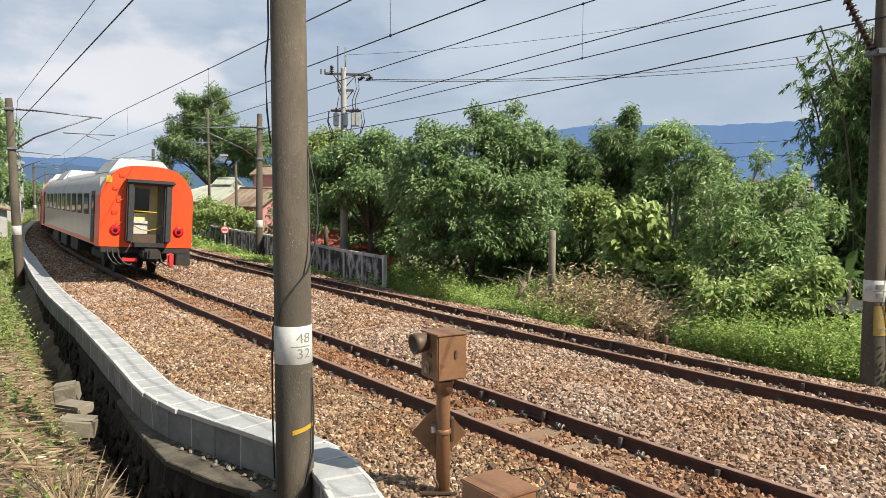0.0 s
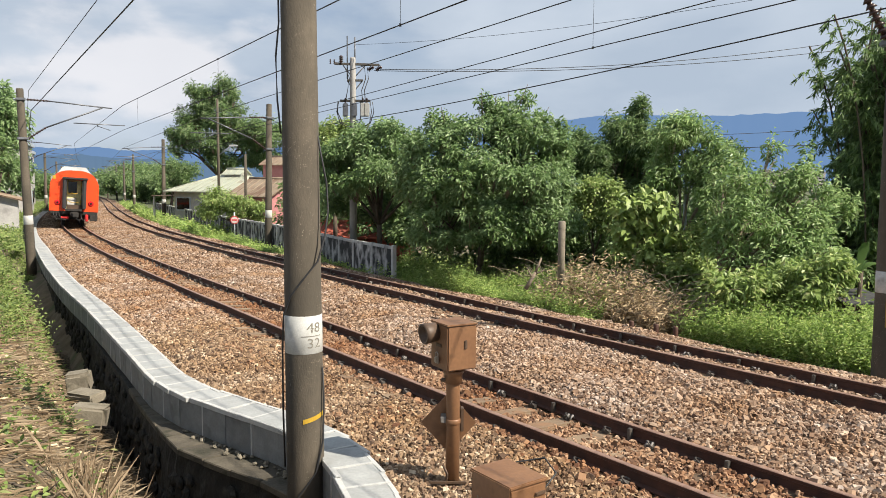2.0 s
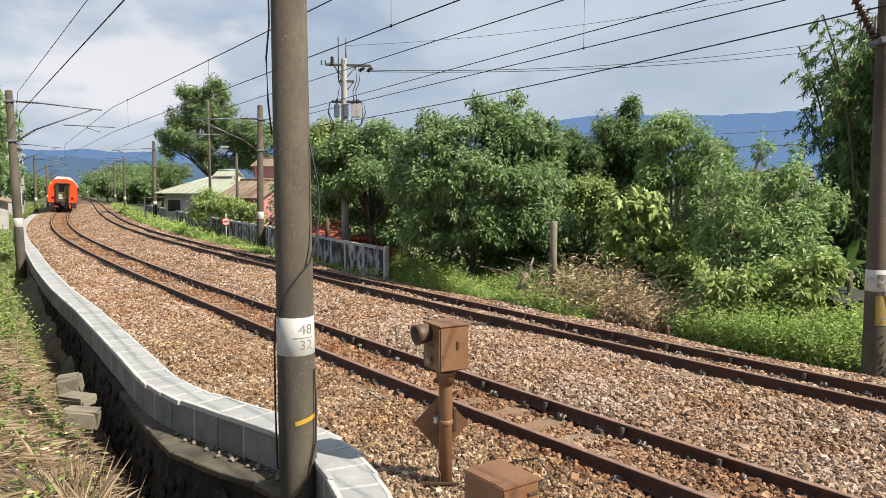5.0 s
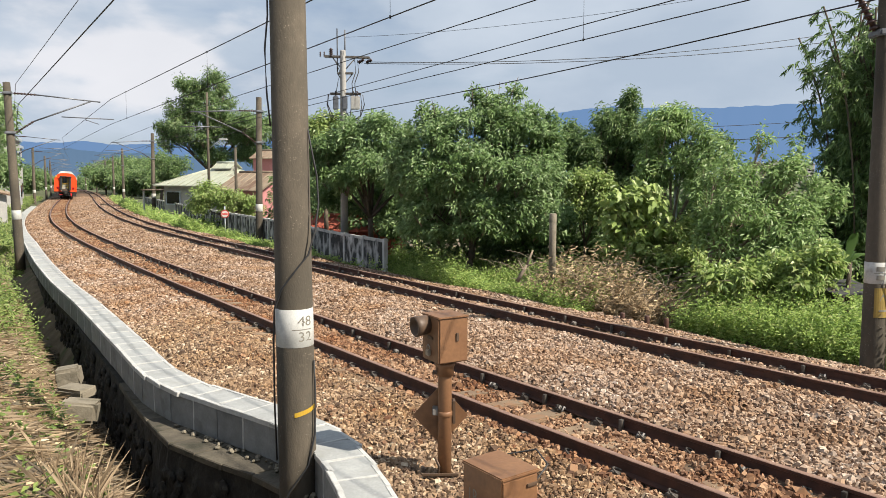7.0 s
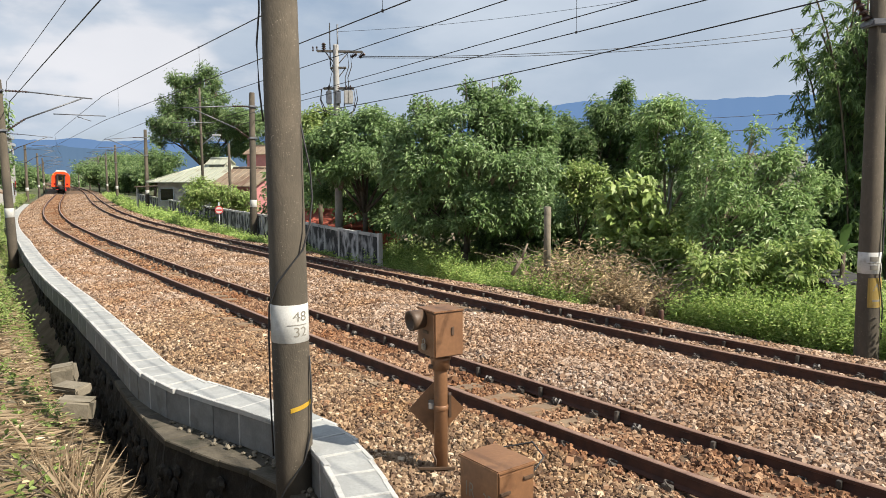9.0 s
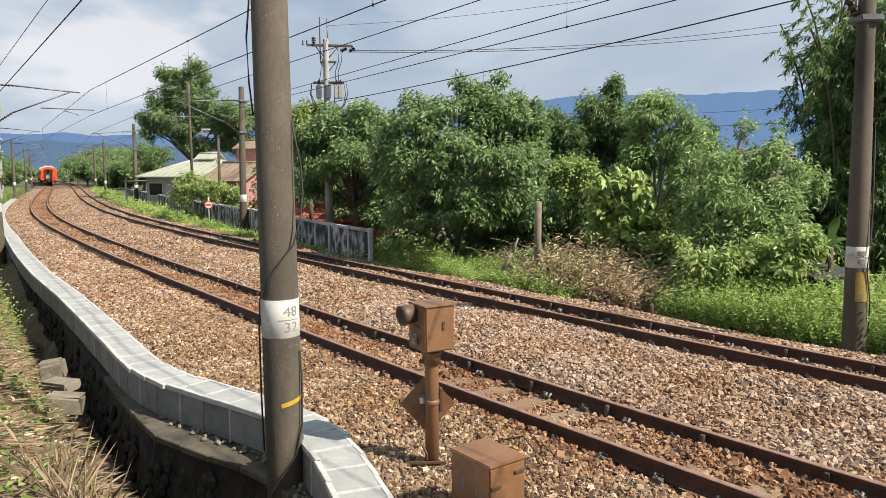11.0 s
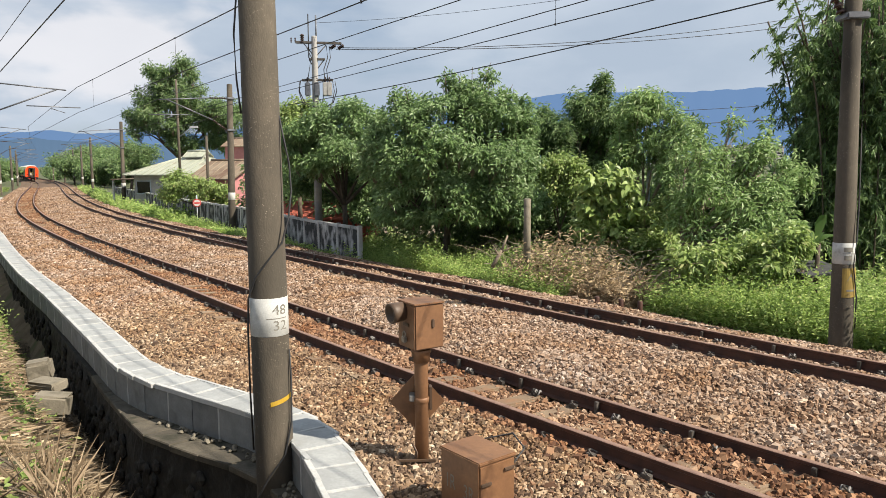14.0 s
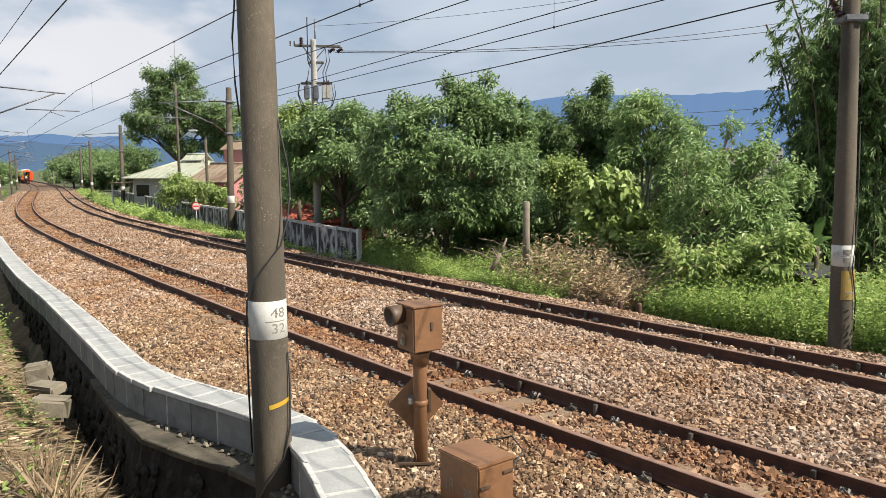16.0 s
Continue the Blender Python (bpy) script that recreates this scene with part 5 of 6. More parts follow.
def tree(root, lobes, clumps, per, leaf, material, label, r0=0.12, spread=0.28, droop=0.45, bark="bark", name="tree", narrow=0.36, seed=1, category="tree"):
    """lobes: (x, y, z, half width, half height) of the crown in the world."""
    rng = np.random.default_rng(seed)
    t = tagged(empty(name, Matrix.Translation(root)), label, category, "trees beside the line")
    off = np.array(root)
    # each lobe breaks up into smaller ones with gaps between
    small_c, small_r = [], []
    for x, y, z, w, h in lobes:
        for k in range(14):
            u = unit(rng.normal(0, 1, 3))
            small_c.append(np.array((x, y, z)) + u * (w * 0.80, w * 0.80, h * 0.80) - off)
            q = rng.uniform(0.16, 0.42)
            small_r.append((w * q, w * q, h * q))
    base, way, ends, roots = foliage(rng, small_c, small_r, clumps, per, spread, droop)
    n = len(base)
    leaf_mesh("crown", base, way, leaf * rng.uniform(0.7, 1.25, n), leaf * narrow * rng.uniform(0.8, 1.2, n), M[material], t, rng, broad=narrow > 0.7)
    limbs("trunk", (0, 0, 0), [np.array(l[:3]) - off for l in lobes], r0, M[bark], t, rng, 0.12 * lobes[0][3])
    # thin pale shoots that show between the leaves
    bm = bmesh.new()
    for k in range(0, clumps, 9):
        add_rod(bm, Vector(roots[k] * 0.9 + np.array((0, 0, -0.2))), Vector(ends[k]), r0 * 0.11, r0 * 0.04, 4)
    tagged(part("twig_growth", bm, M["pale_bark"], t), "thin pale branches", kind="stuff")
    return t


# the broad-leaved trees behind the farther track
tree((0.8, 22.3, -0.7), [(1.11, 22.0, 4.07, 1.03, 0.66), (1.72, 21.8, 4.0, 0.75, 0.6), (1.75, 21.2, 1.98, 1.2, 0.5), (0.3, 21.2, 2.0, 1.05, 0.5), (-0.28, 22.0, 3.77, 0.86, 0.63), (2.35, 22.0, 3.81, 0.91, 0.75), (2.97, 22.0, 2.80, 0.70, 0.91), (0.29, 21.4, 2.63, 1.29, 0.97), (1.64, 21.2, 2.55, 1.28, 1.04), (2.62, 21.4, 1.70, 0.89, 0.89), (-0.27, 21.4, 1.60, 1.05, 0.73), (1.25, 21.3, 1.45, 1.21, 0.68), (-1.02, 22.0, 2.95, 0.66, 0.83), (0.94, 22.0, 4.91, 0.22, 0.33), (1.47, 22.0, 4.71, 0.23, 0.27), (2.02, 22.0, 4.91, 0.25, 0.33), (-0.61, 22.0, 4.42, 0.17, 0.27), (-0.23, 22.0, 4.39, 0.15, 0.23), (3.05, 22.0, 4.23, 0.30, 0.23), (2.58, 22.0, 4.51, 0.20, 0.23)],
     4600, 13, 0.150, "leaf_dark", "large dense dark green broad-leaved tree", 0.13, 0.22, 0.45, seed=11)
tree((-2.5, 26.3, -0.7), [(-3.53, 26.0, 3.74, 0.88, 0.67), (-2.37, 26.0, 3.89, 0.94, 0.67), (-1.50, 26.0, 3.43, 0.82, 0.82), (-4.03, 26.0, 3.10, 0.55, 0.82), (-2.71, 25.5, 2.85, 1.25, 0.65), (-1.26, 25.2, 2.34, 0.76, 0.91), (-2.46, 26.0, 4.26, 0.27, 0.24), (-3.14, 26.0, 4.31, 0.24, 0.24)],
     2100, 13, 0.165, "leaf_dark", "dense dark green broad-leaved tree behind the fence", 0.13, 0.25, 0.40, seed=12)
tree((-4.7, 30.2, -0.7), [(-4.97, 30.0, 4.28, 0.41, 0.63), (-4.34, 30.0, 4.35, 0.41, 0.54), (-4.76, 30.0, 3.28, 0.68, 0.90)], 620, 12, 0.18, "leaf_mid", "green tree behind the concrete fence", 0.12, 0.28, 0.35, seed=13)
tree((5.4, 26.5, -0.8), [(6.30, 26.0, 4.91, 0.31, 0.55), (5.77, 26.0, 4.34, 0.74, 0.47), (5.01, 26.0, 3.70, 0.90, 0.63), (6.66, 26.0, 3.90, 0.90, 0.71), (5.51, 26.0, 3.03, 0.98, 0.63), (4.33, 26.0, 3.56, 0.51, 0.78), (6.59, 26.0, 2.83, 0.88, 0.78)], 2100, 14, 0.20, "leaf_bamboo", "dark feathery tree in the thicket", 0.13, 0.30, 0.55, narrow=0.22, seed=14)
tree((4.3, 22.7, -0.7), [(4.33, 22.5, 2.44, 0.58, 0.34), (3.95, 22.5, 1.88, 0.37, 0.76), (4.71, 22.5, 1.97, 0.44, 0.68)], 620, 13, 0.11, "leaf_mid", "creeper-covered mound of light green leaves", 0.06, 0.20, 0.6, name="creeper_mound", narrow=0.6, seed=18, category="bush")
tree((6.1, 20.3, -0.7), [(6.07, 20.0, 4.23, 0.45, 0.30), (5.67, 20.0, 3.80, 0.54, 0.42), (6.46, 20.0, 3.69, 0.57, 0.51), (5.96, 20.0, 3.02, 0.63, 0.60), (6.86, 20.0, 2.95, 0.54, 0.60), (7.49, 20.0, 3.69, 0.15, 0.42), (5.52, 20.0, 2.79, 0.39, 0.60)], 850, 12, 0.16, "leaf_pale", "slender tree with narrow drooping leaves", 0.07, 0.25, 0.75, "pale_bark", narrow=0.26, seed=15)
tree((5.5, 16.6, -0.5), [(6.70, 18.5, 2.92, 0.42, 0.56), (6.58, 18.5, 2.23, 0.56, 0.56), (6.48, 17.0, 2.78, 0.49, 0.41), (7.25, 17.0, 2.70, 0.61, 0.49), (7.96, 17.0, 2.46, 0.54, 0.54), (6.55, 16.6, 1.84, 0.65, 0.53), (7.39, 16.5, 1.64, 0.72, 0.52), (8.05, 16.6, 1.75, 0.55, 0.45), (6.11, 16.7, 1.20, 0.53, 0.43), (6.80, 16.2, 0.94, 0.76, 0.46), (7.89, 16.3, 0.93, 0.68, 0.47), (8.62, 17.0, 2.25, 0.32, 0.45), (7.15, 17.0, 3.38, 0.15, 0.33), (7.97, 17.0, 3.08, 0.18, 0.33)],
     1150, 11, 0.145, "leaf_pale", "loose pale green tree with thin bare branches", 0.075, 0.24, 0.55, "pale_bark", narrow=0.32, seed=16)
tree((6.9, 15.2, -0.6), [(5.74, 15.0, 0.74, 0.52, 0.34), (6.88, 15.0, 0.70, 0.66, 0.38), (7.50, 15.0, 0.85, 0.42, 0.42), (7.85, 15.3, 0.35, 0.4, 0.3)], 620, 12, 0.15, "leaf_mid", "leafy green shrub beside the pole", 0.05, 0.24, 0.6, "pale_bark", "shrub", 0.42, 17, "shrub")
tree((4.7, 18.7, -0.6), [(4.59, 18.6, 2.20, 0.48, 0.22), (5.18, 18.6, 2.23, 0.39, 0.25), (4.25, 18.6, 1.78, 0.28, 0.45), (5.10, 18.6, 1.67, 0.48, 0.45), (4.62, 18.6, 1.24, 0.50, 0.39)], 150, 6, 0.20, "leaf_mid", "climbing plant with large heart-shaped leaves", 0.035, 0.26, 0.9, "pale_bark", "climbing_plant", 0.78, 19, "plant")
tree((5.6, 19.2, -0.7), [(4.70, 18.9, 0.93, 0.71, 0.50), (5.84, 18.9, 1.08, 0.64, 0.64), (6.44, 18.9, 0.36, 0.64, 0.50), (5.43, 18.9, 0.36, 0.71, 0.43)], 620, 12, 0.16, "leaf_mid", "tangle of green shrubs round the street lamp", 0.05, 0.26, 0.5, "pale_bark", "shrub", 0.4, 20, "shrub")
tree((-2.2, 28.0, -0.7), [(-2.94, 27.6, 1.89, 1.04, 0.62), (-1.70, 27.6, 1.17, 0.83, 0.75), (-4.08, 27.6, 2.20, 0.62, 0.62)], 620, 12, 0.18, "leaf_bamboo", "dark shrub in the shade behind the fence", 0.07, 0.30, 0.4, "bark", "shrub", 0.4, 25, "shrub")
for k, (x, y, z, w, h) in enumerate(((-6.6, 38, 1.8, 2.0, 2.2), (-2.2, 31, 1.9, 2.6, 1.4), (2.5, 30, 1.8, 3.0, 2.4), (8.0, 29, 1.0, 3.0, 2.0), (13.5, 25, 1.8, 3.0, 3.0), (4.2, 23.6, 0.6, 2.0, 1.3), (9.3, 20, 1.0, 1.8, 1.5), (7.2, 21.5, 1.2, 1.8, 1.6), (0.8, 24.0, 1.6, 2.0, 1.6))):
    tree((x, y, -0.8), [(x, y, z, w, h), (x + w * 0.5, y + 0.4, z - 0.6, w * 0.7, h * 0.7), (x - w * 0.5, y + 0.4, z - 0.5, w * 0.7, h * 0.7)], 620, 12, 0.25, "leaf_bamboo", "dark green undergrowth of the thicket", 0.10, 0.36, 0.4, name="thicket_tree", seed=30 + k)


def bamboo_clump(x, y, z0, top, w, seed, culms=16, lean=0.0):
    rng = np.random.default_rng(seed)
    t = tagged(empty("bamboo_clump", pose(x, y, z0)), "tall dark bamboo clump with drooping sprays", "bamboo", "trees beside the line")
    bases, ways = [], []
    for k in range(culms):
        a = rng.uniform(0, 2 * math.pi)
        foot = np.array((rng.normal(0, w * 0.25), rng.normal(0, w * 0.25), -0.3))
        out = np.array((math.cos(a), math.sin(a), 0)) * w * rng.uniform(0.25, 0.75) + np.array((lean, 0, 0))
        h = top * rng.uniform(0.72, 1.0)
        pts = [foot + out * (u ** 2.2) * 1.1 + np.array((0, 0, h * (u - 0.12 * u ** 4))) for u in np.linspace(0, 0.93, 9)]
        part("culm", sweep([Vector(p) for p in pts], 0.022, 6), M["bark"], t)
        for i in range(44):
            u = rng.uniform(0.12, 1.0)
            j = min(int(u * 8), 7)
            c = pts[j] + (pts[j + 1] - pts[j]) * (u * 8 - j)
            twig = unit(rng.normal(0, 1, 3) * (1, 1, 0.4) + (0, 0, -0.1)) * rng.uniform(0.25, 0.7)
            m = 32
            f = rng.uniform(0.2, 1.0, (m, 1))
            bases.append(c + twig * f - np.array((0, 0, 1)) * 0.25 * f ** 2)
            ways.append(unit(twig * 0.8 + rng.normal(0, 0.45, (m, 3)) - (0, 0, 0.55)))
    b, d = np.concatenate(bases), np.concatenate(ways)
    leaf_mesh("leaves", b, d, 0.18 * rng.uniform(0.7, 1.3, len(b)), 0.038 * rng.uniform(0.8, 1.3, len(b)), M["leaf_bamboo"], t, rng)


for k, (x, y, top, w) in enumerate(((11.15, 18.6, 9.2, 1.5), (11.9, 18.8, 9.8, 1.9), (11.9, 20.5, 9.8, 1.9), (13.5, 18.5, 10.2, 2.0), (10.9, 20.0, 7.6, 1.5), (12.6, 20.2, 9.2, 1.8))):
    bamboo_clump(x, y, -0.6, top, w, 50 + k, 34 if k == 0 else 28 if k < 4 else 18, -0.7 if k == 0 else 0.0)


def weeds(name, label, s0, s1, d0, d1, count, height, leaf, material, seed, ground=ballast_z, narrow=0.4, category="weeds", lean=0.5):
    """Low plants: many short stems of leaves over a stretch of the ground."""
    rng = np.random.default_rng(seed)
    s, d = rng.uniform(s0, s1, count), rng.uniform(d0, d1, count)
    lump = 0.5 + 0.5 * np.sin(s * 1.1 + 3 * np.sin(d * 0.9 + seed)) * np.sin(d * 2.0 + s * 0.4 + seed)
    h = height * (0.28 + 0.77 * lump ** 1.4) * rng.uniform(0.4, 1.2, count)
    foot = PA(s, d, ground(s, d))
    per = 9
    u = np.tile(np.linspace(0.12, 1, per), count)[:, None]
    stem = unit(rng.normal(0, lean * 0.6, (count, 3)) * (1, 1, 0) + (0, 0, 1))
    base = np.repeat(foot, per, 0) + np.repeat(stem * h[:, None], per, 0) * u
    way = unit(rng.normal(0, 1, (count * per, 3)) * (1, 1, 0.5) + (0, 0, 0.25))
    n = len(base)
    return tagged(leaf_mesh(name, base, way, leaf * rng.uniform(0.6, 1.3, n), leaf * narrow * rng.uniform(0.8, 1.2, n), M[material], None, rng), label, category, kind="stuff")


def right_z(s, d):
    return np.interp(d, (5.0, 5.8, 6.6, 9, 16), (-0.2, -0.36, -0.46, -0.53, -0.9))


weeds("weeds", "light green leafy weeds along the ballast edge", 3.2, 12.5, 6.0, 8.8, 7500, 0.95, 0.08, "leaf_light", 61, right_z)
weeds("weeds", "light green bushy weeds beside the pole", -5.8, 1.2, 6.6, 9.2, 9500, 1.60, 0.08, "leaf_light", 62, right_z)
weeds("weeds", "green weeds along the far ballast edge", 11, 34, 5.9, 6.9, 2600, 0.62, 0.11, "leaf_light", 63, right_z)
weeds("weeds", "green weeds along the distant track edge", 34, 110, 5.7, 7.5, 5000, 0.85, 0.20, "leaf_light", 64, right_z)
weeds("weeds", "green undergrowth below the trees", -6, 16, 8.4, 13, 4200, 1.1, 0.17, "leaf_mid", 65, right_z)
weeds("dry_brush", "tangle of dry brown twigs and dead leaves", 1.6, 5.6, 6.5, 7.8, 1500, 1.45, 0.15, "litter", 67, right_z, 0.22, "dry brush", 0.9)


def arching_stems(name, label, s0, s1, d0, d1, count, reach, material, seed):
    """Bare stems that rise and bend over."""
    rng = np.random.default_rng(seed)
    bm = bmesh.new()
    for k in range(count):
        a, b = rng.uniform(s0, s1), rng.uniform(d0, d1)
        foot = P(a, b, float(right_z(a, b)) - 0.02)
        turn, h = rng.uniform(0, 2 * math.pi), reach * rng.uniform(0.5, 1.0)
        out = Vector((math.cos(turn), math.sin(turn), 0)) * h * rng.uniform(0.3, 0.9)
        pts = [foot + out * u ** 1.5 + Vector((0, 0, h * (1.5 * u - 0.75 * u * u))) for u in (0, 0.3, 0.55, 0.8, 1.0)]
        for p, q in zip(pts[:-1], pts[1:]):
            add_rod(bm, p, q, 0.008, 0.006, 4, False)
    tagged(part(name, bm, M[material], None), label, "dry stems", kind="stuff")


arching_stems("dry_stems", "bare pale stems arching over the dry brush", 1.4, 5.8, 6.5, 8.0, 130, 1.7, "pale_bark", 94)
arching_stems("dry_stems", "bare pale stems among the weeds", 5.5, 12, 7.4, 8.8, 60, 1.3, "pale_bark", 95)
weeds("weeds", "green grass and weeds on the bank", 6.5, 26, -6.6, -3.75, 6500, 0.55, 0.09, "leaf_bank", 68, bank_z, 0.35)
weeds("weeds", "green weeds among dry litter on the bank", -3.5, 5, -7.2, -4.4, 420, 0.28, 0.09, "leaf_bank", 69, bank_z, 0.4)
weeds("weeds", "green grass along the distant left side", 26, 110, -7.0, -2.9, 4200, 0.6, 0.2, "leaf_bank", 70, lambda s, d: 0 * s - 0.1)


def litter(name, label, s0, s1, d0, d1, count, length, width, material, seed, upright=0.12):
    rng = np.random.default_rng(seed)
    s, d = rng.uniform(s0, s1, count), rng.uniform(d0, d1, count)
    base = PA(s, d, bank_z(s, d) + rng.uniform(0.0, 0.09, count) + 0.09 * (np.abs(d + 3.95) < 0.4))
    way = unit(rng.normal(0, 1, (count, 3)) * ((1, 1, upright) if upright < 1 else (1, 1, 0)) + (0, 0, upright))
    return tagged(leaf_mesh(name, base, way, length * rng.uniform(0.5, 1.5, count), width * rng.uniform(0.6, 1.4, count), M[material], None, rng, 0.1), label, "dry grass", kind="stuff")


litter("dry_grass", "matted dry straw and dead grass on the bank", -5.5, 9, -7.4, -3.6, 19000, 0.24, 0.009, "dry", 81, 0.06)
litter("dry_grass", "thin dry straw and dirt along the ditch edge", 8, 18, -4.6, -3.5, 4500, 0.2, 0.01, "dry", 84, 0.06)
litter("dead_leaves", "brown dead leaves and twigs on the bank", -5.5, 9, -7.2, -3.7, 3000, 0.10, 0.035, "litter", 82)
litter("dry_stalks", "upright pale dry grass stalks", -2.2, -1.2, -5.0, -4.5, 120, 0.48, 0.012, "dry", 83, 2.6)
litter("dead_leaves", "brown dead leaves and dirt on the ditch edge", 2, 22, -4.3, -3.35, 6500, 0.09, 0.03, "litter", 86, 0.3)
weeds("weeds", "green weeds hanging over the ditch edge", 7.5, 26, -4.6, -3.75, 2400, 0.5, 0.09, "leaf_bank", 87, lambda s, d: bank_z(s, d) + 0.08, 0.4, lean=0.9)
weeds("weeds", "green weeds rooted in the side of the ditch", 8.5, 26, -4.0, -3.42, 1900, 0.42, 0.085, "leaf_bank", 90, lambda s, d: bank_z(s, d) + 0.05, 0.4, lean=0.9)
# Bark-dark scraps are added to imitate the shade of a deeper ditch.
litter("dead_leaves", "dark dirt and leaf scraps, added as shade in the ditch", -3, 20, -3.75, -3.1, 5000, 0.06, 0.025, "bark", 91, 0.3)
weeds("weeds", "green weeds in the shallow end of the ditch", 23, 29, -3.5, -2.8, 500, 0.38, 0.08, "leaf_bank", 92, lambda s, d: bank_z(s, 0 * d - 3.2) + 0.03, 0.4, lean=0.9)
# More dark scraps in place of shade, where the ditch runs shallow.
litter("dead_leaves", "dark leaf scraps, added as shade in the shallow end of the ditch", 4, 22, -3.4, -2.85, 3500, 0.06, 0.025, "bark", 93, 0.3)
weeds("weeds", "sparse small weeds on the ditch edge", 1.5, 6.5, -4.8, -3.8, 160, 0.3, 0.08, "leaf_bank", 88, lambda s, d: bank_z(s, d) + 0.06, 0.4)
litter("dry_grass", "tangled dry roots and straw on the ditch side", -3, 16, -4.5, -3.55, 7000, 0.2, 0.008, "dry", 89, 0.25)
litter("dead_leaves", "pale leaf flecks in the dark ditch", -4, 12, -3.75, -3.35, 700, 0.05, 0.02, "dry", 85, 0.3)


def ledge_rubble():
    """Loose stones that have rolled onto the coping at the foot of the trough."""
    rng = random.Random(31)
    bm = bmesh.new()
    bmesh.ops.create_icosphere(bm, subdivisions=1, radius=0.028)
    for v in bm.verts:
        v.co = Vector((v.co.x * rng.uniform(0.7, 1.3), v.co.y * rng.uniform(0.7, 1.2), v.co.z * rng.uniform(0.5, 0.9)))
    first = None
    for k in range(70):
        s = rng.uniform(-2.6, 1.2)
        back = float(trough_d(s)) - 0.22
        d = back - abs(rng.gauss(0, 0.09)) - 0.02
        m = placed(s, d, -0.405, rng.uniform(0, 360), rng.uniform(-30, 30), rng.uniform(-30, 30))
        if first is None:
            first = part("loose_stone", bm, M["stone"], None)
            ob = first
        else:
            ob = new("loose_stone", first.data)
        ob.matrix_basis = m @ Matrix.Scale(rng.uniform(0.6, 1.4), 4)
        tagged(ob, "small loose stone on the coping of the ditch wall", "stone", "loose stones on the coping")


ledge_rubble()


def dry_branches():
    rng = random.Random(32)
    for k in range(26):
        s, d = rng.uniform(-2.5, 6.5), rng.uniform(-6.0, -3.9)
        p = P(s, d, float(bank_z(s, d)) + 0.03)
        a, n = rng.uniform(0, 2 * math.pi), rng.uniform(0.35, 0.9)
        q = P(s + math.cos(a) * n, d + math.sin(a) * n)
        q.z = float(bank_z(s + math.cos(a) * n, d + math.sin(a) * n)) + float(grade(s)) + rng.uniform(0.03, 0.16)
        m = p.lerp(q, 0.5) + Vector((rng.uniform(-0.06, 0.06), rng.uniform(-0.06, 0.06), rng.uniform(0.0, 0.07)))
        bm = bmesh.new()
        add_rod(bm, p, m, 0.012, 0.009, 5)
        add_rod(bm, m, q, 0.009, 0.005, 5)
        add_rod(bm, m, m + Vector((rng.uniform(-0.2, 0.2), rng.uniform(-0.2, 0.2), rng.uniform(0.02, 0.14))), 0.006, 0.003, 4)
        tagged(part("dry_branch", bm, M["pale_bark" if k % 2 else "bark"], None), "dry fallen branch on the littered bank", "branch", "fallen branches")


dry_branches()


# blocks of broken stone at the ditch edge
def edge_stone(x, y, z, sx, sy, sz, turn, seed):
    rng = random.Random(seed)
    bm = bmesh.new()
    add_box(bm, -sx / 2, sx / 2, -sy / 2, sy / 2, -sz / 2, sz / 2, min(sx, sy, sz) * 0.12)
    for v in bm.verts:
        v.co += Vector([rng.uniform(-0.022, 0.022) for k in range(3)])
    ob = part("stone_block", bm, M["stone"], None)
    ob.matrix_basis = pose(x, y, z, rng.uniform(-8, 8), rng.uniform(-8, 8), turn)
    tagged(ob, "broken grey stone block on the ditch edge", "stone", "stones of the ditch")


edge_stone(-5.94, 11.66, -0.55, 0.36, 0.30, 0.30, 20, 0)
edge_stone(-5.53, 11.06, -0.62, 0.50, 0.30, 0.16, -20, 1)
edge_stone(-5.16, 10.41, -0.70, 0.50, 0.36, 0.30, 10, 2)


# ---- fence, houses, small posts ----
def fence():
    f = tagged(empty("concrete_fence"), "stained grey precast concrete fence with posts", "fence", kind="structure")
    keys_s, keys_d = (11.5, 14.6, 23.6, 32.3, 56, 82), (5.95, 6.15, 7.3, 7.7, 8.3, 8.0)
    post_bm = box_mesh(-0.065, 0.065, -0.065, 0.065, -0.4, 0.98, 0.012)
    post = part("fence_post", post_bm, M["fence"], f)
    panel = part("fence_panel", box_mesh(-0.035, 0.035, -0.73, 0.73, -0.3, 0.88, 0.01), M["fence_dark"], f)
    cap = part("fence_cap", box_mesh(-0.055, 0.055, -0.73, 0.73, 0.86, 0.95, 0.012), M["fence"], f)
    s, first = 11.5, True
    step = 1.56
    while s < 78:
        d0, d1 = (float(np.interp(v, keys_s, keys_d)) for v in (s, s + step))
        a, b = P(s, d0, -0.2), P(s + step, d1, -0.2)
        c, t = (a + b) / 2, b - a
        h = math.degrees(math.atan2(-t.x, t.y))
        for ob, place, nm in ((post, a, "fence_post"), (panel, c, "fence_panel"), (cap, c, "fence_cap")):
            m = pose(place.x, place.y, place.z, 0, 0, h)
            if first:
                ob.matrix_basis = m
            else:
                share(nm, ob, f, m)
        first = False
        s += step


fence()


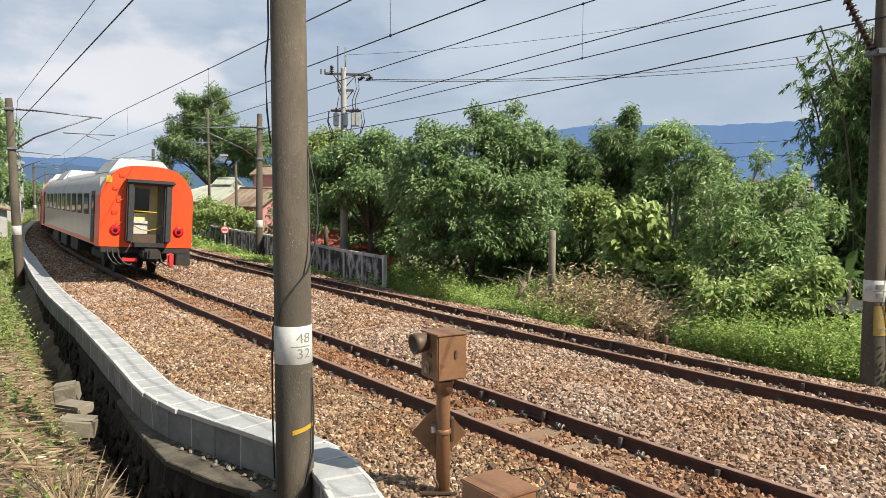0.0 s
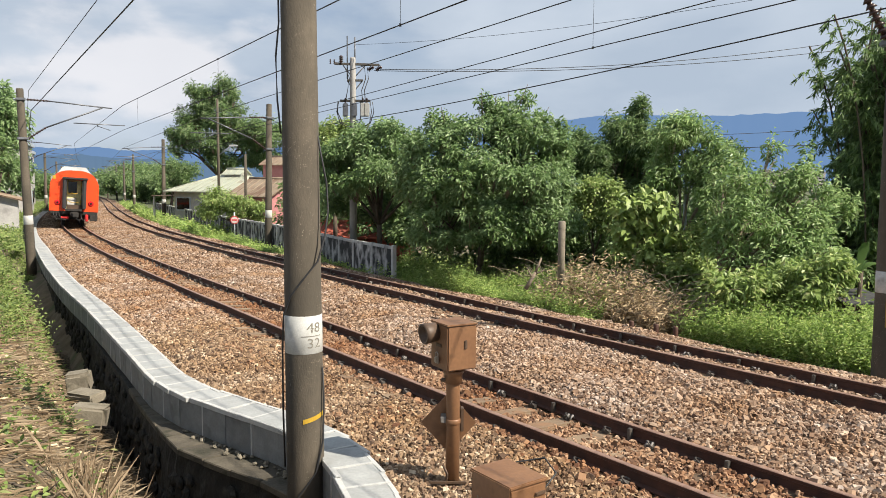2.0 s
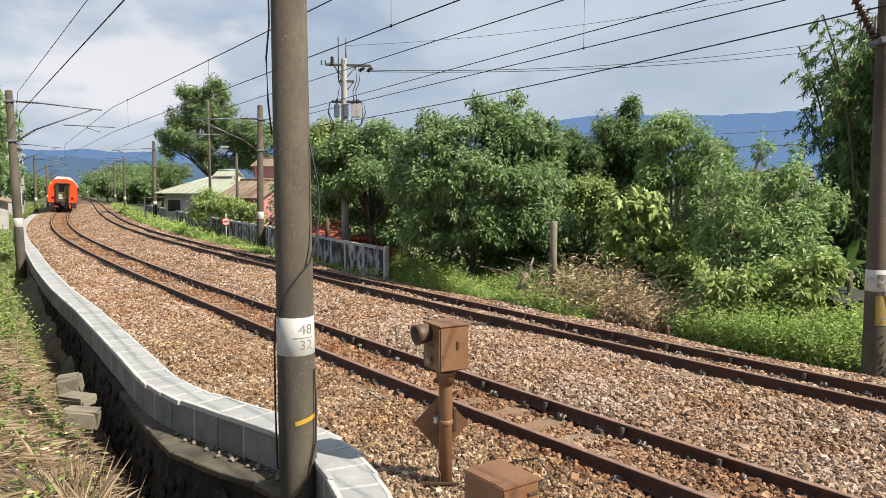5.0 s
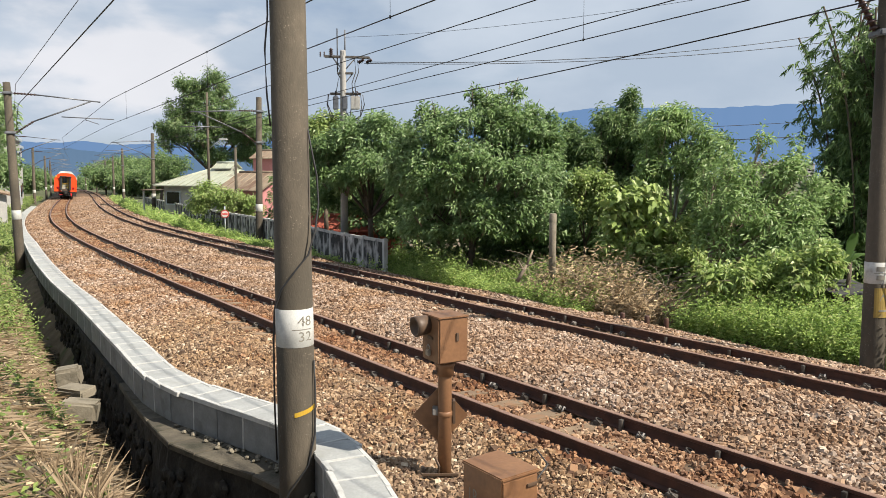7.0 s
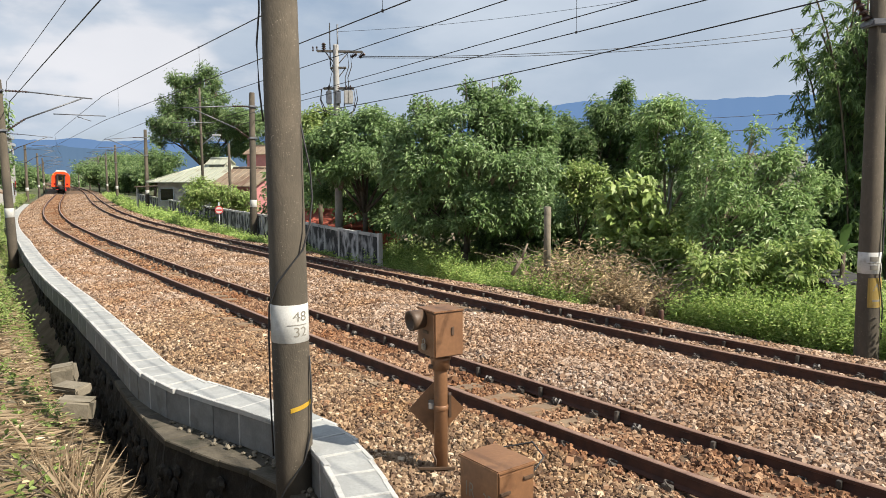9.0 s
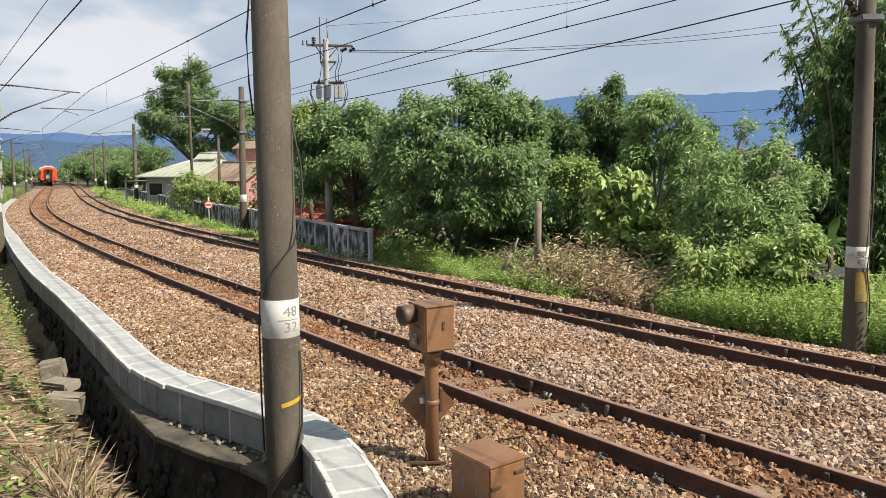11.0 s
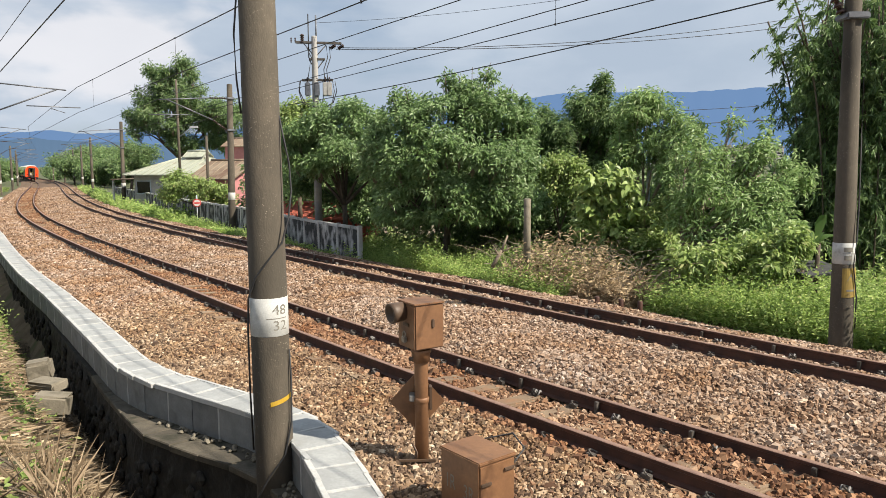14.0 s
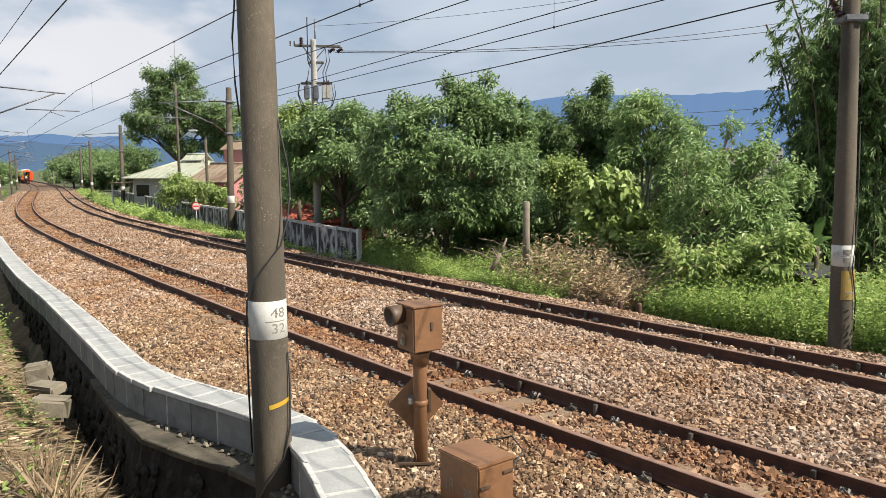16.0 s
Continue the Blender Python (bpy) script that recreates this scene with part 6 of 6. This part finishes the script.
def gable_house(name, place, w, l, eave, ridge, roof_mat, wall_mat, label, overhang=0.5, windows=()):
    h = tagged(empty(name, place), label, "house")
    part("wall", box_mesh(-w / 2, w / 2, -l / 2, l / 2, -1.2, eave), M[wall_mat], h)
    part("gable", slab([(-w / 2, eave), (w / 2, eave), (0, ridge - 0.1)], -l / 2, -l / 2 + 0.15), M[wall_mat], h)
    part("gable", slab([(-w / 2, eave), (w / 2, eave), (0, ridge - 0.1)], l / 2 - 0.15, l / 2), M[wall_mat], h)
    for sx in (-1, 1):
        n = int(l / 0.45)
        pan = slab([(0, ridge), (sx * (w / 2 + overhang), eave - overhang * (ridge - eave) / (w / 2)), (sx * (w / 2 + overhang), eave - overhang * (ridge - eave) / (w / 2) + 0.06), (0, ridge + 0.06)], -l / 2 - overhang, l / 2 + overhang)
        r = part("roof", pan, M[roof_mat], h, "ribbed metal roof")
        for k in range(n + 1):
            y = -l / 2 - overhang + k * (l + 2 * overhang) / n
            bm = bmesh.new()
            add_rod(bm, (0, y, ridge + 0.07), (sx * (w / 2 + overhang), y, eave - overhang * (ridge - eave) / (w / 2) + 0.07), 0.03, None, 4)
            part("roof_rib", bm, M[roof_mat], r)
    part("ridge_cap", rod_mesh((0, -l / 2 - overhang, ridge + 0.07), (0, l / 2 + overhang, ridge + 0.07), 0.10), M[roof_mat], h)
    for x, y, z, ww, hh in windows:
        wn = part("window", box_mesh(x - 0.05, x + 0.05, y - ww / 2, y + ww / 2, z, z + hh, 0.01), M["lamp_post"], h)
        part("pane", box_mesh(x - 0.06, x + 0.06, y - ww / 2 + 0.08, y + ww / 2 - 0.08, z + 0.08, z + hh - 0.08), M["dark_glass"], wn)
    return h


def hip_house(place, w, l, eave, ridge, inset, label):
    """Low house under a hipped metal roof, with an open veranda on its short side."""
    h = tagged(empty("house", place), label, "house")
    part("wall", box_mesh(-w / 2, w / 2, -l / 2, l / 2, -1.2, eave), M["plaster"], h)
    o = 0.6
    a = [(-w / 2 - o, -l / 2 - o), (w / 2 + o, -l / 2 - o), (w / 2 + o, l / 2 + o), (-w / 2 - o, l / 2 + o)]
    e = eave - 0.2
    v = [(x, y, e) for x, y in a] + [(0, -l / 2 + inset, ridge), (0, l / 2 - inset, ridge)]
    v += [(x, y, z - 0.07) for x, y, z in v]
    top = [[0, 1, 4], [1, 2, 5, 4], [2, 3, 5], [3, 0, 4, 5]]
    f = top + [[k + 6 for k in q[::-1]] for q in top] + [[k, k + 6, (k + 1) % 4 + 6, (k + 1) % 4] for k in range(4)]
    r = link_mesh("roof", v, f, M["tin_roof"], h, label="pale green ribbed metal roof")
    for sx in (-1, 1):
        n = int((l + 2 * o) / 0.6)
        for k in range(1, n):
            y = -l / 2 - o + k * (l + 2 * o) / n
            u = min(1.0, (y + l / 2 + o) / (inset + o), (l / 2 + o - y) / (inset + o))
            bm = bmesh.new()
            add_rod(bm, (sx * (w / 2 + o), y, e + 0.03), (sx * (w / 2 + o) * (1 - u), y, e + (ridge - e) * u + 0.03), 0.025, None, 4)
            part("roof_rib", bm, M["tin_roof"], r)
    part("ridge_cap", rod_mesh(v[4], v[5], 0.09), M["tin_roof"], h)
    for c, k in ((0, 4), (1, 4), (2, 5), (3, 5)):
        part("hip_cap", rod_mesh(v[c], v[k], 0.06), M["tin_roof"], h)
    for y in (-2.4, 0.2, 2.6):
        wn = part("window", box_mesh(-w / 2 - 0.05, -w / 2 + 0.05, y - 0.7, y + 0.7, 0.9, 2.0, 0.01), M["lamp_post"], h)
        part("pane", box_mesh(-w / 2 - 0.06, -w / 2 + 0.06, y - 0.6, y + 0.6, 1.0, 1.9), M["dark_glass"], wn)
    # No opening is cut: a flat dark panel paints the shade inside the doorway.
    part("doorway", box_mesh(-1.4, 1.0, l / 2 - 0.05, l / 2 + 0.03, 0.0, 2.0), M["tarp"], h, "dark panel for the shade inside an open doorway")
    part("awning", box_mesh(-w / 2 - 0.5, w / 2, l / 2, l / 2 + 1.9, eave - 0.62, eave - 0.55, 0.01), M["rust_roof"], h, "flat metal awning")
    for x in (-w / 2 - 0.3, -0.5, w / 2 - 0.3):
        part("awning_post", box_mesh(x - 0.06, x + 0.06, l / 2 + 1.7, l / 2 + 1.82, -1.2, eave - 0.62), M["white"], h, "white veranda post")
    return h


hip_house(pose(-17.9, 61.5, -0.6, 0, 0, 70), 6.0, 7.0, 2.65, 3.85, 2.6, "low house with pale green hipped metal roof")
gable_house("house", pose(-12.5, 52, -0.5, 0, 0, 62), 4.0, 3.2, 2.3, 3.3, "rust_roof", "pink_wall", "small shed-like house with rusty metal roof", 0.4, ((-2.0, 0, 0.9, 1.2, 0.8),))
gable_house("roof_monitor_hut", pose(-17.6, 61.4, 2.85, 0, 0, 70), 1.1, 1.5, 0.42, 0.75, "tin_roof", "plaster", "small raised monitor on the pale green roof", 0.2)
gable_house("house", pose(-14.0, 64, -0.5, 0, 0, 75), 3.0, 3.0, 4.6, 5.2, "rust_roof", "pink_wall", "narrow pink-walled house behind the low roofs", 0.25)
gable_house("red_shed", pose(-3.6, 31.5, -0.6, 0, 0, 80), 2.6, 3.6, 1.1, 1.5, "brick_red", "brick_red", "low red shed behind the trees", 0.3)
gable_house("white_shed", pose(-28.0, 44, -0.4, 0, 0, 30), 4.2, 6.0, 1.9, 2.5, "rust_roof", "plaster", "white-walled shed with rusty roof", 0.3)


def town_house(x, y, w, l, storeys, turn, label):
    h = tagged(empty("town_house", pose(x, y, -0.4, 0, 0, turn)), label, "house")
    top = storeys * 3.0
    part("wall", box_mesh(-w / 2, w / 2, -l / 2, l / 2, -1, top), M["plaster"], h)
    part("roof", box_mesh(-w / 2 - 0.2, w / 2 + 0.2, -l / 2 - 0.2, l / 2 + 0.2, top, top + 0.35, 0.03), M["lamp_post"], h)
    for k in range(storeys):
        for y0 in (-l / 4, l / 4):
            for x0 in (-w / 2, w / 2):
                wn = part("window", box_mesh(x0 - 0.06, x0 + 0.06, y0 - 0.7, y0 + 0.7, k * 3 + 0.9, k * 3 + 2.2, 0.01), M["lamp_post"], h)
                part("pane", box_mesh(x0 - 0.08, x0 + 0.08, y0 - 0.6, y0 + 0.6, k * 3 + 1.0, k * 3 + 2.1), M["dark_glass"], wn)
        wn = part("window", box_mesh(-0.9, 0.9, -l / 2 - 0.06, -l / 2 + 0.06, k * 3 + 0.9, k * 3 + 2.2, 0.01), M["lamp_post"], h)
        part("pane", box_mesh(-0.8, 0.8, -l / 2 - 0.08, -l / 2 + 0.08, k * 3 + 1.0, k * 3 + 2.1), M["dark_glass"], wn)
    return h


town_house(-39.5, 66, 4.0, 6.0, 2, 25, "two-storey white house beside the line")
town_house(-50, 84, 5.0, 7.0, 2, 25, "white two-storey house further along the line")


def no_entry_sign():
    p = P(30.5, 6.75, -0.4)
    s = tagged(empty("round_sign", pose(p.x, p.y, p.z, 0, 0, 16)), "round red and white prohibition sign on a post", "sign")
    part("post", lathe([(0.03, 0), (0.03, 1.6)], 10), M["lamp_post"], s)
    for r, y, m in ((0.21, -0.04, "red_paint"), (0.17, -0.055, "white")):
        bm = lathe([(r, 0), (r, 0.012)], 28)
        bmesh.ops.transform(bm, matrix=pose(0, y, 1.2, 90, 0, 0), verts=bm.verts)
        part("disc", bm, M[m], s)
    part("bar", box_mesh(-0.14, 0.14, -0.075, -0.068, 1.165, 1.235), M["red_paint"], s)


no_entry_sign()


def street_lamp():
    l = tagged(empty("street_lamp", pose(6.38, 20.6, -0.9)), "slender grey street lamp among the trees", "street lamp")
    part("post", lathe([(0.065, 0), (0.06, 0.8), (0.045, 4.2), (0.04, 4.3)], 14), M["lamp_post"], l)
    part("arm", sweep([(0, 0, 4.3), (0.02, -0.05, 4.4), (0.1, -0.15, 4.43)], 0.025, 8), M["lamp_post"], l)
    part("lamp_head", box_mesh(0.0, 0.28, -0.26, -0.12, 4.40, 4.46, 0.02), M["white"], l, "flat pale lamp head")


street_lamp()


def stub_post(x, y, z0, z1, r, label, material="concrete_pole"):
    ob = part("concrete_post", lathe([(r, 0), (r, z1 - z0 - 0.02), (r * 0.8, z1 - z0)], 12), M[material], None)
    ob.matrix_basis = pose(x, y, z0)
    tagged(ob, label, "post")


stub_post(2.60, 17.7, -0.5, 1.78, 0.085, "short weathered concrete post in the weeds", "stone")
for x, y in ((3.55, 14.6), (3.95, 14.3), (4.25, 14.05)):
    stub_post(x, y, -0.5, -0.02, 0.05, "stub of an old dark post by the ballast", "rail_side")


def plain_pole(x, y, top, label, lamp=False):
    p = tagged(empty("utility_pole", pose(x, y, -0.8)), label, "pole", "utility poles")
    part("shaft", lathe([(0.115, 0), (0.08, top + 0.8)], 12), M["concrete_pole"], p)
    if lamp:
        part("lamp_arm", rod_mesh((0.1, 0, 5.4), (1.0, -0.3, 6.0), 0.04), M["lamp_post"], p)
        part("lamp_head", box_mesh(0.9, 1.5, -0.42, -0.2, 5.98, 6.1, 0.03), M["white"], p, "pale lamp head")


plain_pole(-17.1, 55, 8.6, "weathered grey utility pole with street lamp arm", True)
plain_pole(-13.2, 48, 4.4, "short weathered grey utility pole")


def banana_plant(x, y, z):
    rng = np.random.default_rng(77)
    t = tagged(empty("banana_plant", pose(x, y, z)), "banana plant with long torn green leaves", "banana plant")
    part("stem", rod_mesh((0, 0, -0.3), (0.05, 0, 1.3), 0.06, 0.04), M["bark"], t)
    for a, lift, reach, length in ((-75, 1.45, 0.22, 0.85), (8, 0.75, 0.75, 0.95), (60, 0.9, 0.5, 0.8), (170, 0.8, 0.6, 0.75)):
        v, f = [], []
        n = 12
        for k in range(n + 1):
            u = k / n
            c = Vector((math.cos(radians(a)) * u * length * reach, math.sin(radians(a)) * u * length * reach, 1.25 + lift * u * length - 0.75 * u * u * length))
            w = 0.13 * math.sin(math.pi * min(1, u * 0.9 + 0.08)) + rng.uniform(-0.015, 0.015)
            side = Vector((-math.sin(radians(a)), math.cos(radians(a)), 0.0))
            v += [c - side * w + Vector((0, 0, 0.05)), c, c + side * w + Vector((0, 0, 0.05))]
        for k in range(n):
            for j in (0, 1):
                f.append([3 * k + j, 3 * k + j + 1, 3 * k + j + 4, 3 * k + j + 3])
        link_mesh("leaf", [tuple(q) for q in v], f, M["banana"], t, True)


banana_plant(8.15, 15.0, -0.35)


def sheet_roof():
    t = tagged(empty("lean_to_shed", pose(8.1, 15.2, -0.5, 0, 0, 15)), "small lean-to with dark sheet roof under the trees", "shed")
    part("roof", box_mesh(-0.6, 0.6, -0.5, 0.5, 0.92, 0.96, 0.01, pose(0, 0, 0, 8, 0, 0)), M["tarp"], t, "dark sheet roof")
    for x in (-0.5, 0.5):
        for y in (-0.4, 0.4):
            part("post", rod_mesh((x, y, -0.2), (x, y, 0.95), 0.03), M["bark"], t)


sheet_roof()


def broken_branch():
    bm = bmesh.new()
    add_rod(bm, (0, 0, 0), (0.22, 0.05, 0.38), 0.05, 0.035, 7)
    add_rod(bm, (0.22, 0.05, 0.38), (0.36, 0.08, 0.72), 0.035, 0.02, 7)
    add_rod(bm, (0.15, 0.03, 0.25), (0.02, 0.0, 0.5), 0.025, 0.012, 6)
    add_rod(bm, (0.2, 0.04, 0.33), (0.42, 0.0, 0.45), 0.02, 0.01, 6)
    ob = part("broken_branch", bm, M["pale_bark"], None)
    ob.matrix_basis = pose(1.7, 17.0, 0.25)
    tagged(ob, "pale broken branch stump among the weeds", "branch")


broken_branch()


def power_pole():
    p = tagged(empty("power_pole", pose(-3.55, 27.0, -0.6)), "grey concrete power pole with crossarms and transformers", "power pole")
    part("shaft", lathe([(0.15, 0), (0.10, 7.6), (0.095, 7.65)], 16), M["plaster"], p)
    part("mast", rod_mesh((0.07, 0, 7.3), (0.07, 0, 8.35), 0.028), M["arm"], p)
    part("mast", rod_mesh((-0.20, 0, 6.9), (-0.20, 0, 8.4), 0.02), M["wire"], p)
    part("crossarm", box_mesh(-0.85, 0.75, -0.05, 0.05, 7.38, 7.46, 0.01, pose(0, 0, 0, 0, 1.5, 0)), M["clip"], p)
    part("crossarm", box_mesh(-0.20, 0.36, -0.06, 0.06, 6.82, 6.89, 0.01), M["clip"], p)
    part("crossarm", box_mesh(-0.46, 0.62, -0.06, 0.06, 6.10, 6.18, 0.01), M["clip"], p)
    for x0, z0, x1, z1 in ((-0.35, 7.38, 0, 6.95), (0.42, 7.36, 0, 6.9), (-0.2, 6.85, 0.02, 6.5), (0.34, 6.85, 0.02, 6.45)):
        part("brace", rod_mesh((x0, 0, z0), (x1, 0, z1), 0.018), M["clip"], p)
    for x, z in ((-0.80, 7.48), (-0.66, 7.48)):
        part("insulator", insulator_mesh((x, 0, z - 0.05), (x, 0, z + 0.12), 0.035, 3), M["insulator"], p, "dark insulator")
    part("insulator", insulator_mesh((-0.42, 0, 7.42), (-0.42, 0, 7.72), 0.085, 4), M["insulator"], p, "dark insulator")
    for x in (0.62, 0.90):
        part("insulator", insulator_mesh((x - 0.08, 0, 7.22), (x + 0.12, 0, 7.34), 0.085, 4), M["insulator"], p, "dark insulator")
    for x in (-0.26, 0.06, 0.36, 0.50):
        part("transformer", box_mesh(x - 0.09, x + 0.09, -0.16, 0.02, 5.58, 6.06, 0.03), M["arm"] if x < 0.2 else M["plaster"], p, "small grey transformer")
        part("bushing", insulator_mesh((x, -0.06, 6.04), (x, -0.06, 6.24), 0.04, 3), M["insulator"], p)
    for x, e in ((-0.52, -0.1), (-0.50, 0.12), (0.70, 0.22), (0.62, 0.34), (0.28, 0.1)):
        part("cable", sweep([(x, -0.1, 6.1), (x * 1.08, -0.1, 5.75), (x * 0.8 + e * 0.3, -0.1, 5.35), (e, -0.1, 5.15), (e * 0.4, -0.1, 5.45)], 0.018, 6), M["black"], p, "black cable loop")
    for x in (0.30, 0.40):
        part("cable", sweep([(x + 0.12, -0.05, 7.3), (x + 0.16, -0.08, 6.9), (x + 0.02, -0.08, 6.5), (x + 0.05, -0.08, 6.1), (x, -0.1, 5.7)], 0.016, 6), M["black"], p, "black cable loop")
    part("cable", sweep([(-0.28, -0.05, 7.3), (-0.1, -0.1, 6.9), (-0.18, -0.1, 6.5), (-0.25, -0.1, 6.1)], 0.014, 6), M["black"], p, "black cable loop")


power_pole()


def span(name, label, a, b, sag, r=0.012):
    a, b = Vector(a), Vector(b)
    pts = [a.lerp(b, k / 24) - Vector((0, 0, sag * 4 * (k / 24) * (1 - k / 24))) for k in range(25)]
    tagged(part(name, sweep(pts, r, 5), M["wire"], None), label, "wire", "power lines")


span("power_line", "dark sagging power line from the power pole", (-2.6, 27, 6.65), (24, 34, 10.3), 0.75)
span("power_line", "dark sagging power line from the power pole", (-2.8, 27, 6.60), (24, 32, 9.5), 0.65)
span("power_line", "thin power line from the pole top", (-3.49, 27, 7.50), (8.1, 18.6, 7.25), 0.22, 0.006)
span("power_line", "thin power line among the trees", (4, 26, 4.2), (22, 27, 5.4), 0.2, 0.009)
span("power_line", "dark power line among the trees", (4.5, 26, 3.8), (22, 27, 4.8), 0.2, 0.013)

# ---- the distance ----
tree((-23.5, 76.5, -1), [(-25.19, 76.0, 10.93, 1.49, 1.49), (-22.92, 76.0, 11.37, 1.26, 1.37), (-26.54, 76.0, 9.14, 1.15, 1.03), (-22.71, 76.0, 8.99, 2.29, 1.95), (-24.73, 76.0, 7.31, 2.75, 1.95), (-19.64, 76.0, 7.32, 2.41, 1.60), (-27.32, 76.0, 6.12, 1.26, 1.15), (-21.66, 76.0, 5.91, 3.44, 1.83), (-28.13, 76.0, 7.30, 0.92, 0.69)], 4300, 12, 0.27, "leaf_bamboo", "tall dark tree behind the house", 0.3, 0.55, 0.45, seed=21)
tree((-18, 80, -1), [(-18, 80, 6.0, 3.2, 2.8), (-14.5, 79, 5.5, 2.6, 2.6)], 1000, 11, 0.34, "leaf_bamboo", "dark green tree behind the house", 0.28, 0.6, 0.3, seed=22)
tree((-26.4, 70, -0.8), [(-26.0, 70, 3.9, 1.1, 0.9), (-25.0, 70, 3.2, 1.5, 1.2)], 460, 10, 0.28, "leaf_bamboo", "bushy tree by the line", 0.2, 0.5, 0.3, seed=23)
tree((-12.3, 43, -0.5), [(-13.2, 43, 1.5, 1.0, 0.6), (-12.1, 43, 1.15, 0.9, 0.6), (-11.1, 43, 0.8, 0.8, 0.5), (-13.8, 43, 1.0, 0.8, 0.6)], 620, 11, 0.19, "leaf_mid", "light green bush over the fence", 0.07, 0.28, 0.2, name="bush", seed=24, category="bush")
for k, (x, y, z, w, h) in enumerate(((-71, 172, 3.4, 8, 2.3), (-77, 190, 3.8, 8, 2.3), (-85, 215, 4.0, 8, 2.4), (-68, 160, 3.0, 7, 2.3), (-61, 148, 2.4, 6.5, 2.2), (-52, 132, 1.6, 5, 1.9))):
    tree((x, y, -1.5), [(x, y, z, w, h), (x + w * 0.5, y, z - 0.8, w * 0.6, h * 0.8), (x - w * 0.5, y, z - 0.6, w * 0.6, h * 0.8)], 2400, 11, 0.42, "leaf_bamboo", "spreading tree in the distant woods", 0.3, 1.0, 0.1, seed=90 + k, narrow=0.5)
for k, (x, y, z, w, h) in enumerate(((-27.9, 46, 4.9, 1.7, 3.0), (-31.5, 52, 4.5, 2.0, 3.0), (-46, 76, 3.5, 2.0, 2.4))):
    tree((x, y, -0.5), [(x, y, z, w, h), (x - 1.2, y + 0.5, z - 1.2, w * 0.8, h * 0.7)], 620, 11, 0.34, "leaf_dark", "green tree beside the houses of the line", 0.15, 0.42, 0.35, seed=100 + k)


for k, (x, y, z, w, h) in enumerate(((-59, 98, 1.6, 3.0, 2.2), (-79, 140, 1.6, 4.5, 2.4), (-98, 178, 1.6, 5.5, 2.8), (-120, 215, 1.2, 7.0, 3.2), (-108, 240, 1.0, 8.0, 3.5))):
    tree((x, y, -1.5), [(x, y, z, w, h), (x + w * 0.5, y, z - 0.6, w * 0.6, h * 0.8), (x - w * 0.5, y, z - 0.5, w * 0.6, h * 0.8)], 700, 10, 0.5, "leaf_bamboo", "green tree far along the line", 0.3, 0.8, 0.2, seed=120 + k, narrow=0.5)


def far_block(x, y, w, h):
    t = tagged(empty("apartment_block", pose(x, y, -12)), "pale apartment block in the far town", "building", "far town")
    part("wall", box_mesh(-w / 2, w / 2, -6, 6, 0, h, 0.1), M["pink_wall"] if int(x) % 2 else M["plaster"], t)
    part("roof", box_mesh(-w / 2 - 0.5, w / 2 + 0.5, -6.5, 6.5, h, h + 1, 0.1), M["plaster"], t)
    for k in range(int(h / 4) - 2):
        part("window_band", box_mesh(-w / 2 + 1, w / 2 - 1, -6.1, -5.9, 6 + k * 4, 8 + k * 4), M["dark_glass"], t)


for k, (dx, w, h) in enumerate(((0, 9, 32), (12, 8, 30), (24, 10, 33), (37, 8, 31), (50, 11, 34), (64, 9, 30))):
    far_block(372 + dx, 900, w, h)


def ridge(name, label, radius, a0, a1, heights, material, seed, rough):
    """A far mountain ridge: heights at even bearings, from left to right."""
    rng = np.random.default_rng(seed)
    n = 700
    a = np.radians(np.linspace(a0, a1, n))
    h = np.interp(np.linspace(0, 1, n), np.linspace(0, 1, len(heights)), heights)
    for cells, amp in ((14, 1.4), (31, 0.9), (70, 0.5), (160, 0.3), (330, 0.15)):
        h = h + rough * amp * np.interp(np.linspace(0, 1, n), np.linspace(0, 1, cells), rng.uniform(-1, 1, cells))
    rows = []
    for u in (0.0, 0.35, 0.7, 1.0):
        r = radius * (1 + 0.5 * u)
        rows.append(np.stack([np.sin(a) * r, np.cos(a) * r, -40 + (h * (1 + 0.5 * u) + 40) * u ** 0.8], -1))
    rows.append(np.stack([np.sin(a) * radius * 1.7, np.cos(a) * radius * 1.7, 0 * a - 60], -1))
    v = np.concatenate(rows)
    i = (np.arange(4)[:, None] * n + np.arange(n - 1)[None]).ravel()
    f = np.stack([i, i + 1, i + 1 + n, i + n], -1)
    tagged(link_mesh(name, v, f, M[material], None, True), label, "mountains", kind="structure")


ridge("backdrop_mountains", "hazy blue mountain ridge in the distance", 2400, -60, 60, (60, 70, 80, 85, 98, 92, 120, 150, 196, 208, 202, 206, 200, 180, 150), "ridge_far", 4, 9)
ridge("backdrop_hills", "haze-blue wooded hills in the distance", 1700, -48, 2, (30, 40, 46, 52, 44, 30, 20, 10), "ridge_near", 6, 3)


# ---- what moves ----
def motions():
    for n, c in enumerate(coaches):
        walk(c, [(t, coach_pose(rear_s(t), n)) for t in TRAIN_T])


motions()
